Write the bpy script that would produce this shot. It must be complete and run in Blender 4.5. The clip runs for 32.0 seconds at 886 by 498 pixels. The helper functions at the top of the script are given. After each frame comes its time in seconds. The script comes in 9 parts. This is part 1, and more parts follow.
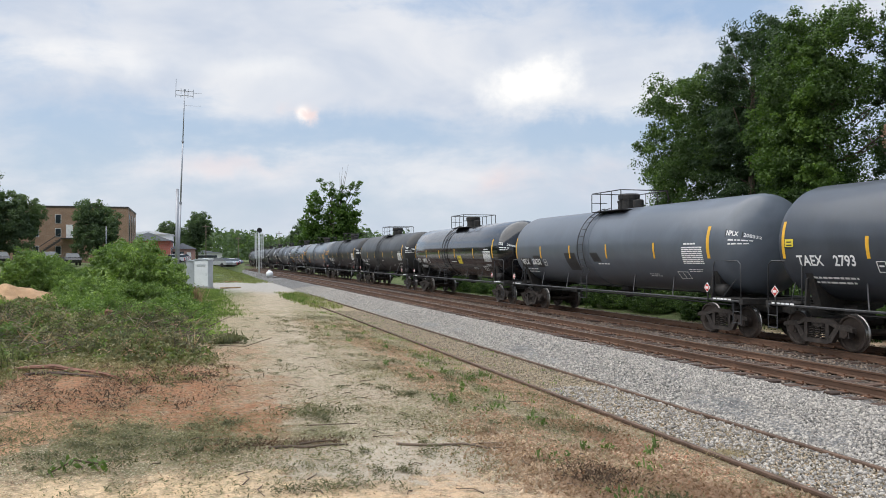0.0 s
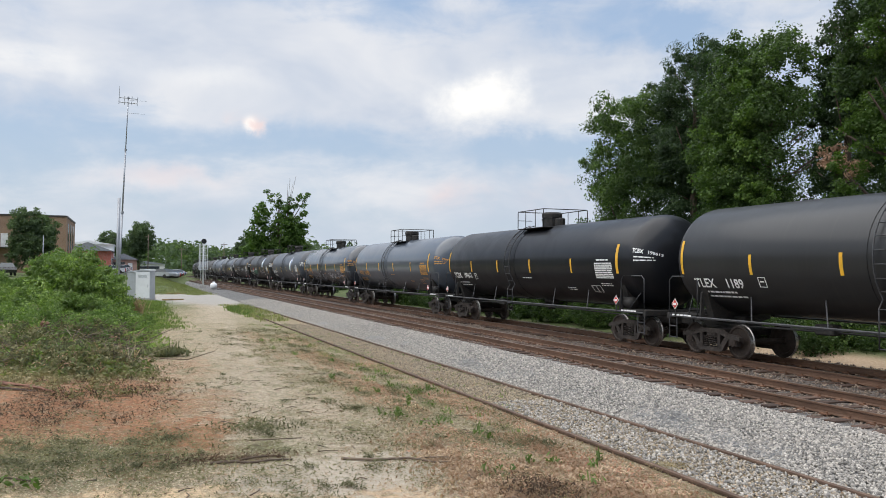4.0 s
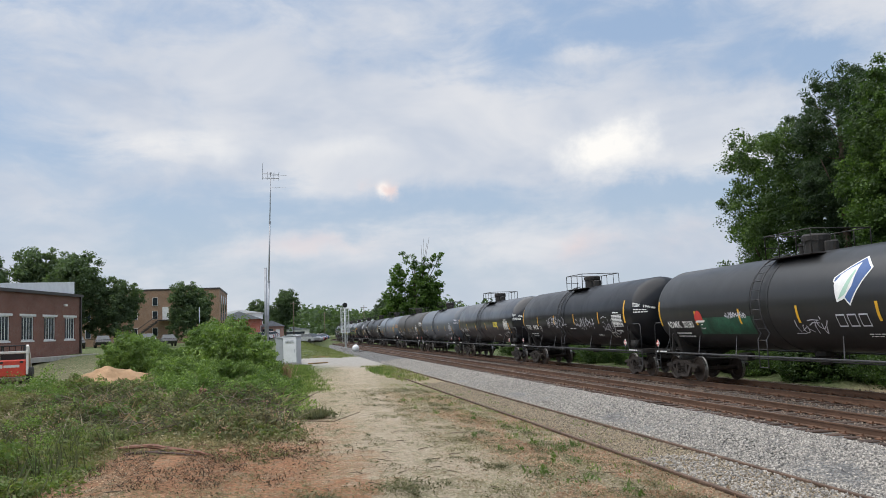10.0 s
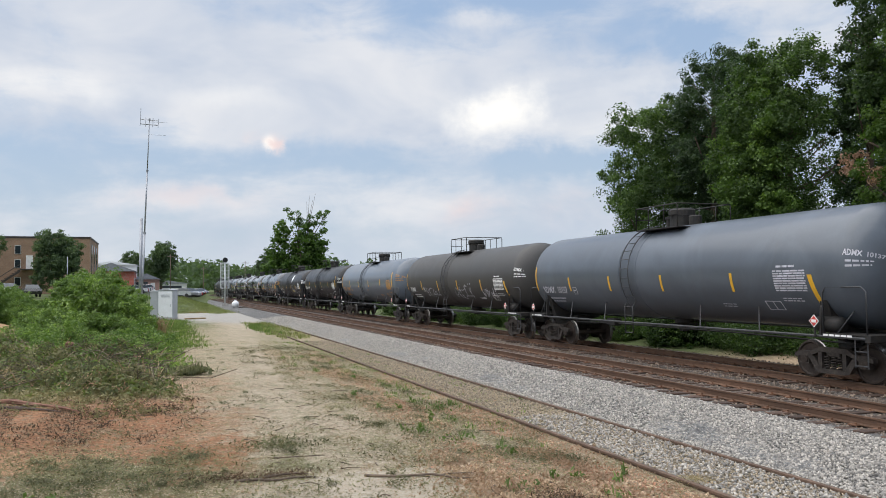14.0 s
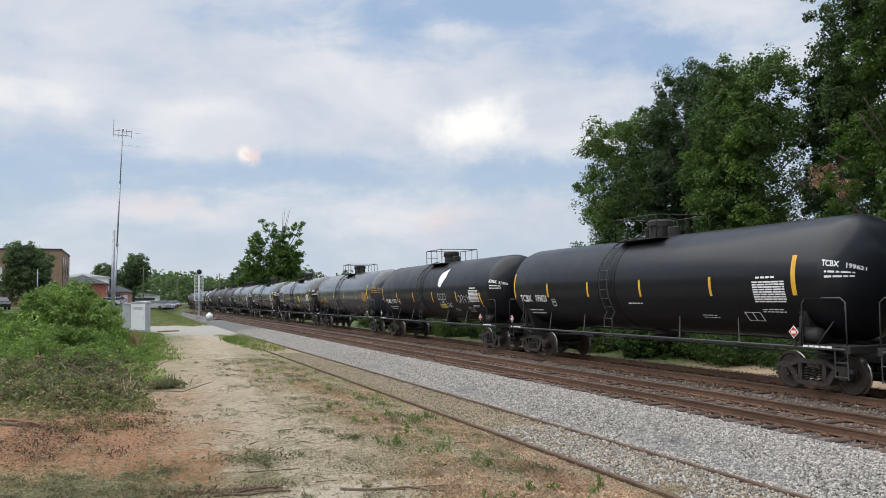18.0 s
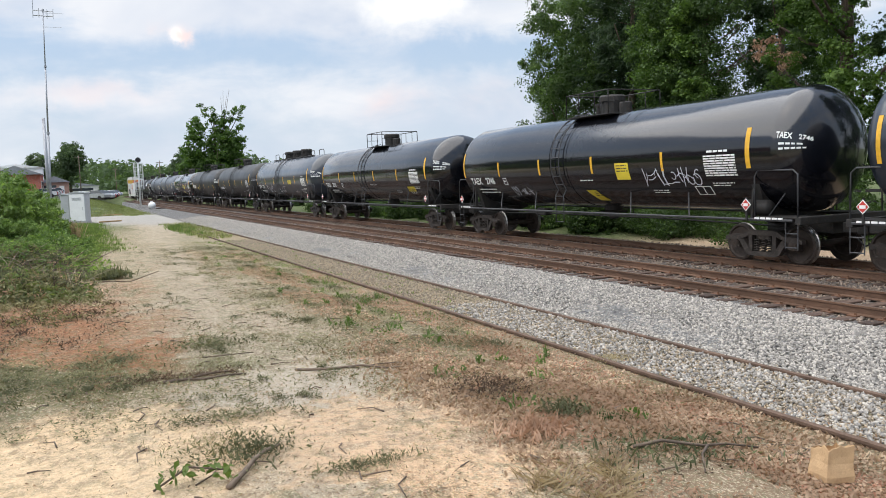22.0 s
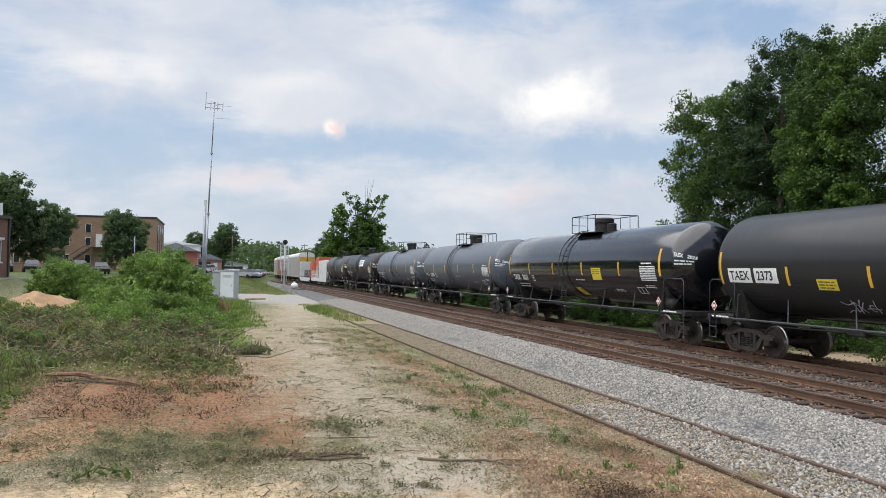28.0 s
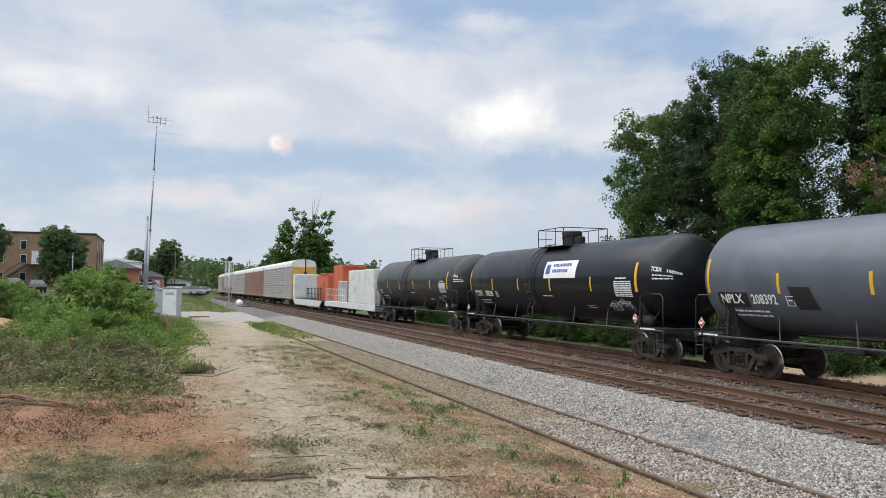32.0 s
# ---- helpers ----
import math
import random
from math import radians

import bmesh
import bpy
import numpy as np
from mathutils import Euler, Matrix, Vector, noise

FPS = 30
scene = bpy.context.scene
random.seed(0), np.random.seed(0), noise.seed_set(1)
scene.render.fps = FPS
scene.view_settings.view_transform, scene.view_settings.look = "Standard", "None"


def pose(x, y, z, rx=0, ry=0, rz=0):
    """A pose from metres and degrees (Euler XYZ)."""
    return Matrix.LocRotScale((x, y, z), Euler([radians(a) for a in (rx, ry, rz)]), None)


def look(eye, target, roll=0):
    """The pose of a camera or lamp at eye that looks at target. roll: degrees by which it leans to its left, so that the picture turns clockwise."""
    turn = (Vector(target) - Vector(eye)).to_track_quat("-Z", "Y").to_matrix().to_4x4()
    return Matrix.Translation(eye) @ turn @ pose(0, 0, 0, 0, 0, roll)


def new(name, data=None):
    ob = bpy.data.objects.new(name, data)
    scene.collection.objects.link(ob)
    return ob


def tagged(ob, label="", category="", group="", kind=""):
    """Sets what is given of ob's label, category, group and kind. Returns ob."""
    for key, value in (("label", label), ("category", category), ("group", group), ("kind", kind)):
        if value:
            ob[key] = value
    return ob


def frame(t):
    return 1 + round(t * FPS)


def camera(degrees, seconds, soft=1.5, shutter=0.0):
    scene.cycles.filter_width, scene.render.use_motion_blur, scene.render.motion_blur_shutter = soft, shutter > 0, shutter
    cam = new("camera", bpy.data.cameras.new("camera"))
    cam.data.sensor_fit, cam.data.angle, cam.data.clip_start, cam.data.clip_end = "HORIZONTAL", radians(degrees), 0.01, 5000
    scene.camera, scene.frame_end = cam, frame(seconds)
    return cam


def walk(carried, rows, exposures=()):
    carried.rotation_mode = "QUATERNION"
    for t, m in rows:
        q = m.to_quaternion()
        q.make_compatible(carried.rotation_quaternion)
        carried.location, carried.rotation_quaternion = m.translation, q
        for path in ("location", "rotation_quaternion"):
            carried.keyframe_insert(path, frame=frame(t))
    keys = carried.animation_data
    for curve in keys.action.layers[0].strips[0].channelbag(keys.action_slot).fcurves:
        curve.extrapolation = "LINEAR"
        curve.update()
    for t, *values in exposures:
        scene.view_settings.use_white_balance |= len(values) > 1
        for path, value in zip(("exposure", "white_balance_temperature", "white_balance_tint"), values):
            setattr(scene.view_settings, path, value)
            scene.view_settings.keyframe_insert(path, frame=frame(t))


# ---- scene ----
cam = camera(58.0, 32.0, 0.9)
PATH = [
    (0.0, pose(0, 0, 2.609, 90.57, 0.21, -17.52)),
    (0.5, pose(0, 0, 2.609, 89.99, 0.21, -18.12)),
    (1.0, pose(0, 0, 2.609, 89.52, -0.20, -18.16)),
    (1.5, pose(0, 0, 2.609, 89.15, -0.20, -17.73)),
    (2.0, pose(0, 0, 2.609, 88.51, 0.10, -17.22)),
    (2.5, pose(0, 0, 2.609, 88.76, 0.76, -16.90)),
    (3.0, pose(0, 0, 2.609, 90.05, 0.47, -18.03)),
    (3.5, pose(0, 0, 2.609, 91.32, -0.44, -20.11)),
    (4.0, pose(0, 0, 2.609, 91.53, -0.30, -21.26)),
    (4.5, pose(0, 0, 2.609, 91.60, 0.47, -22.80)),
    (6.5, pose(0, 0, 2.609, 90.74, 0.21, -27.92)),
    (7.0, pose(0, 0, 2.609, 92.10, -0.10, -25.66)),
    (7.5, pose(0, 0, 2.609, 93.29, 0.80, -23.55)),
    (8.0, pose(0, 0, 2.609, 93.95, 0.33, -22.27)),
    (8.5, pose(0, 0, 2.609, 94.41, -0.08, -21.69)),
    (9.0, pose(0, 0, 2.609, 94.57, -0.21, -21.22)),
    (9.5, pose(0, 0, 2.609, 95.03, 0.79, -17.03)),
    (10.0, pose(0, 0, 2.609, 95.66, 2.31, -11.51)),
    (10.5, pose(0, 0, 2.609, 95.33, 1.98, -9.66)),
    (11.0, pose(0, 0, 2.609, 94.01, 2.08, -10.24)),
    (11.5, pose(0, 0, 2.609, 93.09, 1.64, -14.33)),
    (12.0, pose(0, 0, 2.609, 93.57, 1.70, -15.82)),
    (12.5, pose(0, 0, 2.609, 93.77, 0.87, -15.99)),
    (13.0, pose(0, 0, 2.609, 92.96, 0.31, -17.05)),
    (13.5, pose(0, 0, 2.609, 92.30, 0.53, -18.89)),
    (14.0, pose(0, 0, 2.609, 92.60, 0.62, -19.82)),
    (14.5, pose(0, 0, 2.609, 92.46, 0.42, -20.36)),
    (16.5, pose(0, 0, 2.609, 92.87, 0.60, -20.11)),
    (17.0, pose(0, 0, 2.609, 92.71, 1.39, -21.06)),
    (17.5, pose(0, 0, 2.609, 92.55, 1.33, -20.81)),
    (18.0, pose(0, 0, 2.609, 93.42, 0.73, -21.53)),
    (18.5, pose(0, 0, 2.609, 93.68, 2.03, -25.57)),
    (19.0, pose(0, 0, 2.609, 94.12, 1.85, -26.14)),
    (19.5, pose(0, 0, 2.609, 94.92, -0.53, -24.79)),
    (20.0, pose(0, 0, 2.609, 93.98, -0.01, -23.62)),
    (20.5, pose(0, 0, 2.609, 93.30, 0.86, -21.48)),
    (21.0, pose(0, 0, 2.609, 92.11, 1.24, -20.19)),
    (21.5, pose(0, 0, 2.609, 88.03, 2.29, -21.85)),
    (22.0, pose(0, 0, 2.609, 84.85, 2.20, -25.32)),
    (22.5, pose(0, 0, 2.609, 86.26, 2.41, -24.81)),
    (23.0, pose(0, 0, 2.609, 90.00, 2.71, -21.15)),
    (23.5, pose(0, 0, 2.609, 91.91, 1.73, -19.62)),
    (24.0, pose(0, 0, 2.609, 91.37, -0.08, -19.75)),
    (24.5, pose(0, 0, 2.609, 90.43, -1.14, -18.91)),
    (25.0, pose(0, 0, 2.609, 90.15, -0.58, -17.28)),
    (25.5, pose(0, 0, 2.609, 91.05, -0.15, -16.30)),
    (27.5, pose(0, 0, 2.609, 91.80, -0.49, -14.68)),
    (28.0, pose(0, 0, 2.609, 91.61, -0.72, -15.79)),
    (28.5, pose(0, 0, 2.609, 91.40, -0.62, -18.31)),
    (29.0, pose(0, 0, 2.609, 91.94, -0.12, -20.18)),
    (29.5, pose(0, 0, 2.609, 92.87, -0.06, -20.83)),
    (30.0, pose(0, 0, 2.609, 93.53, -0.09, -20.27)),
    (30.5, pose(0, 0, 2.609, 93.82, 0.17, -19.67)),
    (31.0, pose(0, 0, 2.609, 93.33, 0.36, -19.60)),
    (31.5, pose(0, 0, 2.609, 92.76, 0.23, -19.65)),
    (32.0, pose(0, 0, 2.609, 92.80, -0.43, -19.54)),
]
# the picture brightens a little where the camera tips down
EXPOSURES = [(0, 0.33), (1, 0.35), (2, 0.38), (3, 0.34), (4, 0.3), (4.5, 0.3), (6.5, 0.32), (7, 0.28), (8, 0.23), (9, 0.22), (10, 0.19), (11, 0.23), (12, 0.24), (13, 0.26), (14, 0.27), (14.5, 0.28), (16.5, 0.26), (17, 0.27), (18, 0.25), (19, 0.23), (20, 0.23), (21, 0.28), (22, 0.48), (23, 0.34), (24, 0.3), (25, 0.34), (25.5, 0.31), (27.5, 0.29), (28, 0.3), (29, 0.29), (30, 0.25), (31, 0.25), (32, 0.27)]
walk(cam, PATH, EXPOSURES)

# ---- light, sky and exposure ----
world = bpy.data.worlds.new("sky")
scene.world = world
world.use_nodes = True


def sky_nodes():
    """A hazy blue sky with broken bright cloud."""
    nt = world.node_tree
    nt.nodes.clear()
    N, L = nt.nodes.new, nt.links.new

    def val(op, a, b=None, c=None):
        n = N("ShaderNodeMath")
        n.operation = op
        for k, v in enumerate((a, b, c)):
            if v is None:
                continue
            if isinstance(v, (int, float)):
                n.inputs[k].default_value = v
            else:
                L(v, n.inputs[k])
        return n.outputs[0]

    def mix(f, a, b):
        n = N("ShaderNodeMix")
        n.data_type = "RGBA"
        for k, v in ((0, f), (6, a), (7, b)):
            if isinstance(v, (int, float)):
                n.inputs[k].default_value = v
            elif isinstance(v, tuple):
                n.inputs[k].default_value = (*v, 1)
            else:
                L(v, n.inputs[k])
        return n.outputs[2]

    sky = N("ShaderNodeTexSky")
    sky.sky_type, sky.sun_disc = "NISHITA", False
    sky.sun_elevation, sky.sun_rotation = radians(SUN_UP), radians(SUN_TURN)
    sky.air_density, sky.dust_density = 1.2, 2.5
    dim = N("ShaderNodeMix")
    dim.data_type, dim.blend_type = "RGBA", "MULTIPLY"
    dim.inputs[0].default_value = 1
    L(sky.outputs[0], dim.inputs[6])
    dim.inputs[7].default_value = (0.13, 0.13, 0.13, 1)
    tc = N("ShaderNodeTexCoord")
    sep = N("ShaderNodeSeparateXYZ")
    L(tc.outputs["Generated"], sep.inputs[0])
    x, y, z = sep.outputs
    az = val("ARCTAN2", x, y)
    el = val("ARCSINE", z)
    comb = N("ShaderNodeCombineXYZ")
    wob = N("ShaderNodeTexNoise")
    wob.inputs["Scale"].default_value, wob.inputs["Detail"].default_value, wob.inputs["Roughness"].default_value = 14, 5, 0.6
    L(tc.outputs["Generated"], wob.inputs["Vector"])
    ws = N("ShaderNodeSeparateColor")
    L(wob.outputs["Color"], ws.inputs[0])
    waz = val("ADD", az, val("MULTIPLY", val("SUBTRACT", ws.outputs[0], 0.5), 0.13))
    wel = val("ADD", el, val("MULTIPLY", val("SUBTRACT", ws.outputs[1], 0.5), 0.055))
    L(val("MULTIPLY", az, 1.0), comb.inputs[0])
    L(val("MULTIPLY", el, 2.3), comb.inputs[1])

    def fbm(scale, detail, off, rough=0.55, warp=0.4):
        mp = N("ShaderNodeVectorMath")
        mp.operation = "ADD"
        L(comb.outputs[0], mp.inputs[0])
        mp.inputs[1].default_value = off
        n = N("ShaderNodeTexNoise")
        n.inputs["Scale"].default_value, n.inputs["Detail"].default_value = scale, detail
        n.inputs["Roughness"].default_value, n.inputs["Distortion"].default_value = rough, warp
        L(mp.outputs[0], n.inputs["Vector"])
        return n.outputs[0]

    big, fine, grey = fbm(2.6, 5, (3.1, 0.7, 0)), fbm(9, 6, (1.3, 5.0, 0), 0.6), fbm(4.5, 4, (7.7, 2.0, 1))

    def blob(a, e, ra, re):
        da = val("MULTIPLY", val("SUBTRACT", waz if ra > 0.6 else az, radians(a)), 1 / radians(ra))
        de = val("MULTIPLY", val("SUBTRACT", wel if ra > 0.6 else el, radians(e)), 1 / radians(re))
        r2 = val("ADD", val("MULTIPLY", da, da), val("MULTIPLY", de, de))
        return val("EXPONENT", val("MULTIPLY", r2, -1.0))

    def total(blobs):
        out = None
        for *b, w in blobs:
            t = val("MULTIPLY", blob(*b), w)
            out = t if out is None else val("ADD", out, t)
        return out

    cover = val("ADD", val("ADD", val("MULTIPLY", big, 0.75), val("MULTIPLY", fine, 0.62)), total(CLOUDS))
    cover = val("ADD", cover, -0.42)
    n = N("ShaderNodeMapRange")
    n.interpolation_type = "SMOOTHSTEP"
    L(cover, n.inputs[0])
    n.inputs[1].default_value, n.inputs[2].default_value = 0.08, 0.50
    thick = n.outputs[0]
    shade = val("MULTIPLY", val("SUBTRACT", grey, 0.42), 2.2)
    n2 = N("ShaderNodeMapRange")
    L(shade, n2.inputs[0])
    n2.inputs[1].default_value, n2.inputs[2].default_value = -0.1, 0.8
    n2.inputs[3].default_value, n2.inputs[4].default_value = 0.0, 0.75
    cloud = mix(n2.outputs[0], (0.74, 0.745, 0.77), (0.37, 0.455, 0.60))
    glow = val("MULTIPLY", total(BRIGHT), val("ADD", val("MULTIPLY", fine, 1.6), 0.2))
    cloud = mix(val("MINIMUM", glow, 1.0), cloud, (1.02, 0.985, 0.93))
    haze = val("EXPONENT", val("MULTIPLY", val("MAXIMUM", el, 0.0), -9.0))
    base = mix(0.72, dim.outputs[2], (0.33, 0.455, 0.655))
    base = mix(val("MULTIPLY", haze, 0.85), base, (0.60, 0.665, 0.715))
    rose = val("MULTIPLY", total(ROSE), 0.6)
    cloud = mix(val("MINIMUM", rose, 1.0), cloud, (0.86, 0.66, 0.62))
    col = mix(val("MULTIPLY", thick, 0.88), base, cloud)
    low = N("ShaderNodeMapRange")
    L(el, low.inputs[0])
    low.inputs[1].default_value, low.inputs[2].default_value = -0.06, 0.0
    col = mix(low.outputs[0], (0.16, 0.16, 0.13), col)
    high = N("ShaderNodeMapRange")
    high.interpolation_type = "SMOOTHSTEP"
    L(el, high.inputs[0])
    high.inputs[1].default_value, high.inputs[2].default_value = radians(24), radians(75)
    high.inputs[3].default_value, high.inputs[4].default_value = 1.0, 1.5
    up = N("ShaderNodeVectorMath")
    up.operation = "SCALE"
    L(col, up.inputs[0])
    L(high.outputs[0], up.inputs["Scale"])
    col = up.outputs[0]
    bg = N("ShaderNodeBackground")
    L(col, bg.inputs[0])
    bg.inputs[1].default_value = SKY
    out = N("ShaderNodeOutputWorld")
    L(bg.outputs[0], out.inputs[0])


SUN_UP, SUN_TURN, SKY = 68.0, -80.0, 0.93
# azimuth to the right of the rails, elevation, and half widths, in degrees, then weight
CLOUDS = [(7.6, 10.0, 0.8, 0.8, 0.4), (-5, 14, 9, 4.0, 0.26), (6, 14.0, 8, 3.0, 0.28), (16, 14.5, 8, 2.6, 0.26), (25, 12.0, 8, 2.6, 0.34), (33, 14.0, 5, 1.8, 0.24), (21, 5.6, 10, 1.8, 0.12), (41, 18.8, 5, 1.1, 0.20), (22, 18.3, 2.4, 0.7, 0.22), (2, 6.1, 6, 0.8, 0.20), (-6, 19, 9, 2.5, 0.12), (35, 5, 8, 2, 0.15),
          (12, 9.0, 8, 1.4, -0.20), (28, 8.6, 6, 0.9, -0.24), (27, 19.5, 9, 2.2, -0.22), (37, 16.5, 4, 1.6, -0.25), (-3, 9.0, 7, 1.5, -0.10), (24.2, 12.6, 0.7, 0.45, -0.3)]
BRIGHT = [(22.6, 11.8, 2.4, 1.5, 0.9), (26.2, 11.6, 2.0, 1.3, 0.7), (24.5, 13.2, 2.8, 1.0, 0.6), (7.6, 10.0, 0.36, 0.42, 2.4), (4.5, 13.2, 4, 0.9, 0.35), (-5, 13.2, 4, 1.2, 0.4), (34, 10.6, 3, 1.2, 0.5), (33, 13.5, 3, 0.8, 0.25)]
ROSE = [(7.6, 9.8, 0.9, 0.8, 0.8), (21.9, 5.6, 2.0, 1.0, 0.8), (2, 6.2, 4, 0.6, 0.5), (7.6, 10.0, 0.7, 0.6, 0.6), (29, 5.6, 3, 1.0, 0.3)]
sky_nodes()
sun = new("sun", bpy.data.lights.new("sun", "SUN"))
sun.data.energy, sun.data.angle, sun.data.color = 2.9, radians(100), (1.0, 0.965, 0.915)
sun.matrix_world = look((0, 0, 0), (-math.sin(radians(SUN_TURN)) * math.cos(radians(SUN_UP)), -math.cos(radians(SUN_TURN)) * math.cos(radians(SUN_UP)), -math.sin(radians(SUN_UP))))

# ---- measures of the plan ----
# rails run along y; x to the right of the camera, z up from the old siding's ground
RAIL, NEAR_TRACK, FAR_TRACK, SIDING = 0.252, 12.42, 16.14, 7.50
GAUGE = 1.505
BEND_AT, BEND = 195.0, 650.0


def on_line(cx, s):
    """A point and heading on a track: straight as far as BEND_AT, then a wide curve to the right."""
    if s <= BEND_AT:
        return cx, s, 0.0
    a, r = (s - BEND_AT) / BEND, BEND + 14.0 - cx
    return cx + r * (1 - math.cos(a)), BEND_AT + r * math.sin(a), a


rng = np.random.default_rng(7)


def smooth(a, b, v):
    t = np.clip((np.asarray(v, float) - a) / (b - a), 0, 1)
    return t * t * (3 - 2 * t)


def ground_z(x, y):
    """Height of the ground: flat by the rails, a bank and higher lots to the left and beyond."""
    x, y = np.asarray(x, float), np.asarray(y, float)
    left = smooth(-3, -16, x) * smooth(40, 66, y) * 1.9
    bend = np.clip(0.06 * (y - 135), 0, 9)
    far = smooth(9.0, 2.0, x - bend) * (smooth(92, 140, y) * 1.5 + smooth(140, 260, y) * 0.7)
    z = np.maximum(left, far)
    rough = 0.022 * np.sin(x * 1.3 + 0.4 * y) * np.sin(y * 0.5 - 0.3 * x) + 0.008 * np.sin(2.9 * x + 1.1) * np.sin(2.3 * y)
    z = z + rough * smooth(6.2, 4.5, x) * smooth(140, 60, y)
    z = z + 0.22 * np.exp(-(((x + 2.2) / 2.4) ** 2 + ((y - 17.5) / 3.2) ** 2)) + 0.35 * smooth(0.5, -6, x) * smooth(-13, -9, x) * smooth(20, 34, y)
    z = z - 0.115 * smooth(4.6, 6.4, x) * smooth(10.2, 9.0, x)
    z = z + 0.55 * smooth(18.6, 23.0, x) * smooth(60, 30, y)
    return z


# ---- materials ----
def shader(name):
    m = bpy.data.materials.new(name)
    m.use_nodes = True
    nt = m.node_tree
    return m, nt, nt.nodes["Principled BSDF"]


class Nodes:
    """Short ways to add nodes to a tree."""

    def __init__(self, nt):
        self.nt, self.N, self.L = nt, nt.nodes.new, nt.links.new

    def put(self, v, socket):
        if isinstance(v, (int, float)):
            socket.default_value = v
        elif isinstance(v, tuple):
            socket.default_value = (*v, 1) if len(socket.default_value) == 4 else v
        else:
            self.L(v, socket)

    def math(self, op, a, b=0.0, clamp=False):
        n = self.N("ShaderNodeMath")
        n.operation, n.use_clamp = op, clamp
        self.put(a, n.inputs[0]), self.put(b, n.inputs[1])
        return n.outputs[0]

    def mix(self, f, a, b, how="MIX"):
        n = self.N("ShaderNodeMix")
        n.data_type, n.blend_type = "RGBA", how
        self.put(f, n.inputs[0]), self.put(a, n.inputs[6]), self.put(b, n.inputs[7])
        return n.outputs[2]

    def coords(self, kind="Object", scale=(1, 1, 1)):
        t, m = self.N("ShaderNodeTexCoord"), self.N("ShaderNodeMapping")
        self.L(t.outputs[kind], m.inputs[0])
        m.inputs["Scale"].default_value = scale
        return m.outputs[0]

    def noise(self, vec, scale, detail=4, rough=0.55, warp=0.0):
        n = self.N("ShaderNodeTexNoise")
        self.L(vec, n.inputs["Vector"])
        n.inputs["Scale"].default_value, n.inputs["Detail"].default_value = scale, detail
        n.inputs["Roughness"].default_value, n.inputs["Distortion"].default_value = rough, warp
        return n.outputs[0]

    def span(self, v, a, b, lo=0.0, hi=1.0):
        n = self.N("ShaderNodeMapRange")
        n.interpolation_type = "SMOOTHSTEP"
        self.put(v, n.inputs[0])
        for k, q in enumerate((a, b, lo, hi)):
            n.inputs[k + 1].default_value = q
        return n.outputs[0]

    def bump(self, h, strength, distance, bsdf):
        n = self.N("ShaderNodeBump")
        n.inputs["Strength"].default_value, n.inputs["Distance"].default_value = strength, distance
        self.L(h, n.inputs["Height"])
        self.L(n.outputs[0], bsdf.inputs["Normal"])


def tone(c, k):
    return tuple(min(1.0, v * k) for v in c)


def plain(name, base, rough=0.6, metal=0.0, var=0.18, scale=2.0, bump=0.15, dirt=None, dirt_amount=0.35, each=0.0, stretch=(1, 1, 1), coat=0.0):
    """Paint, metal, wood and the like: colour varied at two scales, fine relief and grime."""
    m, nt, b = shader(name)
    g = Nodes(nt)
    v = g.coords("Object", stretch)
    n1, n2 = g.noise(v, scale, 3), g.noise(v, scale * 11, 5, 0.65)
    col = g.mix(g.span(n1, 0.3, 0.7), tone(base, 1 - var), tone(base, 1 + var))
    col = g.mix(g.math("MULTIPLY", g.span(n2, 0.35, 0.7), 0.5), col, tone(base, 1 - var * 1.3))
    if dirt:
        col = g.mix(g.math("MULTIPLY", g.span(g.noise(v, scale * 2.7, 6, 0.7, 0.6), 0.48, 0.72), dirt_amount), col, dirt)
    if each:
        oi = nt.nodes.new("ShaderNodeObjectInfo")
        col = g.mix(1.0, col, g.mix(oi.outputs["Random"], (1 - each,) * 3, (1 + each,) * 3), "MULTIPLY")
    g.put(col, b.inputs["Base Color"])
    g.put(g.span(n2, 0.2, 0.8, max(0.02, rough - 0.09), min(1.0, rough + 0.09)), b.inputs["Roughness"])
    b.inputs["Metallic"].default_value = metal
    b.inputs["Coat Weight"].default_value = coat
    b.inputs["Coat Roughness"].default_value = 0.12
    if bump:
        g.bump(n2, bump, 0.01, b)
    return m


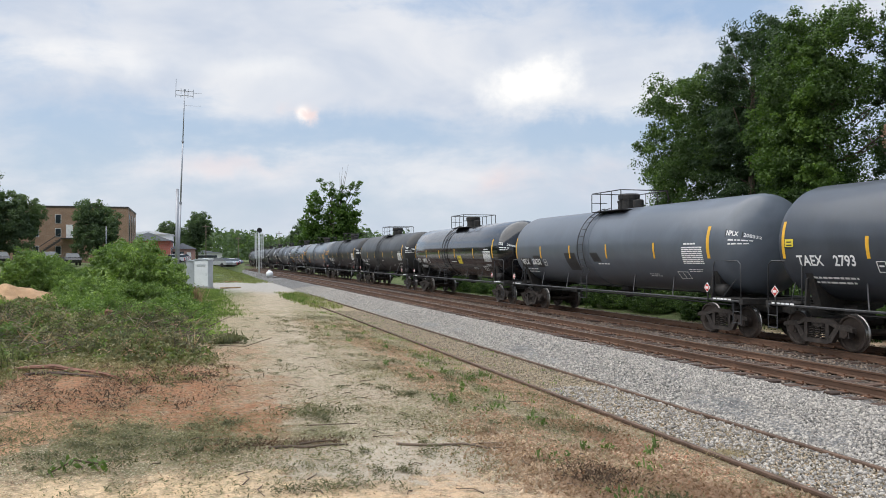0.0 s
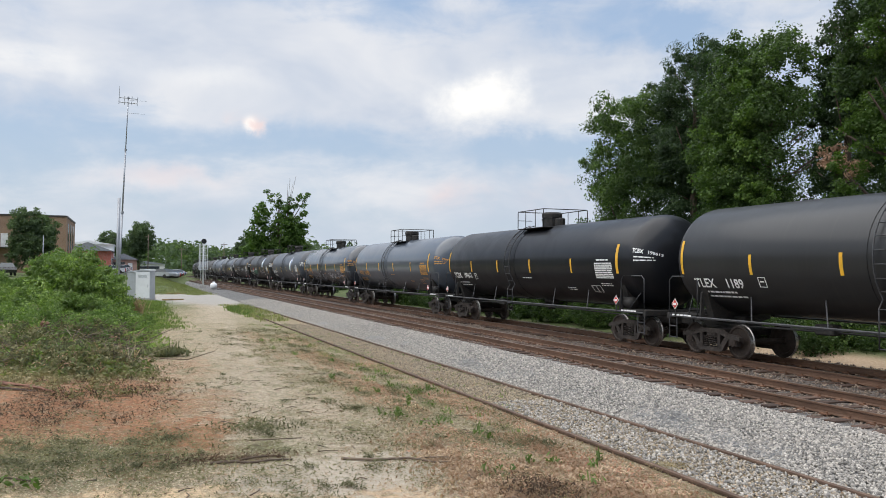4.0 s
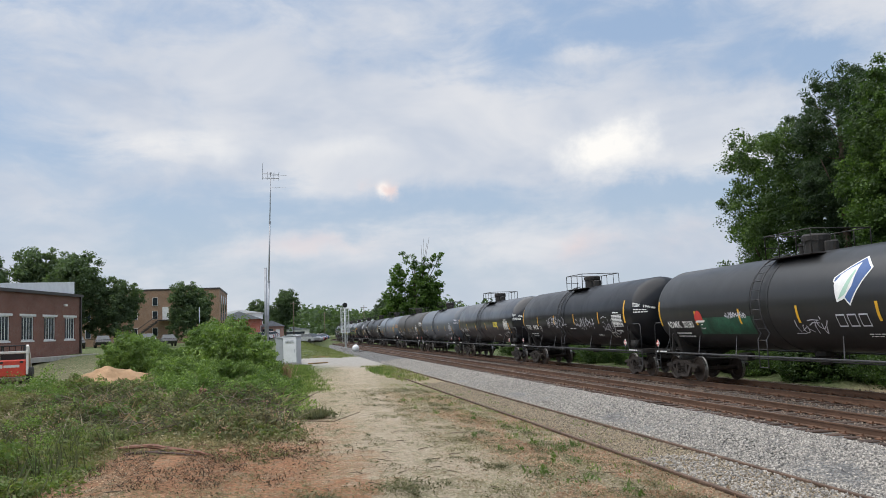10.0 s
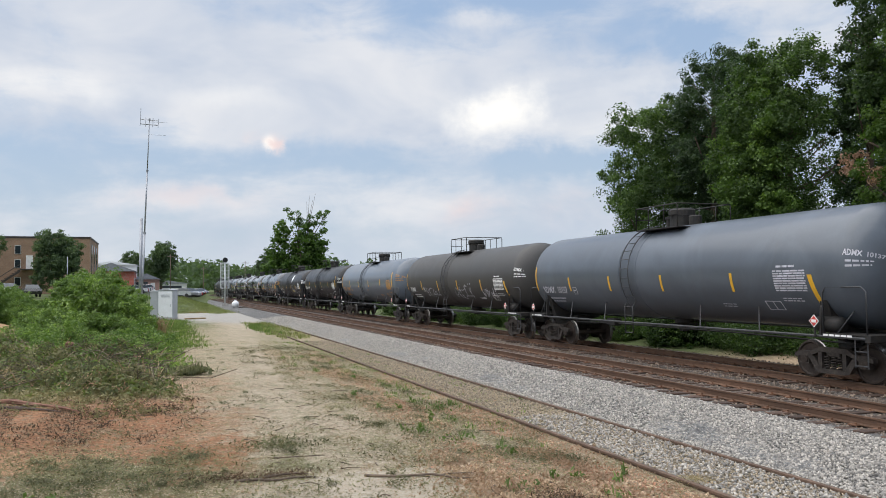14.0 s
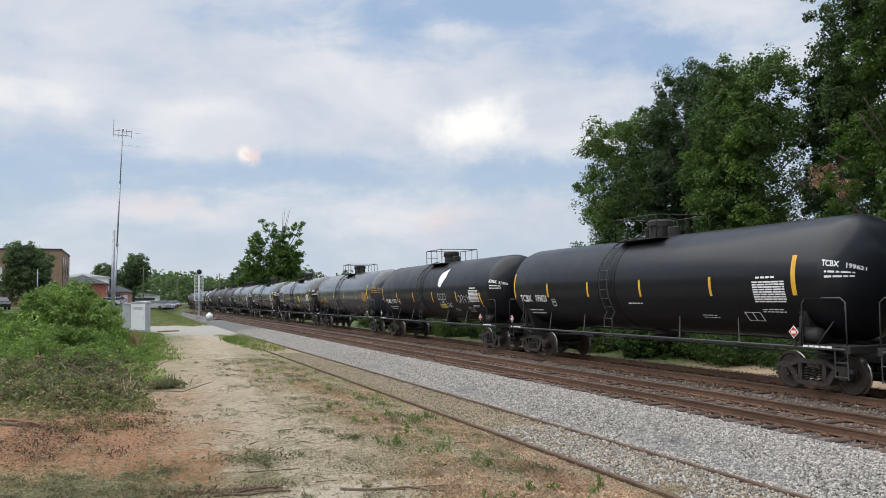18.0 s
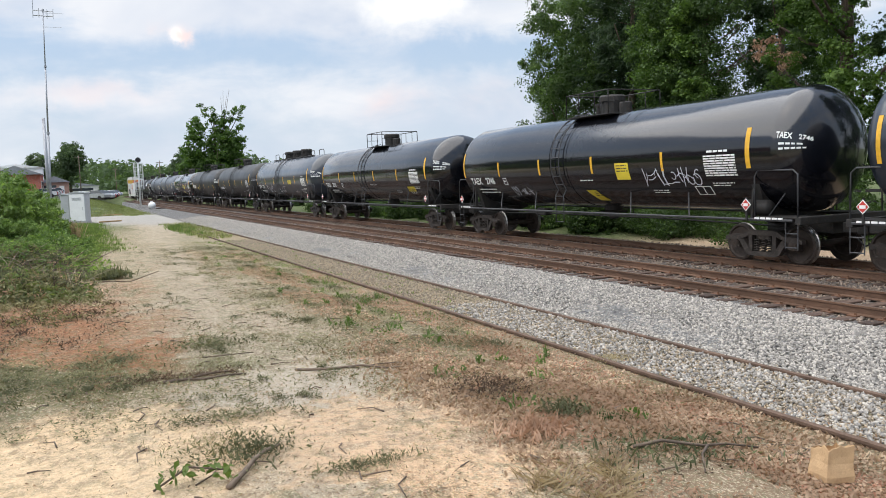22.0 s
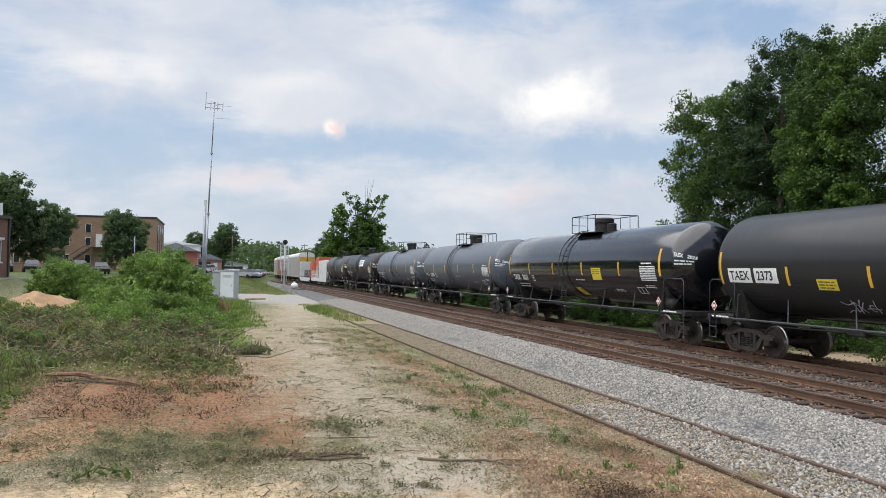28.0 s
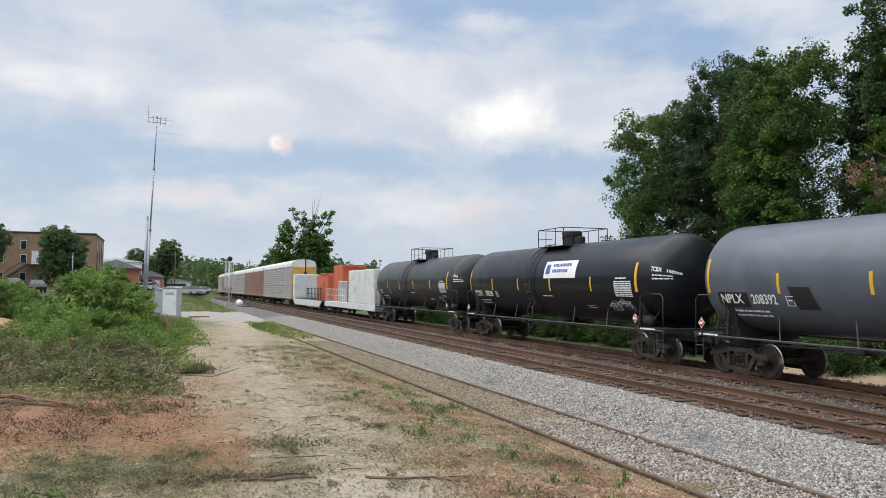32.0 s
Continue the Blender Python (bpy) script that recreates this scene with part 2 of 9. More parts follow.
def tank_paint(name, base, rough, coat=0.0, grime=(0.085, 0.078, 0.07), amount=0.35, fade=0.15, gleam=0.5):
    """Tank car paint with rain streaks, road dust low down and a mottled fade."""
    m, nt, b = shader(name)
    g = Nodes(nt)
    v = g.coords("Object")
    streak = g.noise(g.coords("Object", (0.5, 5.0, 0.35)), 1.0, 6, 0.65)
    blotch = g.noise(v, 0.55, 5, 0.6, 0.8)
    grain = g.noise(v, 26, 4, 0.6)
    col = g.mix(g.span(blotch, 0.35, 0.68), tone(base, 1 - fade), tone(base, 1 + fade))
    col = g.mix(g.math("MULTIPLY", g.span(streak, 0.5, 0.78), amount), col, grime)
    col = g.mix(g.math("MULTIPLY", g.span(grain, 0.5, 0.8), 0.18), col, tone(base, 1.5))
    g.put(col, b.inputs["Base Color"])
    r = g.math("ADD", g.span(blotch, 0.3, 0.7, rough - 0.06, rough + 0.06), g.math("MULTIPLY", streak, 0.06))
    g.put(r, b.inputs["Roughness"])
    b.inputs["Coat Weight"].default_value = coat
    b.inputs["Coat Roughness"].default_value = 0.11 if rough < 0.3 else 0.2
    b.inputs["Coat IOR"].default_value = 1.65
    b.inputs["Specular IOR Level"].default_value = gleam * (1 - 0.8 * coat)
    g.bump(g.noise(v, 3.0, 2), 0.06, 0.02, b)
    return m


def leafy(name, dark, light, rough=0.55, through_tint=(1.3, 1.5, 0.6)):
    m, nt, b = shader(name)
    g = Nodes(nt)
    geo = nt.nodes.new("ShaderNodeNewGeometry")
    oi = nt.nodes.new("ShaderNodeObjectInfo")
    r = geo.outputs["Random Per Island"]
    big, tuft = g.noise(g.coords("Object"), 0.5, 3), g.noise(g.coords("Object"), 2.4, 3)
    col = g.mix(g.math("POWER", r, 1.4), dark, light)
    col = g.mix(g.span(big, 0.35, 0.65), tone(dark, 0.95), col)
    # clump-sized dark spots put the shade of gaps in the foliage into the colour
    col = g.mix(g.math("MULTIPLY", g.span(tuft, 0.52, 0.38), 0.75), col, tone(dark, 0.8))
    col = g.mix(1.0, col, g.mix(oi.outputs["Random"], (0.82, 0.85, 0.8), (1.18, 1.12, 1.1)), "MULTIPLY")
    g.put(col, b.inputs["Base Color"])
    b.inputs["Roughness"].default_value = rough
    b.inputs["Specular IOR Level"].default_value = 0.3
    tr = nt.nodes.new("ShaderNodeBsdfTranslucent")
    g.put(g.mix(1.0, col, through_tint, "MULTIPLY"), tr.inputs[0])
    ms = nt.nodes.new("ShaderNodeMixShader")
    ms.inputs[0].default_value = 0.38
    g.L(b.outputs[0], ms.inputs[1])
    g.L(tr.outputs[0], ms.inputs[2])
    g.L(ms.outputs[0], nt.nodes["Material Output"].inputs[0])
    return m


def ground_material():
    """Sandy track, red clay, cut grass, mulch and asphalt in patches with ragged edges."""
    m, nt, b = shader("mixed_ground")
    g = Nodes(nt)
    v = g.coords("Object")
    sep = nt.nodes.new("ShaderNodeSeparateXYZ")
    warp = g.noise(v, 0.45, 5, 0.6)
    warp2 = g.noise(v, 1.9, 5, 0.65)
    g.L(v, sep.inputs[0])
    shift = g.math("MULTIPLY", g.math("SUBTRACT", g.math("ADD", warp, g.math("MULTIPLY", warp2, 0.6)), 0.8), 3.4)
    tear = g.math("MULTIPLY", g.math("SUBTRACT", g.noise(v, 6.5, 6, 0.75), 0.5), 1.5)
    shift = g.math("ADD", shift, tear)
    x, y = g.math("ADD", sep.outputs[0], shift), g.math("ADD", sep.outputs[1], g.math("MULTIPLY", shift, 1.6))
    fine, grit = g.noise(v, 16, 6, 0.7), g.noise(v, 70, 4, 0.7)

    def patch(cx, cy, rx, ry, soft=0.5):
        dx, dy = g.math("MULTIPLY", g.math("SUBTRACT", x, cx), 1 / rx), g.math("MULTIPLY", g.math("SUBTRACT", y, cy), 1 / ry)
        d = g.math("ADD", g.math("MULTIPLY", dx, dx), g.math("MULTIPLY", dy, dy))
        return g.span(d, 1 + soft, 1 - soft)

    def strip(slope, at, half, soft):
        d = g.math("ABSOLUTE", g.math("SUBTRACT", x, g.math("ADD", g.math("MULTIPLY", sep.outputs[1], slope), at)))
        return g.span(d, half + soft, half - soft)

    tan, sand, clay = (0.44, 0.335, 0.225), (0.80, 0.58, 0.36), (0.30, 0.14, 0.075)
    pale, mulch, lawn, hay = (0.43, 0.36, 0.268), (0.27, 0.185, 0.125), (0.085, 0.11, 0.042), (0.205, 0.20, 0.115)
    col = g.mix(g.span(fine, 0.3, 0.7), tone(lawn, 0.75), tone(lawn, 1.35))
    near = g.math("MULTIPLY", g.math("MULTIPLY", g.span(sep.outputs[0], -14, -7), g.span(sep.outputs[0], 19, 17)), g.span(sep.outputs[1], 66, 40))
    dry = g.mix(g.span(fine, 0.35, 0.65), tone(hay, 0.75), tan)
    col = g.mix(near, col, dry)
    col = g.mix(g.math("MULTIPLY", strip(0.0, 5.6, 1.5, 0.9), g.span(sep.outputs[1], 120, 60)), col, g.mix(g.span(fine, 0.4, 0.62), mulch, hay))
    col = g.mix(g.math("MULTIPLY", strip(0.066, 1.75, 1.35, 0.9), g.span(sep.outputs[1], 120, 70)), col, g.mix(g.span(fine, 0.25, 0.75), tone(pale, 0.8), pale))
    col = g.mix(patch(2.6, 8.2, 2.2, 2.6), col, g.mix(g.span(fine, 0.3, 0.7), tan, pale))
    col = g.mix(patch(1.0, 22.0, 0.9, 2.2, 0.9), col, g.mix(g.span(fine, 0.3, 0.7), tone(clay, 0.9), tone(tan, 0.9)))
    col = g.mix(patch(3.2, 6.6, 1.1, 1.0, 0.8), col, g.mix(g.span(fine, 0.3, 0.7), (0.66, 0.43, 0.27), sand))
    col = g.mix(patch(6.0, 14.5, 0.9, 3.0, 0.9), col, g.mix(g.span(fine, 0.4, 0.6), (0.30, 0.235, 0.15), mulch))
    col = g.mix(patch(0.2, 12.4, 2.6, 1.3, 0.7), col, g.mix(g.span(fine, 0.4, 0.6), hay, tone(hay, 0.6)))
    col = g.mix(patch(5.3, 9.0, 1.5, 4.4, 0.6), col, g.mix(g.span(fine, 0.35, 0.65), tone(mulch, 0.8), tone(tan, 0.85)))
    col = g.mix(patch(5.5, 78, 4.4, 17, 0.5), col, g.mix(g.span(fine, 0.3, 0.7), (0.27, 0.255, 0.23), (0.39, 0.37, 0.335)))
    col = g.mix(g.math("MULTIPLY", g.span(sep.outputs[0], 17.2, 18.2), g.math("MULTIPLY", g.span(sep.outputs[0], 20.6, 19.6), g.span(sep.outputs[1], 26, 20))), col, g.mix(g.span(fine, 0.3, 0.7), (0.44, 0.31, 0.20), (0.56, 0.43, 0.30)))
    weedy = g.math("MULTIPLY", g.math("MULTIPLY", strip(0.03, 4.75, 1.1, 0.7), g.span(sep.outputs[1], 10.5, 12.5)), g.span(sep.outputs[1], 60, 38))
    col = g.mix(g.math("MULTIPLY", weedy, 0.75), col, g.mix(g.span(fine, 0.35, 0.65), tone(hay, 0.75), (0.31, 0.27, 0.175)))
    lot = g.math("MULTIPLY", g.math("MULTIPLY", g.span(sep.outputs[0], 6.2, 5.4), g.span(sep.outputs[0], -6, -4)), g.math("MULTIPLY", g.span(sep.outputs[1], 138, 142), g.span(sep.outputs[1], 262, 250)))
    col = g.mix(lot, col, (0.085, 0.085, 0.088))
    mid, clod = g.noise(v, 5.5, 8, 0.72, 0.5), g.noise(g.coords("Object", (1.0, 0.6, 1.0)), 2.1, 7, 0.7, 0.8)
    close = g.math("MULTIPLY", g.span(sep.outputs[1], 75, 45), g.span(sep.outputs[0], 8.2, 7.0))
    col = g.mix(g.math("MULTIPLY", g.math("MULTIPLY", g.span(mid, 0.52, 0.60), 0.6), close), col, tone(mulch, 0.6))
    col = g.mix(g.math("MULTIPLY", g.math("MULTIPLY", g.span(clod, 0.52, 0.585), 0.75), close), col, g.mix(g.span(fine, 0.4, 0.6), hay, tone(hay, 0.7)))
    col = g.mix(g.math("MULTIPLY", g.math("MULTIPLY", g.span(mid, 0.43, 0.36), 0.55), close), col, (0.58, 0.49, 0.38))
    col = g.mix(g.math("MULTIPLY", g.span(grit, 0.55, 0.75), 0.3), col, tone(tan, 0.4))
    col = g.mix(g.math("MULTIPLY", g.span(grit, 0.46, 0.25), 0.35), col, (0.68, 0.58, 0.45))
    fleck, straw = g.noise(v, 34, 3, 0.6, 0.8), g.noise(g.coords("Object", (1.0, 0.45, 1.0)), 42, 3, 0.6, 1.2)
    spread = g.math("MULTIPLY", close, g.span(g.noise(v, 0.9, 5, 0.65), 0.42, 0.56))
    col = g.mix(g.math("MULTIPLY", g.math("MULTIPLY", g.span(fleck, 0.53, 0.58), 0.75), spread), col, (0.20, 0.18, 0.105))
    col = g.mix(g.math("MULTIPLY", g.math("MULTIPLY", g.span(straw, 0.56, 0.61), 0.7), close), col, (0.62, 0.53, 0.38))
    col = g.mix(g.math("MULTIPLY", g.math("MULTIPLY", g.span(straw, 0.43, 0.39), 0.6), close), col, (0.20, 0.125, 0.08))
    red_earth = g.math("MAXIMUM", patch(-1.5, 16.8, 3.0, 3.6, 0.6), patch(0.5, 13.4, 1.2, 1.9, 0.6))
    col = g.mix(g.math("MULTIPLY", red_earth, g.span(mid, 0.60, 0.48, 0.30, 0.92)), col, g.mix(g.span(fine, 0.35, 0.65), (0.19, 0.088, 0.048), (0.39, 0.19, 0.10)))
    rust = g.math("MAXIMUM", patch(-2.35, 13.1, 0.8, 0.9, 0.5), patch(-0.9, 13.5, 0.5, 0.5, 0.5))
    col = g.mix(g.math("MULTIPLY", rust, g.span(mid, 0.62, 0.45, 0.35, 0.95)), col, g.mix(g.span(fine, 0.3, 0.7), (0.42, 0.22, 0.125), (0.62, 0.37, 0.23)))
    rose, damp = (0.66, 0.43, 0.28), (0.52, 0.47, 0.40)
    col = g.mix(g.math("MULTIPLY", patch(2.6, 10.2, 1.5, 1.0, 0.7), 0.75), col, g.mix(g.span(fine, 0.3, 0.7), damp, pale))
    col = g.mix(g.math("MULTIPLY", patch(2.6, 7.6, 1.5, 1.3, 0.9), g.span(mid, 0.62, 0.40, 0.2, 0.85)), col, g.mix(g.span(fine, 0.3, 0.7), tone(rose, 0.9), tone(sand, 0.85)))
    col = g.mix(g.math("MULTIPLY", patch(-1.2, 8.0, 2.5, 2.1, 0.8), g.span(mid, 0.62, 0.40, 0.35, 0.95)), col, g.mix(g.span(fine, 0.3, 0.7), tone(sand, 0.78), (0.82, 0.61, 0.39)))
    col = g.mix(g.math("MULTIPLY", g.span(grit, 0.56, 0.7), 0.35), col, tone(tan, 0.45))
    g.put(col, b.inputs["Base Color"])
    b.inputs["Roughness"].default_value = 0.95
    b.inputs["Specular IOR Level"].default_value = 0.15
    g.bump(g.math("ADD", g.math("ADD", fine, g.math("MULTIPLY", grit, 0.5)), g.math("MULTIPLY", mid, 1.5)), 0.8, 0.035, b)
    return m


def gravel_material(name, tint=(1, 1, 1)):
    m, nt, b = shader(name)
    g = Nodes(nt)
    geo = nt.nodes.new("ShaderNodeNewGeometry")
    ramp = nt.nodes.new("ShaderNodeValToRGB")
    g.L(geo.outputs["Random Per Island"], ramp.inputs[0])
    el = ramp.color_ramp.elements
    el[0].position, el[0].color = 0, (0.17 * tint[0], 0.17 * tint[1], 0.17 * tint[2], 1)
    el[1].position, el[1].color = 1, (0.62 * tint[0], 0.60 * tint[1], 0.57 * tint[2], 1)
    e = el.new(0.5)
    e.color = (0.38 * tint[0], 0.375 * tint[1], 0.365 * tint[2], 1)
    v = g.coords("Object")
    col = g.mix(g.math("MULTIPLY", g.span(g.noise(v, 40, 4), 0.4, 0.7), 0.35), ramp.outputs[0], (0.2, 0.18, 0.16))
    g.put(col, b.inputs["Base Color"])
    b.inputs["Roughness"].default_value = 0.9
    return m


def bed_material():
    """Ballast between the stones that stand proud of it: many small grey stones, the shade in their gaps painted dark.
    """
    m, nt, b = shader("ballast_bed")
    g = Nodes(nt)
    v = g.coords("Object")
    vo = nt.nodes.new("ShaderNodeTexVoronoi")
    g.L(v, vo.inputs["Vector"])
    vo.inputs["Scale"].default_value = 17
    sepc = nt.nodes.new("ShaderNodeSeparateColor")
    g.L(vo.outputs["Color"], sepc.inputs[0])
    grey = g.mix(sepc.outputs[0], (0.21, 0.206, 0.20), (0.50, 0.485, 0.46))
    sep = nt.nodes.new("ShaderNodeSeparateXYZ")
    g.L(v, sep.inputs[0])
    xx = g.math("ADD", sep.outputs[0], g.math("MULTIPLY", g.noise(v, 0.9, 5, 0.6), 1.6))
    rust = g.span(xx, 11.4, 12.8, 0.0, 0.62)
    col = g.mix(rust, grey, g.mix(sepc.outputs[1], (0.10, 0.062, 0.043), (0.24, 0.165, 0.12)))
    old = g.span(xx, 9.5, 8.2, 0.0, 0.62)
    col = g.mix(old, col, g.mix(sepc.outputs[1], (0.27, 0.215, 0.15), (0.44, 0.37, 0.28)))
    # shade between the stones, put into the colour
    col = g.mix(g.span(vo.outputs["Distance"], 0.36, 0.62, 0.0, 0.35), col, (0.03, 0.03, 0.03))
    col = g.mix(g.math("MULTIPLY", g.span(g.noise(v, 1.2, 5), 0.5, 0.75), 0.3), col, (0.20, 0.16, 0.12))
    g.put(col, b.inputs["Base Color"])
    b.inputs["Roughness"].default_value = 0.95
    g.bump(g.math("MULTIPLY", vo.outputs["Distance"], -8.0), 1.0, 0.03, b)
    return m


# ---- mesh helpers ----
def mesh_of(name, verts, faces, smooth_faces=False):
    me = bpy.data.meshes.new(name)
    me.from_pydata(verts, [], faces)
    if smooth_faces:
        me.polygons.foreach_set("use_smooth", [True] * len(me.polygons))
    me.update()
    return me


def quads_mesh(name, verts, faces, smooth_faces=False):
    """A big mesh from numpy arrays: verts (n, 3), faces (m, k)."""
    me = bpy.data.meshes.new(name)
    k = faces.shape[1]
    me.vertices.add(len(verts))
    me.vertices.foreach_set("co", np.ascontiguousarray(verts, np.float32).ravel())
    me.loops.add(faces.size)
    me.loops.foreach_set("vertex_index", np.ascontiguousarray(faces, np.int32).ravel())
    me.polygons.add(len(faces))
    me.polygons.foreach_set("loop_start", np.arange(0, faces.size, k, dtype=np.int32))
    me.polygons.foreach_set("loop_total", np.full(len(faces), k, np.int32))
    if smooth_faces:
        me.polygons.foreach_set("use_smooth", np.ones(len(faces), bool))
    me.update(calc_edges=True)
    return me


class Shape:
    """Collects boxes, tubes and lathed forms into one mesh."""

    def __init__(self):
        self.v, self.f = [], []

    def add(self, verts, faces):
        o = len(self.v)
        self.v += [tuple(p) for p in verts]
        self.f += [tuple(i + o for i in f) for f in faces]
        return self

    def box(self, x0, y0, z0, x1, y1, z1, bevel=0.0, turn=None):
        if bevel <= 0:
            vs = [(x, y, z) for z in (z0, z1) for y in (y0, y1) for x in (x0, x1)]
            fs = [(0, 2, 3, 1), (4, 5, 7, 6), (0, 1, 5, 4), (2, 6, 7, 3), (0, 4, 6, 2), (1, 3, 7, 5)]
        else:
            bm = bmesh.new()
            bmesh.ops.create_cube(bm, size=1)
            for q in bm.verts:
                q.co = ((x0 + x1) / 2 + q.co.x * (x1 - x0), (y0 + y1) / 2 + q.co.y * (y1 - y0), (z0 + z1) / 2 + q.co.z * (z1 - z0))
            bmesh.ops.bevel(bm, geom=bm.edges[:], offset=bevel, segments=1, affect="EDGES")
            bm.verts.index_update()
            vs, fs = [tuple(q.co) for q in bm.verts], [tuple(q.index for q in p.verts) for p in bm.faces]
            bm.free()
        if turn is not None:
            vs = [tuple(turn @ Vector(p)) for p in vs]
        return self.add(vs, fs)

    def tube(self, pts, r, sides=6, r2=None, closed=True):
        """A tube along a line of points."""
        pts = [Vector(p) for p in pts]
        ring, n = [], len(pts)
        vs, fs = [], []
        up = None
        for i, p in enumerate(pts):
            d = (pts[min(i + 1, n - 1)] - pts[max(i - 1, 0)]).normalized()
            if up is None:
                up = d.orthogonal().normalized()
            up = (up - d * up.dot(d))
            up = up.normalized() if up.length > 1e-6 else d.orthogonal().normalized()
            side = d.cross(up)
            rr = r if r2 is None else r + (r2 - r) * i / max(1, n - 1)
            for k in range(sides):
                a = 2 * math.pi * k / sides
                vs.append(p + (up * math.cos(a) + side * math.sin(a)) * rr)
        for i in range(n - 1):
            for k in range(sides):
                k2 = (k + 1) % sides
                fs.append((i * sides + k, i * sides + k2, (i + 1) * sides + k2, (i + 1) * sides + k))
        if closed:
            fs.append(tuple(range(sides - 1, -1, -1)))
            fs.append(tuple((n - 1) * sides + k for k in range(sides)))
        return self.add(vs, fs)

    def lathe(self, profile, axis="z", at=(0, 0, 0), sides=16):
        """profile: (radius, along) pairs, turned about an axis."""
        vs, fs = [], []
        for r, h in profile:
            for k in range(sides):
                a = 2 * math.pi * k / sides
                c, s = r * math.cos(a), r * math.sin(a)
                p = {"z": (c, s, h), "y": (s, h, c), "x": (h, c, s)}[axis]
                vs.append((p[0] + at[0], p[1] + at[1], p[2] + at[2]))
        n = len(profile)
        for i in range(n - 1):
            for k in range(sides):
                k2 = (k + 1) % sides
                fs.append((i * sides + k, i * sides + k2, (i + 1) * sides + k2, (i + 1) * sides + k))
        if profile[0][0] > 1e-4:
            fs.append(tuple(range(sides - 1, -1, -1)))
        if profile[-1][0] > 1e-4:
            fs.append(tuple((n - 1) * sides + k for k in range(sides)))
        return self.add(vs, fs)

    def slab(self, outline, y0, y1, axis="y"):
        """A flat outline of (a, z) pairs, thick along an axis."""
        n = len(outline)
        at = (lambda a, z, t: (a, t, z)) if axis == "y" else (lambda a, z, t: (t, a, z))
        vs = [at(a, z, y0) for a, z in outline] + [at(a, z, y1) for a, z in outline]
        fs = [tuple(range(n)), tuple(range(2 * n - 1, n - 1, -1))] + [(i, i + n, (i + 1) % n + n, (i + 1) % n) for i in range(n)]
        return self.add(vs, fs)

    def mesh(self, name, material, smooth_faces=False):
        me = mesh_of(name, self.v, self.f, smooth_faces)
        bm = bmesh.new()
        bm.from_mesh(me)
        bmesh.ops.recalc_face_normals(bm, faces=bm.faces[:])
        bm.to_mesh(me)
        bm.free()
        if material:
            me.materials.append(material)
        return me


def part(name, me, parent=None, label="", m=None):
    """Links a mesh as one object, under a thing or a part."""
    ob = new(name, me)
    if parent is not None:
        ob.parent = parent
    if m is not None:
        ob.matrix_basis = m
    if label:
        tagged(ob, label)
    return ob


def soft_edges(me, degrees=40):
    """Smooth shading that keeps edges sharper than the angle."""
    me.polygons.foreach_set("use_smooth", [True] * len(me.polygons))
    bm = bmesh.new()
    bm.from_mesh(me)
    for e in bm.edges:
        if len(e.link_faces) == 2 and e.calc_face_angle(0) > radians(degrees):
            e.smooth = False
    bm.to_mesh(me)
    bm.free()
    return me


def leaf_quads(centres, per, size, spread, seed=1, aspect=0.55, face=0.8):
    """Many small leaves round clump centres (c, 3); spread: a radius per centre or one for all. Each leaf leans outwards and up, folded along its rib."""
    r = np.random.default_rng(seed)
    c = np.repeat(np.asarray(centres, float), per, axis=0)
    n = len(c)
    d = r.normal(size=(n, 3))
    d /= np.linalg.norm(d, axis=1)[:, None]
    rad = np.repeat(np.broadcast_to(np.asarray(spread, float), (len(centres),)), per) * r.random(n) ** 0.45
    d[:, 2] *= 0.75
    p = c + d * rad[:, None]
    m = d * face + np.array((0, 0, 0.5 * face)) + r.normal(size=(n, 3)) * 0.5
    m /= np.linalg.norm(m, axis=1)[:, None]
    a = np.cross(m, r.normal(size=(n, 3)))
    a /= np.linalg.norm(a, axis=1)[:, None]
    b = np.cross(m, a)
    s = size * (0.6 + 0.8 * r.random(n))[:, None]
    k = m * s * 0.12
    v = np.stack([p - a * s * 0.5, p + b * s * aspect * 0.5 + k, p + a * s * 0.5, p - b * s * aspect * 0.5 + k], 1).reshape(-1, 3)
    return v, np.arange(len(v)).reshape(-1, 4)


# ---- paints of this place ----
MAT_GROUND, MAT_BED = ground_material(), bed_material()
MAT_STONE = gravel_material("grey_stone", (0.86, 0.815, 0.75))
MAT_OLD_STONE = gravel_material("brown_stone", (0.52, 0.40, 0.31))
MAT_TAN_STONE = gravel_material("tan_stone", (0.80, 0.67, 0.50))
MAT_RAIL = plain("rusty_rail", (0.14, 0.078, 0.048), 0.66, 0.2, 0.3, 3, 0.4, (0.06, 0.035, 0.025), 0.5, 0, (1, 0.2, 1))
MAT_OLD_RAIL = plain("old_rail_rust", (0.13, 0.082, 0.056), 0.8, 0.1, 0.3, 3, 0.4, (0.12, 0.07, 0.045), 0.5)
MAT_HEAD = plain("worn_rail_head", (0.20, 0.14, 0.105), 0.36, 0.6, 0.2, 4, 0.1)
MAT_TIE = plain("old_tie_wood", (0.075, 0.046, 0.033), 0.9, 0, 0.4, 3, 0.8, (0.17, 0.10, 0.07), 0.5, 0.35, (0.4, 3, 3))
MAT_PLATE = plain("rust_plate", (0.16, 0.08, 0.045), 0.8, 0.3, 0.3, 8, 0.4)
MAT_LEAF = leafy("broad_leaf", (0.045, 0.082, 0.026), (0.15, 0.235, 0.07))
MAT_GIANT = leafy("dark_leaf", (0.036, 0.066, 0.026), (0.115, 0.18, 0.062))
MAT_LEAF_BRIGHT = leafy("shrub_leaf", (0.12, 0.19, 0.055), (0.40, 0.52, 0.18))
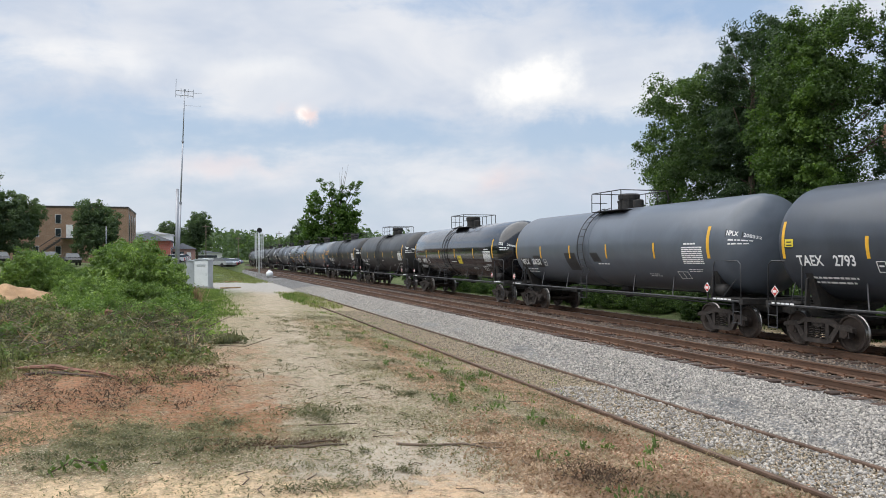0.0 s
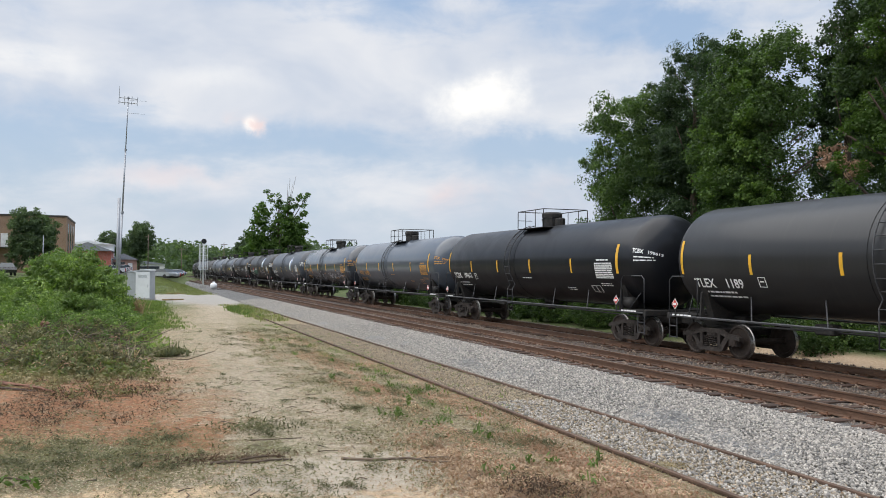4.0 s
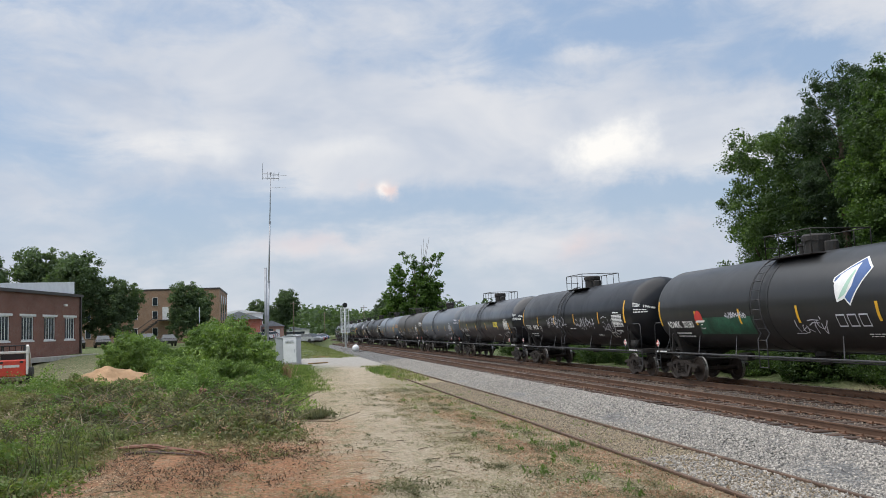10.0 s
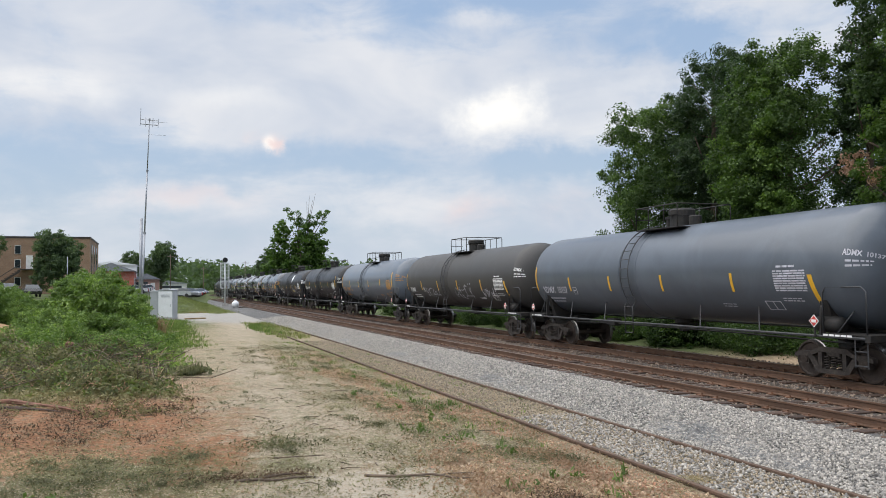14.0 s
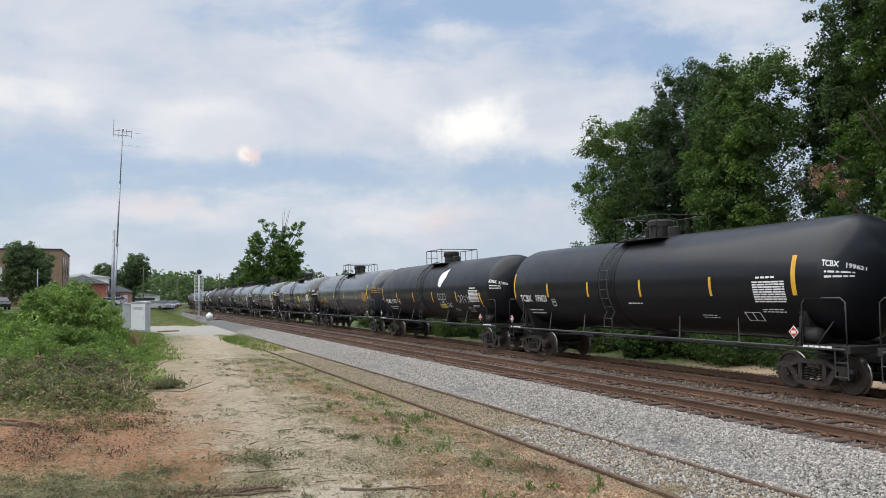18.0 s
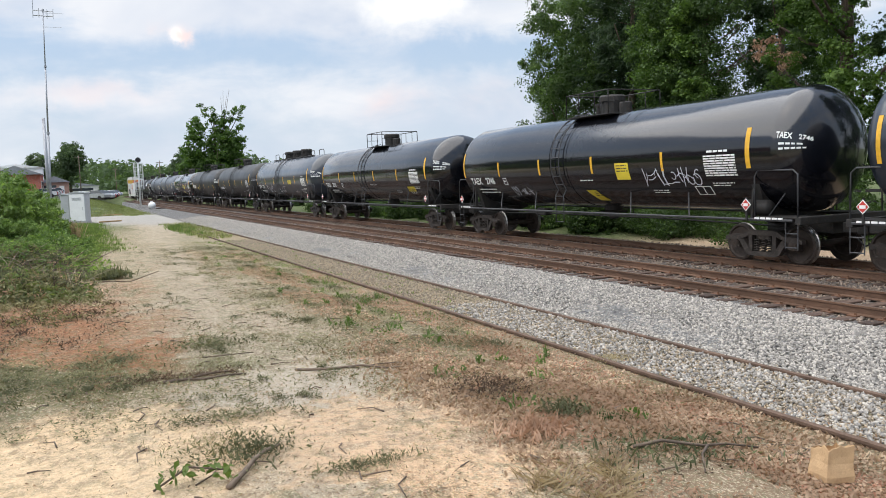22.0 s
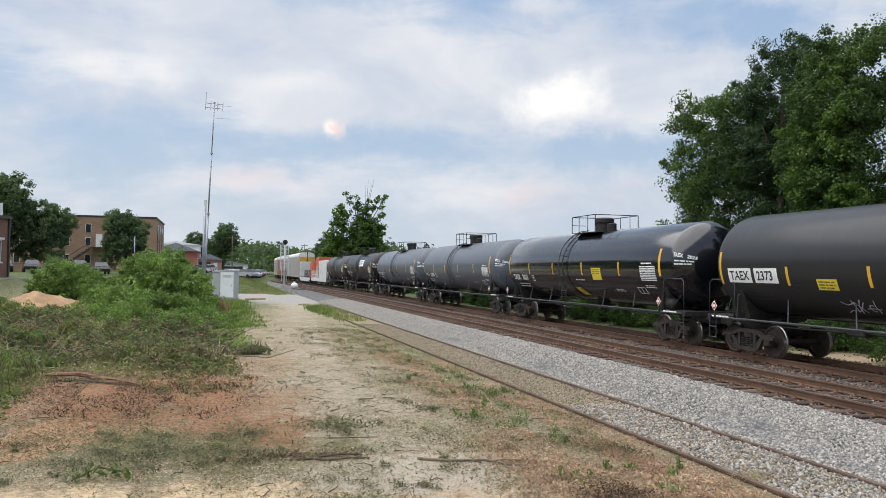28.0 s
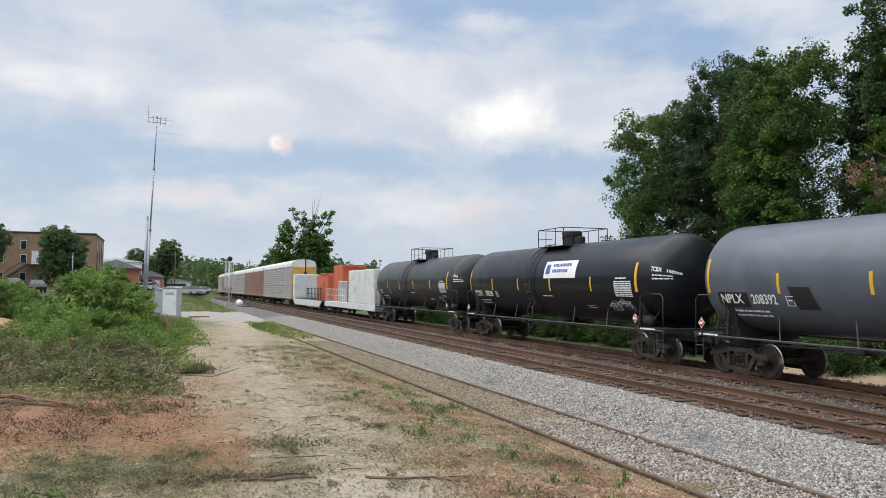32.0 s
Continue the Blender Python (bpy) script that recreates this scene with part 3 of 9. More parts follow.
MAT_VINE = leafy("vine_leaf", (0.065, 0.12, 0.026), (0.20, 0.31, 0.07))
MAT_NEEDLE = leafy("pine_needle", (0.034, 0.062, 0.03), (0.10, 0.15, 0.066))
# greyer than the near leaves: haze of distance mixed into the colour
MAT_FAR_LEAF = leafy("hazy_far_leaf", (0.075, 0.112, 0.064), (0.17, 0.235, 0.125), 0.8)
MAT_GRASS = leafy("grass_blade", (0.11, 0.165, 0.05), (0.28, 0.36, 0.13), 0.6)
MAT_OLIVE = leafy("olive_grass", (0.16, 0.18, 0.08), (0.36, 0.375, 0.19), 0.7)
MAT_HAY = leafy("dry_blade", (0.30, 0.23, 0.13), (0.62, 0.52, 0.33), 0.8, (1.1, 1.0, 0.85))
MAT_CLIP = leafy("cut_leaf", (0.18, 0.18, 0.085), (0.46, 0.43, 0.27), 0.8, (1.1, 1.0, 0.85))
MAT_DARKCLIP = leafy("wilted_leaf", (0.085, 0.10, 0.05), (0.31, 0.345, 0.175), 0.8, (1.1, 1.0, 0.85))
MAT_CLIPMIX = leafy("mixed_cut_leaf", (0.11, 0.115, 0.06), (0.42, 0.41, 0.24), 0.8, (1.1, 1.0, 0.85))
MAT_CHIP = leafy("dry_leaf_litter", (0.38, 0.25, 0.17), (0.84, 0.66, 0.50), 0.85, (1.1, 1.0, 0.85))
# colour of dark debris, and of bits that stand in for shadow under litter
MAT_DARKBIT = leafy("dark_litter", (0.07, 0.05, 0.035), (0.20, 0.145, 0.095), 0.9, (1.1, 1.0, 0.85))
MAT_BARK = plain("bark", (0.11, 0.08, 0.058), 0.95, 0, 0.35, 4, 1.0, (0.05, 0.04, 0.03), 0.4, 0, (3, 3, 0.6))
MAT_DEADWOOD = plain("dead_wood", (0.16, 0.12, 0.088), 0.9, 0, 0.3, 6, 0.7, (0.1, 0.07, 0.05), 0.4, 0.2)


def track(name, cx, top, y0, y1, label, ties_to):
    """Two rails on wooden ties; the nearest ties are pieces of their own."""
    root = tagged(new(name), label, "railway track", kind="structure")
    h = 0.17
    base = [(-0.07, 0), (-0.07, 0.018), (-0.012, 0.035), (-0.012, 0.125), (-0.036, 0.135), (-0.036, 0.165), (-0.028, h), (0.028, h), (0.036, 0.165), (0.036, 0.135), (0.012, 0.125), (0.012, 0.035), (0.07, 0.018), (0.07, 0)]
    for s in (-1, 1):
        sh, n = Shape(), len(base)
        stations = [y0, min(y1, BEND_AT)] + [BEND_AT + 20 * k for k in range(1, 22) if y1 > 200]
        for st in stations:
            px, py, a = on_line(cx, st)
            sh.v += [(px + (s * GAUGE / 2 + d) * math.cos(a), py - (s * GAUGE / 2 + d) * math.sin(a), top - h + z) for d, z in base]
        m = len(stations) - 1
        sh.f += [(k * n + i, k * n + (i + 1) % n, (k + 1) * n + (i + 1) % n, (k + 1) * n + i) for k in range(m) for i in range(n)]
        sh.f += [tuple(range(n - 1, -1, -1)), tuple(m * n + i for i in range(n))]
        me = sh.mesh("rail", MAT_RAIL)
        me.materials.append(MAT_HEAD)
        for p in me.polygons:
            if p.normal.z > 0.9 and p.center.z > top - 0.01:
                p.material_index = 1
        part("rail", me, root, "rust-brown steel rail")
    if not ties_to:
        for ob in root.children:
            ob.data.materials[0] = ob.data.materials[1] = MAT_OLD_RAIL
        return root
    r = random.Random(int(cx * 10))
    tie = Shape().box(-1.3, -0.115, -0.16, 1.3, 0.115, 0, 0.012).mesh("tie", MAT_TIE)
    plates, far = Shape(), Shape()
    y, k = 1.0, 0
    while y < ties_to:
        dz, dx, tw = r.uniform(-0.015, 0.012), r.uniform(-0.09, 0.09), r.uniform(-1.2, 1.2)
        m = pose(cx + dx, y, top - h - 0.004 + dz, 0, r.uniform(-0.6, 0.6), tw)
        if k < 290:
            part("tie", tie, root, m=m)
        else:
            far.box(cx + dx - 1.3, y - 0.115, top - h - 0.15, cx + dx + 1.3, y + 0.115, top - h + dz)
        if y < 60:
            for s in (-1, 1):
                px = cx + s * GAUGE / 2
                plates.box(px - 0.17, y - 0.095, top - h - 0.006, px + 0.17, y + 0.095, top - h + 0.014)
                for ex in (-0.11, 0.11):
                    plates.box(px + ex - 0.014, y - 0.05, top - h + 0.012, px + ex + 0.014, y - 0.02, top - h + 0.05)
        y += 0.52 + r.uniform(-0.03, 0.03)
        k += 1
    part("tie_plates", plates.mesh("tie_plates", MAT_PLATE), root)
    if far.v:
        tagged(part("far_ties", far.mesh("far_ties", MAT_TIE), root), kind="stuff")
    return root


def scatter_stones(name, x0, x1, ys, n, size, material, label, lift, seed):
    """Loose ballast: small broken stones, each its own lump, thickest near the camera."""
    r = np.random.default_rng(seed)
    y = ys[0] + (ys[1] - ys[0]) * r.random(n) ** 1.9
    x = x0 + (x1 - x0) * r.random(n)
    s = size * (0.55 + 0.9 * r.random(n) ** 2)
    octa = np.array([(1, 0, 0), (-1, 0, 0), (0, 1, 0), (0, -1, 0), (0, 0, 1), (0, 0, -1)], float)
    v = octa[None] * (0.40 + 0.35 * r.random((n, 6, 1))) + 0.12 * r.normal(size=(n, 6, 3))
    q = r.normal(size=(n, 4))
    q /= np.linalg.norm(q, axis=1)[:, None]
    w, a, b, c = q.T
    R = np.stack([1 - 2 * (b * b + c * c), 2 * (a * b - w * c), 2 * (a * c + w * b), 2 * (a * b + w * c), 1 - 2 * (a * a + c * c), 2 * (b * c - w * a), 2 * (a * c - w * b), 2 * (b * c + w * a), 1 - 2 * (a * a + b * b)], 1).reshape(n, 3, 3)
    v = np.einsum("nij,nkj->nki", R, v) * s[:, None, None]
    v += np.stack([x, y, bed_z(x) + lift + s * 0.15], 1)[:, None]
    f = np.array([(0, 2, 4), (2, 1, 4), (1, 3, 4), (3, 0, 4), (2, 0, 5), (1, 2, 5), (3, 1, 5), (0, 3, 5)])
    faces = (np.arange(n) * 6)[:, None, None] + f[None]
    me = quads_mesh(name, v.reshape(-1, 3), faces.reshape(-1, 3))
    me.materials.append(material)
    return tagged(new(name, me), label, "gravel", kind="stuff")


def bed_z(x):
    return -0.085 + 0.15 * smooth(8.3, 10.2, x) - 0.018 * smooth(10.6, 11.3, x)


def grid_sheet(xs, ys, zf, name, material):
    X, Y = np.meshgrid(xs, ys)
    Z = zf(X, Y)
    v = np.stack([X, Y, Z], -1).reshape(-1, 3)
    nx, ny = len(xs), len(ys)
    i = (np.arange(ny - 1)[:, None] * nx + np.arange(nx - 1)[None]).ravel()
    f = np.stack([i, i + 1, i + nx + 1, i + nx], 1)
    me = quads_mesh(name, v, f, True)
    me.materials.append(material)
    return new(name, me)


def build_ground():
    xs = np.unique(np.r_[np.linspace(-2500, -80, 10), np.linspace(-80, -14, 34), np.linspace(-14, 9, 100), np.linspace(9, 40, 40), np.linspace(40, 2500, 12)])
    ys = np.unique(np.r_[np.linspace(-900, -10, 14), np.linspace(-10, 3, 10), np.linspace(3, 40, 150), np.linspace(40, 170, 100), np.linspace(170, 4000, 20)])
    tagged(grid_sheet(xs, ys, lambda x, y: ground_z(x, y) - 0.0, "ground", MAT_GROUND), "dry sandy earth, red clay and cut grass beside the rails", "ground", kind="structure")
    bx = np.linspace(8.2, 19.4, 40)
    by = np.unique(np.r_[np.linspace(-700, 0, 8), np.linspace(0, 60, 121), np.linspace(60, 560, 60)])

    def bed(x, y):
        edge = 0.25 * np.sin(y * 0.7) + 0.15 * np.sin(y * 2.1 + 1)
        z = bed_z(x + edge * smooth(10, 8.2, x))
        z = np.where(x > 18.3, z - 0.12 * smooth(18.3, 19.4, x), z)
        z = np.where(x < 8.6, z - 0.05 * smooth(8.6, 8.2, x), z)
        return z + 0.012 * np.sin(5.1 * x + 3 * y) * np.sin(4.3 * y)

    sheet = grid_sheet(bx, by, bed, "ballast", MAT_BED)
    for q in sheet.data.vertices:
        if q.co.y > BEND_AT:
            q.co.x += (q.co.y - BEND_AT) ** 2 / (2 * BEND)
    tagged(sheet, "grey crushed-stone ballast under the main line", "ballast", kind="structure")
    scatter_stones("loose_ballast", 8.35, 11.1, (2.5, 70), 125000, 0.041, MAT_STONE, "pale grey crushed stone lying loose beside the rails", 0.0, 3)
    scatter_stones("rusty_ballast", 11.3, 18.6, (5, 50), 30000, 0.05, MAT_OLD_STONE, "brown rust-stained ballast between the rails", 0.0, 4)
    scatter_stones("siding_gravel", 6.86, 8.45, (2.5, 15), 12000, 0.042, MAT_STONE, "grey gravel spilled into the old siding", -0.014, 6)
    scatter_stones("siding_gravel", 6.8, 8.5, (2.5, 40), 30000, 0.032, MAT_TAN_STONE, "brown gravel in the old overgrown siding", -0.016, 5)


build_ground()
track("near_main_track", NEAR_TRACK, RAIL, -300, 1200, "main line of brown rails on worn wooden ties", 195)
track("far_main_track", FAR_TRACK, RAIL, -600, 1200, "second main line that the train runs on", 195)
track("old_siding", SIDING, -0.048, -40, 58, "rusty siding sunk in gravel, leaves and weeds", 0)


# ---- trees and plants ----
def rounded_crown(seed, blobs, clumps, per, leaf, material, spread=0.75, aspect=0.62, jitter=0.15):
    """Leaf clumps on the shell and inside of several overlapping lobes: (x, y, z, rx, rz)."""
    r = np.random.default_rng(seed)
    w = np.array([b[3] ** 2 * b[4] for b in blobs])
    pick = r.choice(len(blobs), clumps, p=w / w.sum())
    d = r.normal(size=(clumps, 3))
    d /= np.linalg.norm(d, axis=1)[:, None]
    rad = 0.45 + 0.6 * r.random(clumps) ** 0.55
    B = np.array(blobs)[pick]
    c = B[:, :3] + d * rad[:, None] * np.stack([B[:, 3], B[:, 3], B[:, 4]], 1)
    c += r.normal(size=c.shape) * jitter
    sp = spread * (0.5 + 0.9 * r.random(clumps))
    v, f = leaf_quads(c, per, leaf, sp, seed=seed + 1, aspect=aspect)
    me = quads_mesh("crown", v, f)
    me.materials.append(material)
    return me


def trunk_mesh(seed, height, r0, limbs, lean=0.3, low=0.35):
    r = random.Random(seed)
    sh = Shape()
    pts = [(lean * (k / 6) ** 2 * r.uniform(0.3, 1), r.uniform(-0.15, 0.15) * k / 6, height * k / 6) for k in range(7)]
    sh.tube(pts, r0, 8, r0 * 0.25)
    for k in range(limbs):
        t = r.uniform(low, 0.95)
        i = min(5, int(t * 6))
        p = Vector(pts[i]).lerp(Vector(pts[i + 1]), t * 6 - i)
        a, ln = r.uniform(0, 6.28), height * r.uniform(0.18, 0.34) * (1.2 - t)
        q = p + Vector((math.cos(a) * ln, math.sin(a) * ln, ln * r.uniform(0.3, 0.9)))
        mid = p.lerp(q, 0.5) + Vector((0, 0, -0.1 * ln))
        sh.tube([p, mid, q], r0 * 0.32 * (1.2 - t), 5, r0 * 0.08)
    return sh.mesh("trunk", MAT_BARK, True)


def tree(name, x, y, label, trunk, crown, turn=0.0, z=None):
    z = float(ground_z(x, y)) if z is None else z
    root = tagged(new(name), label, "tree")
    root.matrix_basis = pose(x, y, z - 0.05, 0, 0, turn)
    part("trunk", trunk, root)
    part("crown", crown, root)
    return root


def big_trees():
    """The row of tall trees behind the far rails; lobes are (towards the field, along the rails, height, radius, half height)."""
    edge = [(0, 0.3, 10.7, 1.9, 1.4), (0, 1.6, 10.2, 1.1, 1.2), (0, -1.7, 10.0, 1.7, 1.7), (-0.6, 0.2, 7.9, 1.9, 1.5), (0, 1.7, 6.8, 1.3, 1.2), (-0.4, -1.5, 6.8, 1.9, 1.7), (0, 0.8, 4.2, 1.9, 1.7), (-0.3, -1.2, 3.8, 1.9, 1.6), (0, 2.1, 4.7, 0.7, 0.8), (0, 2.2, 7.3, 0.5, 0.5), (0, -3.0, 10.6, 1.4, 1.5), (0, -3.4, 8.0, 1.5, 1.7), (-0.4, -3.2, 5.2, 1.6, 1.7), (0.8, -2.6, 9.4, 1.6, 1.8)]
    pine = [(0, 1.1, 13.6, 0.9, 0.8), (0, -0.6, 13.5, 1.0, 0.8), (0, -2.2, 13.0, 1.1, 0.9), (0, -3.3, 12.4, 0.9, 0.9), (0, 2.5, 12.3, 0.7, 0.5), (0, 2.2, 11.2, 0.9, 0.5), (0, 0.2, 11.8, 1.7, 1.1), (0, 1.9, 10.0, 1.3, 0.9), (0, -2.2, 10.8, 1.6, 1.1), (0, 0, 8.8, 2.2, 1.3), (0, -2, 7.6, 1.7, 1.3), (0, 1.6, 7.0, 1.7, 1.3), (0, 0, 4.8, 2.1, 1.7)]
    bright = [(0, 0.8, 12.0, 1.6, 1.1), (0, -1.0, 11.7, 1.4, 1.0), (0, 2.2, 11.0, 1.2, 1.1), (-0.5, 0.5, 9.8, 2.1, 1.4), (-0.6, -1.3, 9.3, 1.4, 1.3), (-0.8, 1.6, 7.6, 1.7, 1.4), (-1.0, -0.4, 7.0, 1.7, 1.5), (-0.8, 0.8, 4.9, 1.9, 1.6), (-0.8, -1.0, 4.4, 1.3, 1.3), (0, 1.8, 3.2, 1.5, 1.3)]
    slim = [(0, 0, 12.3, 0.7, 0.9), (0, 0.2, 10.6, 1.2, 1.1), (0, -0.8, 10.2, 1.3, 1.0), (0, 0.3, 3.2, 1.3, 1.3), (0, -0.6, 8.6, 0.9, 0.7), (0, 0.8, 8.8, 0.8, 0.8), (0, 0.9, 6.6, 0.6, 1.0), (0, 0.0, 4.9, 1.2, 0.9)]
    giant = [(0, 2.2, 14.0, 1.5, 1.5), (0, 2.3, 11.6, 1.3, 1.2), (0, 0.6, 16.0, 2.3, 1.9), (0, 0.5, 12.2, 2.1, 1.4), (0, -1.8, 13.8, 2.1, 1.9), (0, -1.6, 10.7, 1.9, 1.2), (-0.8, 1.6, 9.7, 1.2, 0.8), (-0.8, -0.2, 9.1, 1.5, 0.9), (-1.0, -2.6, 8.6, 1.2, 0.8), (0, 0.5, 18.4, 1.9, 1.5), (0, -3.0, 16.4, 1.9, 1.9), (0, 2.0, 3.6, 1.5, 1.2), (0, -2.5, 3.2, 1.6, 1.3), (0, 0, 2.2, 1.9, 1.2), (0.8, -1.8, 6.2, 1.1, 1.3), (0.8, 1.8, 6.6, 0.9, 1.2), (1.0, 3.0, 8.8, 0.9, 0.9), (0.6, 3.0, 10.6, 1.0, 1.0), (0.8, -3.4, 12.0, 1.6, 1.6), (0.9, 0.4, 14.2, 2.2, 1.8), (0.8, -0.2, 10.4, 2.0, 1.0)]
    vines = [(-1.2, -0.6, 6.8, 0.7, 1.6), (-1.2, 0.9, 8.0, 0.6, 1.5), (-1.3, -1.3, 4.7, 1.0, 1.2), (-1.1, 2.1, 5.8, 0.5, 1.3), (-1.3, 0.3, 11.0, 0.8, 0.9)]
    drape = [(-1.9, -0.9, 8.6, 0.6, 1.8), (-2.1, 0.7, 6.4, 0.7, 2.0), (-1.8, 1.9, 7.8, 0.6, 1.5), (-2.0, -1.3, 4.8, 0.8, 1.7), (-1.6, 0.4, 10.6, 0.7, 0.9)]
    oak = [(0, 0, 6.3, 3.2, 2.4), (-1.0, 1.6, 5.0, 2.5, 2.0), (0.6, -1.8, 7.8, 2.4, 1.9), (0.6, 0.9, 9.4, 2.2, 1.7), (-0.6, 2.2, 3.0, 1.9, 1.6), (-0.6, -1.5, 3.4, 2.2, 1.8), (0, 2.0, 8.2, 1.8, 1.5)]
    t_oak, t_tall, t_pine, t_giant = trunk_mesh(1, 8.5, 0.28, 12), trunk_mesh(2, 11.0, 0.32, 16), trunk_mesh(3, 13.4, 0.26, 18, 0.2, 0.35), trunk_mesh(4, 16.5, 0.34, 20, 0.5, 0.2)
    c_edge = rounded_crown(17, edge, 560, 120, 0.13, MAT_LEAF, 0.54)
    c_pine = rounded_crown(13, pine, 620, 110, 0.25, MAT_NEEDLE, 0.44, 0.19, 0.25)
    c_bright = rounded_crown(12, bright, 480, 125, 0.13, MAT_LEAF, 0.54)
    c_slim = rounded_crown(19, slim, 300, 110, 0.14, MAT_NEEDLE, 0.42)
    c_giant = rounded_crown(14, giant, 900, 115, 0.135, MAT_GIANT, 0.5)
    c_vine = rounded_crown(15, vines, 120, 110, 0.13, MAT_VINE, 0.36)
    c_drape = rounded_crown(20, drape, 130, 110, 0.13, MAT_VINE, 0.36)
    c_dead = rounded_crown(21, [(0, 0, 0, 0.5, 0.55), (0.2, -0.6, -0.3, 0.35, 0.35)], 16, 60, 0.12, MAT_CHIP, 0.3)
    vine = "bright green climbing vine"
    tree("broadleaf_tree", 27.0, 40.2, "dense broadleaf tree in summer leaf behind the train", t_oak, c_edge).scale = (1.0, 1.0, 1.04)
    tree("pine_tree", 27.6, 34.5, "tall dark pine with clustered needles", t_pine, c_pine)
    b = tree("broadleaf_tree", 26.8, 28.4, "broadleaf tree with bright vine leaves down its side", t_tall, c_bright)
    part("vines", c_drape, b, vine)
    tree("pine_tree", 28.6, 25.6, "slim dark tree between taller ones", t_pine, c_slim)
    e = tree("broadleaf_tree", 27.2, 21.3, "tall dark tree with gapped crown and vines on its trunk", t_giant, c_giant)
    part("vines", c_vine, e, vine)
    part("dead_leaves", c_dead, e, "brown dead leaves on a broken limb", pose(-0.6, 3.2, 6.6))
    d = tree("broadleaf_tree", 27.4, 15.4, "tall dark tree with gaps in its crown", t_giant, c_giant, 150)
    part("vines", c_vine, d, vine, pose(0, 0, 0.8, 0, 0, -150))
    part("dead_leaves", c_dead, d, "brown dead leaves on a broken limb", pose(0.6, -2.2, 6.8))
    # the next two trees are out of view, kept for shading and reflection
    tree("broadleaf_tree", 28.5, 9.5, "unseen full broadleaf tree kept for shading and reflection", t_tall, c_bright, 160)
    tree("broadleaf_tree", 28.0, 4.0, "tall dark tree with gaps in its crown", t_giant, c_giant, 220)
    tree("broadleaf_tree", 34.0, 38.0, "dense broadleaf tree in summer leaf", t_oak, c_edge, 250)
    tree("broadleaf_tree", 34.5, 31.5, "dense broadleaf tree in summer leaf", t_oak, c_edge, 60)
    # lone tree past the crossing, with bare twigs over its crown
    lone = [(-3.6, 0, 5.0, 2.6, 3.0), (-3.4, 0.5, 9.0, 2.2, 2.6), (-2.9, 0, 12.6, 1.6, 1.9), (-0.9, 0.5, 6.5, 2.6, 3.6), (1.2, 0, 5.0, 3.2, 3.2), (1.6, 0, 9.4, 2.7, 2.8), (1.4, 0, 12.8, 1.7, 1.9), (3.8, 0, 5.6, 2.3, 2.8), (3.6, 0, 9.8, 1.7, 2.4), (4.2, 0, 13.2, 0.8, 1.0), (0.3, 0, 3.0, 5.2, 2.4)]
    c_lone = rounded_crown(16, lone, 900, 40, 0.46, MAT_VINE, 0.85)
    t = trunk_mesh(5, 13.5, 0.35, 18)
    lo = tree("broadleaf_tree", 24.5, 146.0, "lone ragged tree with bare twigs above its leaves", t, c_lone, 0)
    boughs, tufts, r = Shape(), [], random.Random(8)
    for x0, x1, z1, thick in ((0.4, -1.6, 16.9, 0.09), (0.6, -0.4, 16.4, 0.08), (1.5, 2.3, 15.6, 0.08), (2.2, 4.4, 16.6, 0.09), (2.6, 5.6, 16.9, 0.09)):
        boughs.tube([(x0, 0, 11.5), ((x0 + x1) / 2 + 0.2, 0.2, 14.4), (x1, 0, z1)], thick, 5, 0.03)
        for k in range(9):
            q = 0.45 + 0.6 * k / 9
            tufts.append((x0 + (x1 - x0) * q + r.uniform(-0.55, 0.55), r.uniform(-0.5, 0.5), 11.5 + (z1 - 11.5) * q + r.uniform(-0.35, 0.35)))
    for x1, z1 in ((2.2, 19.4), (3.3, 19.8), (2.8, 18.6), (1.7, 18.3)):
        boughs.tube([(1.8, 0, 12.5), ((1.8 + x1) / 2, 0, 16.2), (x1, 0, z1)], 0.06, 5, 0.015)
    part("bare_branchwork", boughs.mesh("bare_branchwork", MAT_BARK), lo)
    v, f = leaf_quads(tufts, 26, 0.38, 0.55, seed=9)
    me = quads_mesh("top_leaves", v, f)
    me.materials.append(MAT_VINE)
    part("top_leaves", me, lo)
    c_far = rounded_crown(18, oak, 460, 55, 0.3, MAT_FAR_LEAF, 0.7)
    return t_oak, c_far


T_OAK, C_OAK = big_trees()

# ---- the train ----
RAD, MID = 1.50, 2.70          # tank radius and its axis above the rail
TANK = 8.42                    # half length of the tank
CAR = 18.1
TRUCK_AT = 7.0                 # truck centres from the car's middle
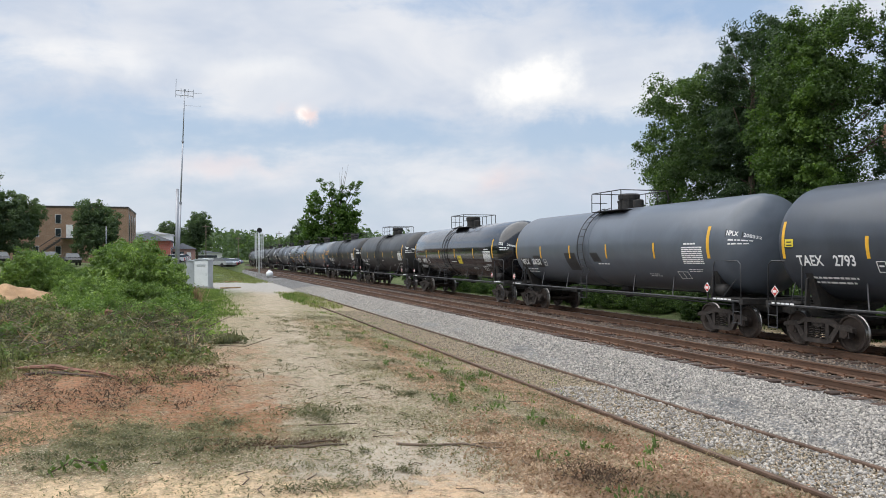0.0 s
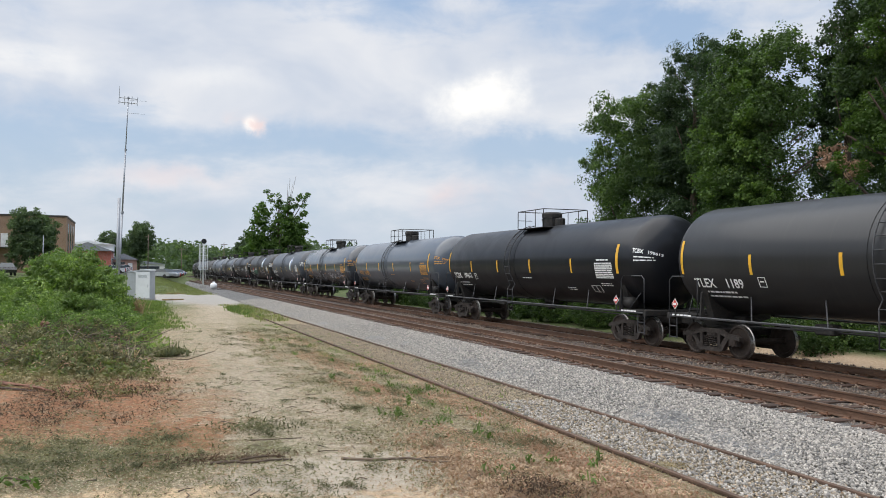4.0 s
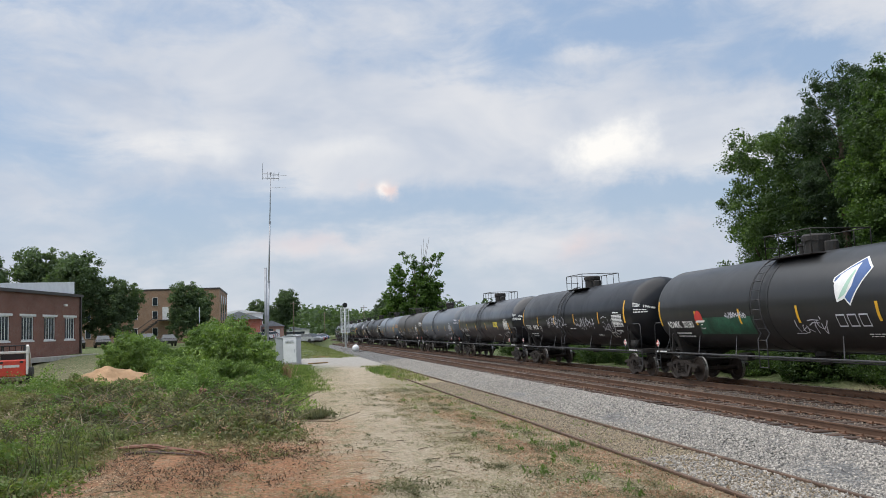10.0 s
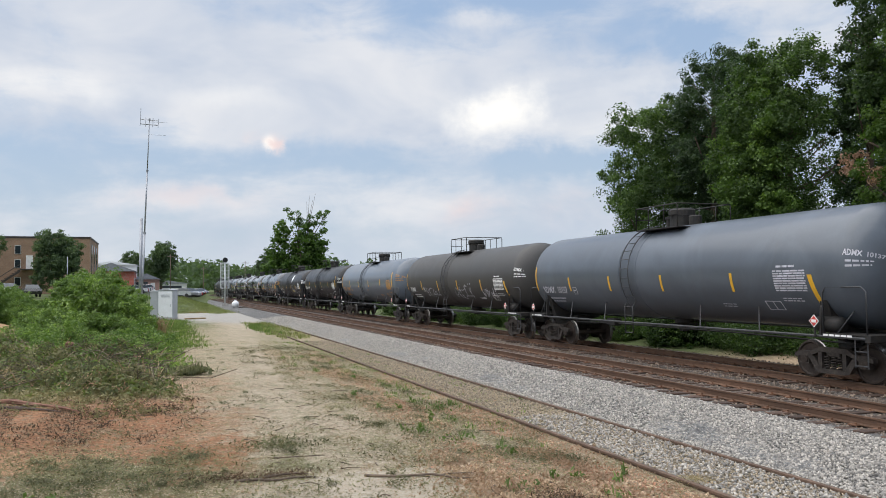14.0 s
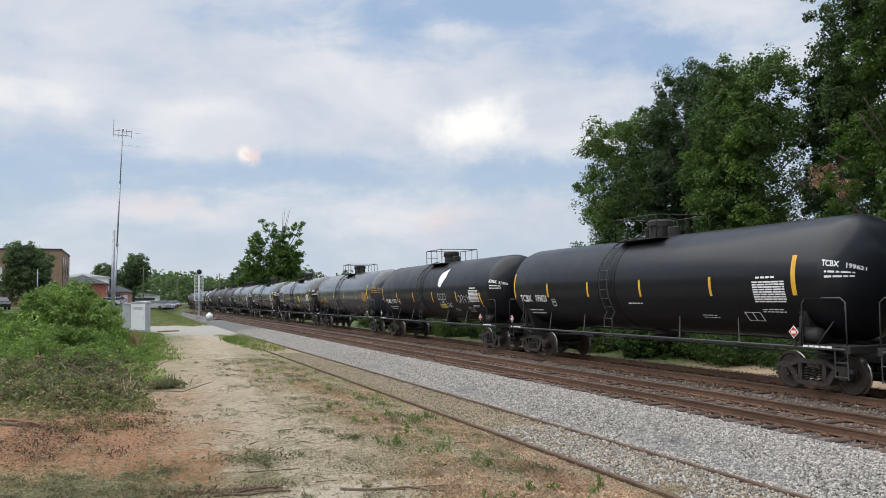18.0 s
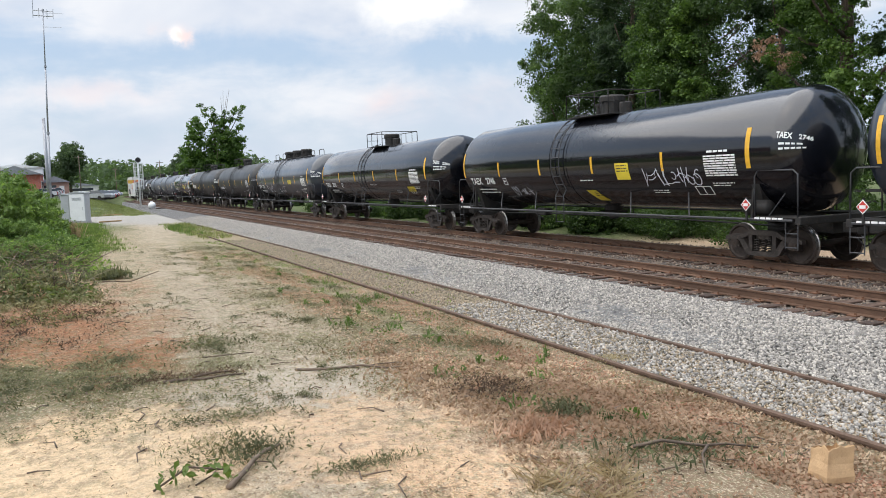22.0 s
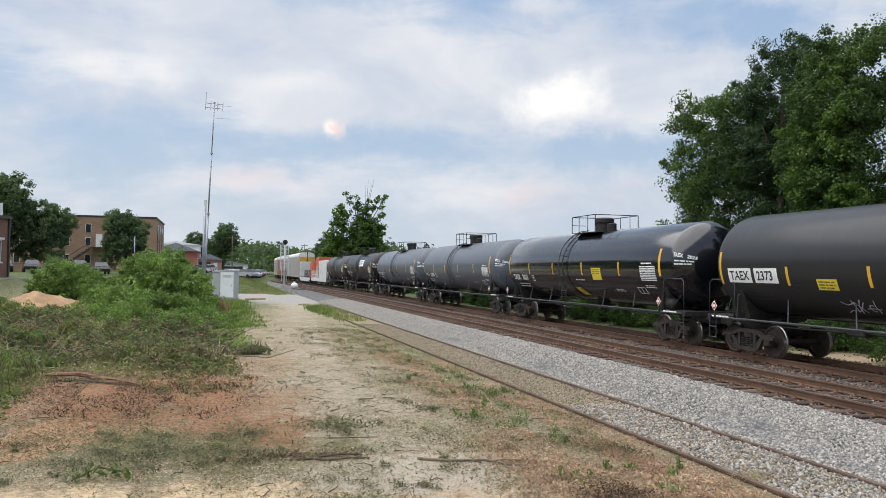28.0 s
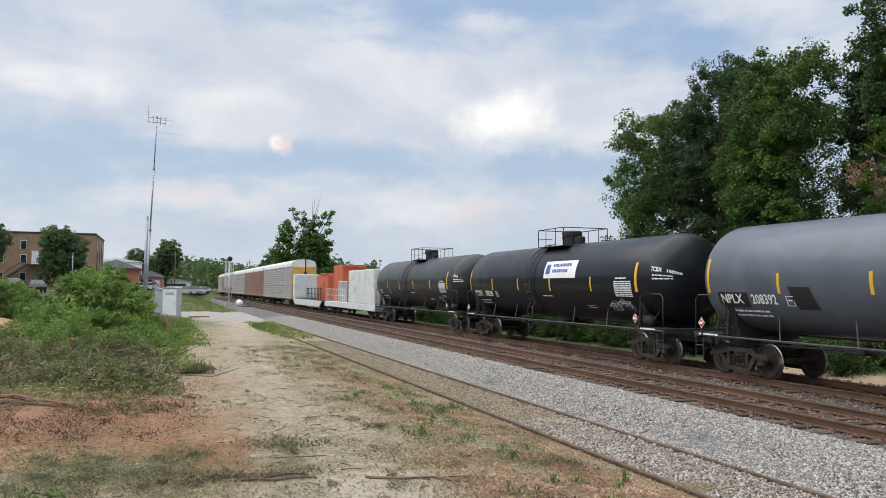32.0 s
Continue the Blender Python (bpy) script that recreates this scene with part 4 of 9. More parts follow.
LIVERY = {
    "grey": tank_paint("grey_tank", (0.088, 0.103, 0.124), 0.42, 0.35, amount=0.2),
    "light": tank_paint("light_grey_tank", (0.115, 0.138, 0.168), 0.40, 0.45, amount=0.2),
    "mist": tank_paint("mid_grey_tank", (0.060, 0.074, 0.094), 0.36, 0.8, amount=0.12),
    "storm": tank_paint("dark_grey_tank", (0.042, 0.050, 0.063), 0.42, 0.3, amount=0.15),
    "slate": tank_paint("slate_tank", (0.024, 0.031, 0.042), 0.32, 0.95, amount=0.05),
    "black": tank_paint("black_tank", (0.006, 0.0067, 0.009), 0.42, 0.25, amount=0.05, gleam=0.25),
    "ink": tank_paint("blue_black_tank", (0.006, 0.007, 0.011), 0.34, 0.5, amount=0.03),
    "gloss": tank_paint("glossy_black_tank", (0.004, 0.0045, 0.007), 0.2, 0.95, amount=0.02),
    "coal": tank_paint("charcoal_tank", (0.0165, 0.017, 0.0175), 0.5, 0.3, amount=0.12, gleam=0.4),
    "brown": tank_paint("brown_grey_tank", (0.050, 0.047, 0.044), 0.55, 0.1, amount=0.35),
}
MAT_FRAME = plain("black_car_frame", (0.020, 0.019, 0.018), 0.7, 0.1, 0.3, 4, 0.3, (0.075, 0.052, 0.036), 0.5)
# lighter than the frame: sky light on rails and ladders is in the colour
MAT_STEP = plain("skylit_weathered_steel", (0.052, 0.054, 0.058), 0.6, 0.1, 0.3, 4, 0.2, (0.14, 0.11, 0.09), 0.4)
MAT_TRUCK = plain("dusty_cast_steel", (0.042, 0.034, 0.029), 0.75, 0.2, 0.35, 5, 0.5, (0.13, 0.10, 0.078), 0.55)
MAT_WHEEL = plain("wheel_steel", (0.055, 0.042, 0.035), 0.55, 0.5, 0.3, 6, 0.3, (0.11, 0.075, 0.05), 0.4)
MAT_TREAD = plain("bright_tread", (0.36, 0.34, 0.32), 0.3, 0.9, 0.1, 6, 0.05)
MAT_YELLOW = plain("yellow_reflector", (0.78, 0.43, 0.03), 0.45, 0, 0.12, 3, 0.05, (0.2, 0.12, 0.04), 0.2)
MAT_LABEL = plain("yellow_label", (0.74, 0.58, 0.05), 0.5, 0, 0.1, 3, 0.05)
MAT_WHITE = plain("white_lettering", (0.84, 0.84, 0.82), 0.6, 0, 0.06, 6, 0.05, (0.5, 0.48, 0.45), 0.2)
MAT_ORANGE = plain("orange_lettering", (0.56, 0.27, 0.05), 0.6, 0, 0.15, 6, 0.05)
MAT_PATCH = plain("black_patch", (0.02, 0.02, 0.022), 0.5, 0, 0.2, 3, 0.05)
MAT_RED = plain("red_placard", (0.55, 0.05, 0.04), 0.5, 0, 0.1, 3, 0.05)
MAT_BLUE = plain("logo_blue", (0.06, 0.12, 0.30), 0.5, 0, 0.1, 3, 0.05)
MAT_MINT = plain("logo_leaf", (0.42, 0.62, 0.50), 0.5, 0, 0.1, 3, 0.05)
MAT_SPRAY_GREEN = plain("green_spray", (0.02, 0.09, 0.05), 0.6, 0, 0.4, 2, 0.05, (0.02, 0.02, 0.02), 0.6)
MAT_SCRAWL = plain("spray_paint", (0.55, 0.55, 0.60), 0.7, 0, 0.2, 5, 0.05)


HALF = [8.42]                   # half length of the tank being marked


def on_tank(u, v, out=0.006, side=-1, rad=RAD):
    """A point on the tank's flank: u metres to the viewer's right of the middle, v metres above the axis along the shell."""
    a, edge = v / rad, HALF[0] - rad * 0.52
    if abs(u) > edge:
        phi = (abs(u) - edge) / 1.2
        r, y = rad * math.cos(phi) + out * math.cos(phi), edge + rad * 0.52 * math.sin(phi) + out * math.sin(phi)
        return (side * r * math.cos(a), side * math.copysign(y, u), MID + r * math.sin(a))
    return (side * (rad + out) * math.cos(a), side * u, MID + (rad + out) * math.sin(a))


def decal(name, u0, u1, v0, v1, material, parent, label="", skew=0.0, out=0.006, rows=6):
    vs, fs = [], []
    for k in range(rows + 1):
        v = v0 + (v1 - v0) * k / rows
        s = skew * k / rows
        vs += [on_tank(u0 + s, v, out), on_tank(u1 + s, v, out)]
    for k in range(rows):
        fs.append((2 * k, 2 * k + 1, 2 * k + 3, 2 * k + 2))
    me = mesh_of(name, vs, fs)
    me.materials.append(material)
    return part(name, me, parent, label)


LETTERS = {}


def letters(text, height, u, v, material, parent, squeeze=1.0, label="", bold=0.0, out=0.009):
    """Words laid on the tank's flank; (u, v) is the left end of the base line."""
    key = (text, bold)
    if key not in LETTERS:
        cu = bpy.data.curves.new("lettering", "FONT")
        cu.body, cu.size, cu.resolution_u, cu.offset = text, 1.0, 2, bold
        ob = bpy.data.objects.new("lettering", cu)
        scene.collection.objects.link(ob)
        bpy.context.view_layer.update()
        me = bpy.data.meshes.new_from_object(ob.evaluated_get(bpy.context.evaluated_depsgraph_get()))
        LETTERS[key] = ([tuple(p.co) for p in me.vertices], [tuple(p.vertices) for p in me.polygons])
        bpy.data.objects.remove(ob)
        bpy.data.meshes.remove(me)
        bpy.data.curves.remove(cu)
    vs, fs = LETTERS[key]
    k = height / 0.72
    me = mesh_of("lettering", [on_tank(u + p[0] * k * squeeze, v + p[1] * k, out) for p in vs], fs)
    me.materials.append(material)
    return part("lettering", me, parent, label)


def bars(u, v, width, rows, height, gap, material, parent, seed=0, name="small_print", out=0.007):
    """Print too small to read, as short bars in rows."""
    r, sh = random.Random(seed), Shape()
    for k in range(rows):
        x = u
        top = v - k * (height + gap)
        end = u + width * r.uniform(0.75, 1.0)
        while x < end:
            w = min(r.uniform(0.06, 0.22), end - x)
            if w > 0.03:
                q = [on_tank(x, top, out), on_tank(x + w, top, out), on_tank(x + w, top - height, out), on_tank(x, top - height, out)]
                sh.add(q, [(0, 1, 2, 3)])
            x += w + 0.035
    me = mesh_of(name, sh.v, sh.f)
    me.materials.append(material)
    return tagged(part(name, me, parent), kind="stuff")


def scrawl(u, v, width, height, material, parent, seed, turns=0):
    """Sprayed letters: slanting strokes, hooks and loops cell by cell."""
    r = random.Random(seed)
    vs, fs = [], []

    def stroke(pts, w):
        o = len(vs)
        for k, (a, b) in enumerate(pts):
            a0, b0 = pts[max(k - 1, 0)]
            a2, b2 = pts[min(k + 1, len(pts) - 1)]
            d = math.hypot(a2 - a0, b2 - b0) or 1
            nx, ny = -(b2 - b0) / d * w, (a2 - a0) / d * w
            vs.extend((on_tank(a + nx, b + ny, 0.008), on_tank(a - nx, b - ny, 0.008)))
        for k in range(len(pts) - 1):
            fs.append((o + 2 * k, o + 2 * k + 1, o + 2 * k + 3, o + 2 * k + 2))

    n = max(3, int(width / (height * 0.55)))
    step, h = width / n, height * 0.5
    for k in range(n):
        x = u + step * k
        for _ in range(r.choice((2, 3, 3))):
            kind = r.random()
            if kind < 0.45:
                a, b = x + r.uniform(0, step), x + r.uniform(0.1, 1.1) * step
                stroke([(a, v - h * r.uniform(0.5, 1.1)), ((a + b) / 2 + r.uniform(-0.05, 0.05), v + r.uniform(-0.1, 0.1)), (b, v + h * r.uniform(0.5, 1.2))], 0.016)
            elif kind < 0.75:
                c, e, rr, a0 = x + step * r.uniform(0.3, 0.8), v + h * r.uniform(-0.5, 0.5), step * r.uniform(0.25, 0.5), r.uniform(0, 6)
                stroke([(c + rr * math.cos(a0 + q * 0.6), e + rr * 1.2 * math.sin(a0 + q * 0.6)) for q in range(r.randint(5, 10))], 0.016)
            else:
                a, b = x, v + h * r.uniform(-0.9, 0.9)
                stroke([(a, b), (a + step * 0.5, b + r.uniform(-0.1, 0.12)), (a + step * 1.2, b + r.uniform(-0.05, 0.1))], 0.014)
    me = mesh_of("graffiti", vs, fs)
    me.materials.append(material)
    return tagged(part("graffiti", me, parent, "sprayed graffiti scrawl"), kind="stuff")


def head_profile(half, rad):
    """Half the outline of a tank: barrel and elliptical heads."""
    depth = rad * 0.52
    pts = []
    for k in range(9):
        a = math.pi / 2 * k / 8
        pts.append((rad * math.sin(a), -half + depth * (1 - math.cos(a))))
    full = pts + [(rad, y) for y in (-half * 0.55, -half * 0.28, 0, half * 0.28, half * 0.55)] + [(r, -y) for r, y in reversed(pts)]
    return [(max(r, 0.0), y) for r, y in full]


CACHE = {}


def shared(key, make):
    if key not in CACHE:
        CACHE[key] = make()
    return CACHE[key]


def wheelset_mesh():
    sh = Shape()
    for s in (-1, 1):
        sh.lathe([(0.0, s * 0.70), (0.10, s * 0.70), (0.12, s * 0.735), (0.33, s * 0.735), (0.36, s * 0.70), (0.475, s * 0.69), (0.475, s * 0.715), (0.457, s * 0.73), (0.445, s * 0.825), (0.40, s * 0.83), (0.37, s * 0.80), (0.15, s * 0.785), (0.13, s * 0.84), (0.0, s * 0.84)], "x", sides=28)
        for k in range(3):
            a = 2 * math.pi * k / 3
            c, d = 0.07 * math.cos(a), 0.07 * math.sin(a)
            sh.box(s * 1.045 - 0.012, c - 0.016, d - 0.016, s * 1.045 + 0.012, c + 0.016, d + 0.016)
        sh.lathe([(0.0, s * 0.84), (0.085, s * 0.84), (0.085, s * 1.02), (0.115, s * 1.02), (0.115, s * 1.05), (0.0, s * 1.05)], "x", sides=12)
    sh.lathe([(0.085, -0.72), (0.085, 0.72)], "x", sides=10)
    me = sh.mesh("wheelset", MAT_WHEEL)
    me.materials.append(MAT_TREAD)
    for p in me.polygons:
        c = p.center
        rr = math.hypot(c.y, c.z)
        if rr > 0.443 and abs(c.x) > 0.70:
            p.material_index = 1
    return soft_edges(me, 35)


def side_frame_mesh(s):
    """Cast side frame: a bowed bar over two bearings with an opening for the springs."""
    x0, x1 = s * 0.93, s * 1.06
    sh = Shape()
    top = [(-1.16, 0.50), (-1.16, 0.60), (-0.95, 0.66), (-0.62, 0.66), (-0.42, 0.78), (0.42, 0.78), (0.62, 0.66), (0.95, 0.66), (1.16, 0.60), (1.16, 0.50), (0.98, 0.53), (0.72, 0.53), (0.38, 0.66), (-0.38, 0.66), (-0.72, 0.53), (-0.98, 0.53)]
    sh.slab(top, min(x0, x1), max(x0, x1), "x")
    low = [(-0.74, 0.54), (-0.50, 0.20), (-0.34, 0.16), (0.34, 0.16), (0.50, 0.20), (0.74, 0.54), (0.58, 0.56), (0.36, 0.27), (-0.36, 0.27), (-0.58, 0.56)]
    sh.slab(low, min(x0, x1), max(x0, x1), "x")
    for y in (-0.36, 0.36):
        sh.box(min(x0, x1), y - 0.055, 0.25, max(x0, x1), y + 0.055, 0.68)
    for y in (-0.885, 0.885):
        sh.box(s * 0.90, y - 0.15, 0.36, s * 1.03, y + 0.15, 0.60, 0.015)
    return soft_edges(sh.mesh("side_frame", MAT_TRUCK), 40)


def spring_mesh(s, y):
    pts = [(s * 0.99 + 0.065 * math.cos(k * 0.9), y + 0.065 * math.sin(k * 0.9), 0.27 + 0.30 * k / 34) for k in range(35)]
    return Shape().tube(pts, 0.018, 5).mesh("coil_spring", MAT_TRUCK, True)


def bolster_mesh():
    sh = Shape().box(-1.02, -0.20, 0.55, 1.02, 0.20, 0.76, 0.03)
    sh.lathe([(0.20, 0.76), (0.20, 0.86)], "z", sides=14)
    for y in (-0.42, 0.42):
        sh.box(-0.72, y - 0.05, 0.34, 0.72, y + 0.05, 0.46, 0.01)
    return sh.mesh("truck", MAT_TRUCK)


WHEELS = []                    # (wheelset, time from which it is keyed, y at the start)


def truck(parent, y, car):
    tr = part("truck", shared("bolster", bolster_mesh), parent, m=pose(0, y, 0))
    for s in (-1, 1):
        part("side_frame", shared(("frame", s), lambda: side_frame_mesh(s)), tr, "dusty cast-steel side frame")
        for y3 in (-0.20, 0.0, 0.20):
            part("coil_spring", shared(("spring", s, y3), lambda: spring_mesh(s, y3)), tr)
    for w in (-0.885, 0.885):
        ws = part("wheelset", shared("wheelset", wheelset_mesh), tr, "steel wheels with bright treads on an axle", pose(0, w, 0.457))
        WHEELS.append((ws, w, car))
    return tr


def coupler(parent, y, way):
    """A knuckle coupler reaching out of the car's end."""
    sh = Shape()
    sh.box(-0.10, min(0, way * 0.5), 0.74, 0.10, max(0, way * 0.5), 0.98, 0.02)
    sh.box(-0.19, min(way * 0.42, way * 0.62), 0.70, 0.17, max(way * 0.42, way * 0.62), 1.02, 0.04)
    sh.tube([(0.18, way * 0.1, 0.66), (0.2, way * 0.35, 0.42), (0.12, way * 0.6, 0.5)], 0.025, 6)
    return part("coupler", shared(("coupler", way), lambda: sh.mesh("coupler", MAT_FRAME)), parent, m=pose(0, y, 0))


def ring(rad, y, width, thick):
    n = 40
    vs, fs = [], []
    for k in range(n):
        a = 2 * math.pi * k / n
        c, s = math.cos(a), math.sin(a)
        for r, dy in ((rad - 0.01, -width), (rad + thick, -width), (rad + thick, width), (rad - 0.01, width)):
            vs.append((r * c, y + dy, MID + r * s))
    for k in range(n):
        k2 = (k + 1) % n
        for j in range(3):
            fs.append((4 * k + j, 4 * k + j + 1, 4 * k2 + j + 1, 4 * k2 + j))
    return vs, fs


def tank_meshes(style):
    """The meshes that all tank cars of a style share."""
    d = {}
    d["end_sill"] = [Shape().box(-1.42, y - 0.08, 0.98, 1.42, y + 0.08, 1.16, 0.015).box(-0.30, min(y, y - 1.9 * q), 0.72, 0.30, max(y, y - 1.9 * q), 1.10, 0.02).mesh("end_sill", MAT_FRAME) for q, y in ((-1, -8.35), (1, 8.35))]
    d["end_platform"] = []
    for q in (-1, 1):
        y0, y1 = sorted((q * 7.15, q * 8.35))
        for s in (-1, 1):
            sh = Shape()
            x0, x1 = sorted((s * 0.72, s * 1.42))
            sh.box(x0, y0, 1.125, x1, y1, 1.15)
            d["end_platform"].append(sh.mesh("end_platform", MAT_FRAME))
    sh = Shape()
    for k in range(5):
        sh.box(-1.428, -0.84 + 0.17 * k, 1.08, -1.42, -0.70 + 0.17 * k, 1.13)
    d["print"] = sh.mesh("platform_print", MAT_WHITE)
    d["saddle"] = []
    for q in (-1, 1):
        sh = Shape()
        y = q * TRUCK_AT
        arc = [(RAD * 0.98 * math.sin(a), MID - RAD * 1.01 * math.cos(a)) for a in [radians(t) for t in range(-62, 63, 8)]]
        sh.slab(arc + [(0.98, 1.02), (0.4, 0.88), (-0.4, 0.88), (-0.98, 1.02)], y - 0.12, y + 0.12, "y")
        for s in (-1, 1):
            sh.slab([(s * 1.30, 1.80), (s * 1.35, 1.76), (s * 1.40, 1.06), (s * 1.24, 1.06)], y - 0.03, y + 0.03, "y")
        d["saddle"].append(sh.mesh("tank_saddle", MAT_FRAME))
    d["side_rail"] = []
    for s in (-1, 1):
        sh = Shape().tube([(s * 1.40, -8.3, 1.07), (s * 1.40, 8.3, 1.07)], 0.035, 6)
        for y in (-5, -2.6, 2.6, 5):
            sh.tube([(s * 1.40, y, 1.07), (s * 1.12, y + 0.32, 1.70)], 0.02, 5)
        d["side_rail"].append(sh.mesh("side_rail", MAT_STEP))
    d["end_handrail"] = []
    for q in (-1, 1):
        for s in (-1, 1):
            pts = [(s * 1.40, q * 7.1, 1.15), (s * 1.40, q * 7.1, 2.08), (s * 1.40, q * 7.2, 2.22), (s * 1.40, q * 8.2, 2.22), (s * 1.40, q * 8.33, 2.12), (s * 1.40, q * 8.34, 1.15)]
            sh = Shape().tube(pts, 0.019, 6)
            sh.tube([(s * 1.38, q * 7.5, 1.15), (s * 0.75, q * 7.9, 2.2)], 0.016, 5)
            d["end_handrail"].append(sh.mesh("end_handrail", MAT_STEP, True))
    d["sill_step"] = []
    for q in (-1, 1):
        for s in (-1, 1):
            sh = Shape()
            x = s * 1.40
            for yy in (8.0, 8.34):
                sh.tube([(x, q * yy, 0.42), (x, q * yy, 1.15)], 0.016, 5)
            for z in (0.46, 0.78):
                sh.tube([(x, q * 8.0, z), (x, q * 8.34, z)], 0.016, 5)
            d["sill_step"].append(sh.mesh("sill_step", MAT_STEP))
    d["ladder"] = []
    for s in (-1, 1):
        sh = Shape()
        arc = [radians(a) for a in range(-35, 79, 8)]
        for yy in (-0.23, 0.23):
            pts = [(s * 1.42, yy, 0.72), (s * 1.42, yy, 1.6)] + [(s * (RAD + 0.09) * math.cos(a), yy, MID + (RAD + 0.09) * math.sin(a)) for a in arc]
            sh.tube(pts, 0.019, 6)
        for z in (0.74, 1.02, 1.30, 1.58):
            sh.tube([(s * 1.42, -0.23, z), (s * 1.42, 0.23, z)], 0.014, 5)
        for a in range(-28, 79, 11):
            c, q = math.cos(radians(a)), math.sin(radians(a))
            sh.tube([(s * (RAD + 0.09) * c, -0.23, MID + (RAD + 0.09) * q), (s * (RAD + 0.09) * c, 0.23, MID + (RAD + 0.09) * q)], 0.014, 5)
        d["ladder"].append(sh.mesh("side_ladder", MAT_STEP, True))
    top = MID + RAD
    d["platform"] = []
    for s in (-1, 1):
        x0, x1 = sorted((s * 0.42, s * 1.0))
        d["platform"].append(Shape().box(x0, -1.15, top - 0.12, x1, 1.15, top - 0.09, 0.008).mesh("top_platform", MAT_FRAME))
    sh = Shape()
    zt = top + 0.62
    for s in (-1, 1):
        sh.tube([(s, -1.12, top - 0.1), (s, -1.12, zt - 0.04), (s, -1.06, zt), (s, 1.06, zt), (s, 1.12, zt - 0.04), (s, 1.12, top - 0.1)], 0.019, 6)
        for y in (-0.42, 0.42):
            sh.tube([(s, y, top - 0.1), (s, y, zt)], 0.016, 5)
    for y in (-1.10, 1.10):
        sh.tube([(-1, y, zt), (1, y, zt)], 0.017, 6)
        sh.tube([(-1, y, top + 0.26), (-0.35, y, top + 0.26)], 0.014, 5)
    d["rail"] = sh.mesh("guard_rail", MAT_FRAME, True)
    sh = Shape().lathe([(0.0, top + 0.56), (0.36, top + 0.56), (0.42, top + 0.50), (0.42, top + 0.36), (0.37, top + 0.34), (0.37, top - 0.1)], "z", (0, 0.0, 0), 18)
    d["manway"] = sh.mesh("manway", MAT_FRAME)
    sh = Shape().lathe([(0.20, top - 0.05), (0.20, top + 0.26), (0.16, top + 0.30), (0.0, top + 0.30)], "z", (0, -0.68, 0), 12)
    d["valve"] = sh.mesh("valve_housing", MAT_FRAME)
    d["vent"] = Shape().lathe([(0.08, top - 0.05), (0.08, top + 0.26), (0.11, top + 0.28), (0.11, top + 0.36), (0.0, top + 0.38)], "z", (0.1, 0.85, 0), 10).mesh("safety_vent", MAT_FRAME)
    d["bolt"] = Shape().lathe([(0.03, top + 0.28), (0.03, top + 0.48)], "z", sides=6).mesh("manway_bolt", MAT_FRAME)
    d["outlet"] = Shape().lathe([(0.0, 0.80), (0.14, 0.80), (0.16, 0.86), (0.16, 1.02), (0.30, 1.08), (0.30, 1.24)], "z", (0, 0, 0), 14).box(-0.5, -0.05, 0.98, 0.5, 0.05, 1.06).mesh("bottom_outlet", MAT_FRAME)
    sh = Shape().lathe([(0.0, -7.45), (0.16, -7.42), (0.19, -7.35), (0.19, -6.75), (0.16, -6.68), (0.0, -6.65)], "y", (-1.12, 0, 1.34), 14)
    d["reservoir"] = sh.mesh("air_reservoir", MAT_FRAME, True)
    sh = Shape().tube([(-0.5, -7.4, 0.86), (-0.45, -3, 0.92), (-0.45, 3, 0.92), (-0.5, 7.4, 0.86)], 0.025, 5)
    sh.box(-0.62, 3.2, 0.84, -0.30, 3.75, 1.1, 0.03).tube([(-0.46, 3.7, 0.95), (-0.46, 5.2, 0.9)], 0.02, 5)
    d["rods"] = sh.mesh("brake_rigging", MAT_FRAME)
    return d


def tank_body(look_key, half=TANK, rad=RAD):
    def make():
        me = Shape().lathe(head_profile(half, rad), "y", (0, 0, MID), 48).mesh("tank", LIVERY[look_key])
        return soft_edges(me, 30)
    return shared(("tank", look_key, half), make)


STRIPES = (-4.95, -2.15, 0.85, 4.05)
LONGER = {16: 0.1, 17: 0.5, 18: 0.3, 19: 0.25, 20: 0.2}   # metres more at each end
LOW_STRIPES = (6, 7, 9, 10, 11, 14, 20)   # cars whose reflective stripes sit lower on the flank
MARK_SHIFT = {-1: (0.0, 0.16), 2: (0.0, -0.04), 4: (0.45, 0.10), 5: (0.45, 0.27), 8: (0.0, 0.12), 12: (-0.1, 0.08), 13: (0.0, 0.18), 15: (0.2, 0.1), 20: (0.0, 0.28)}


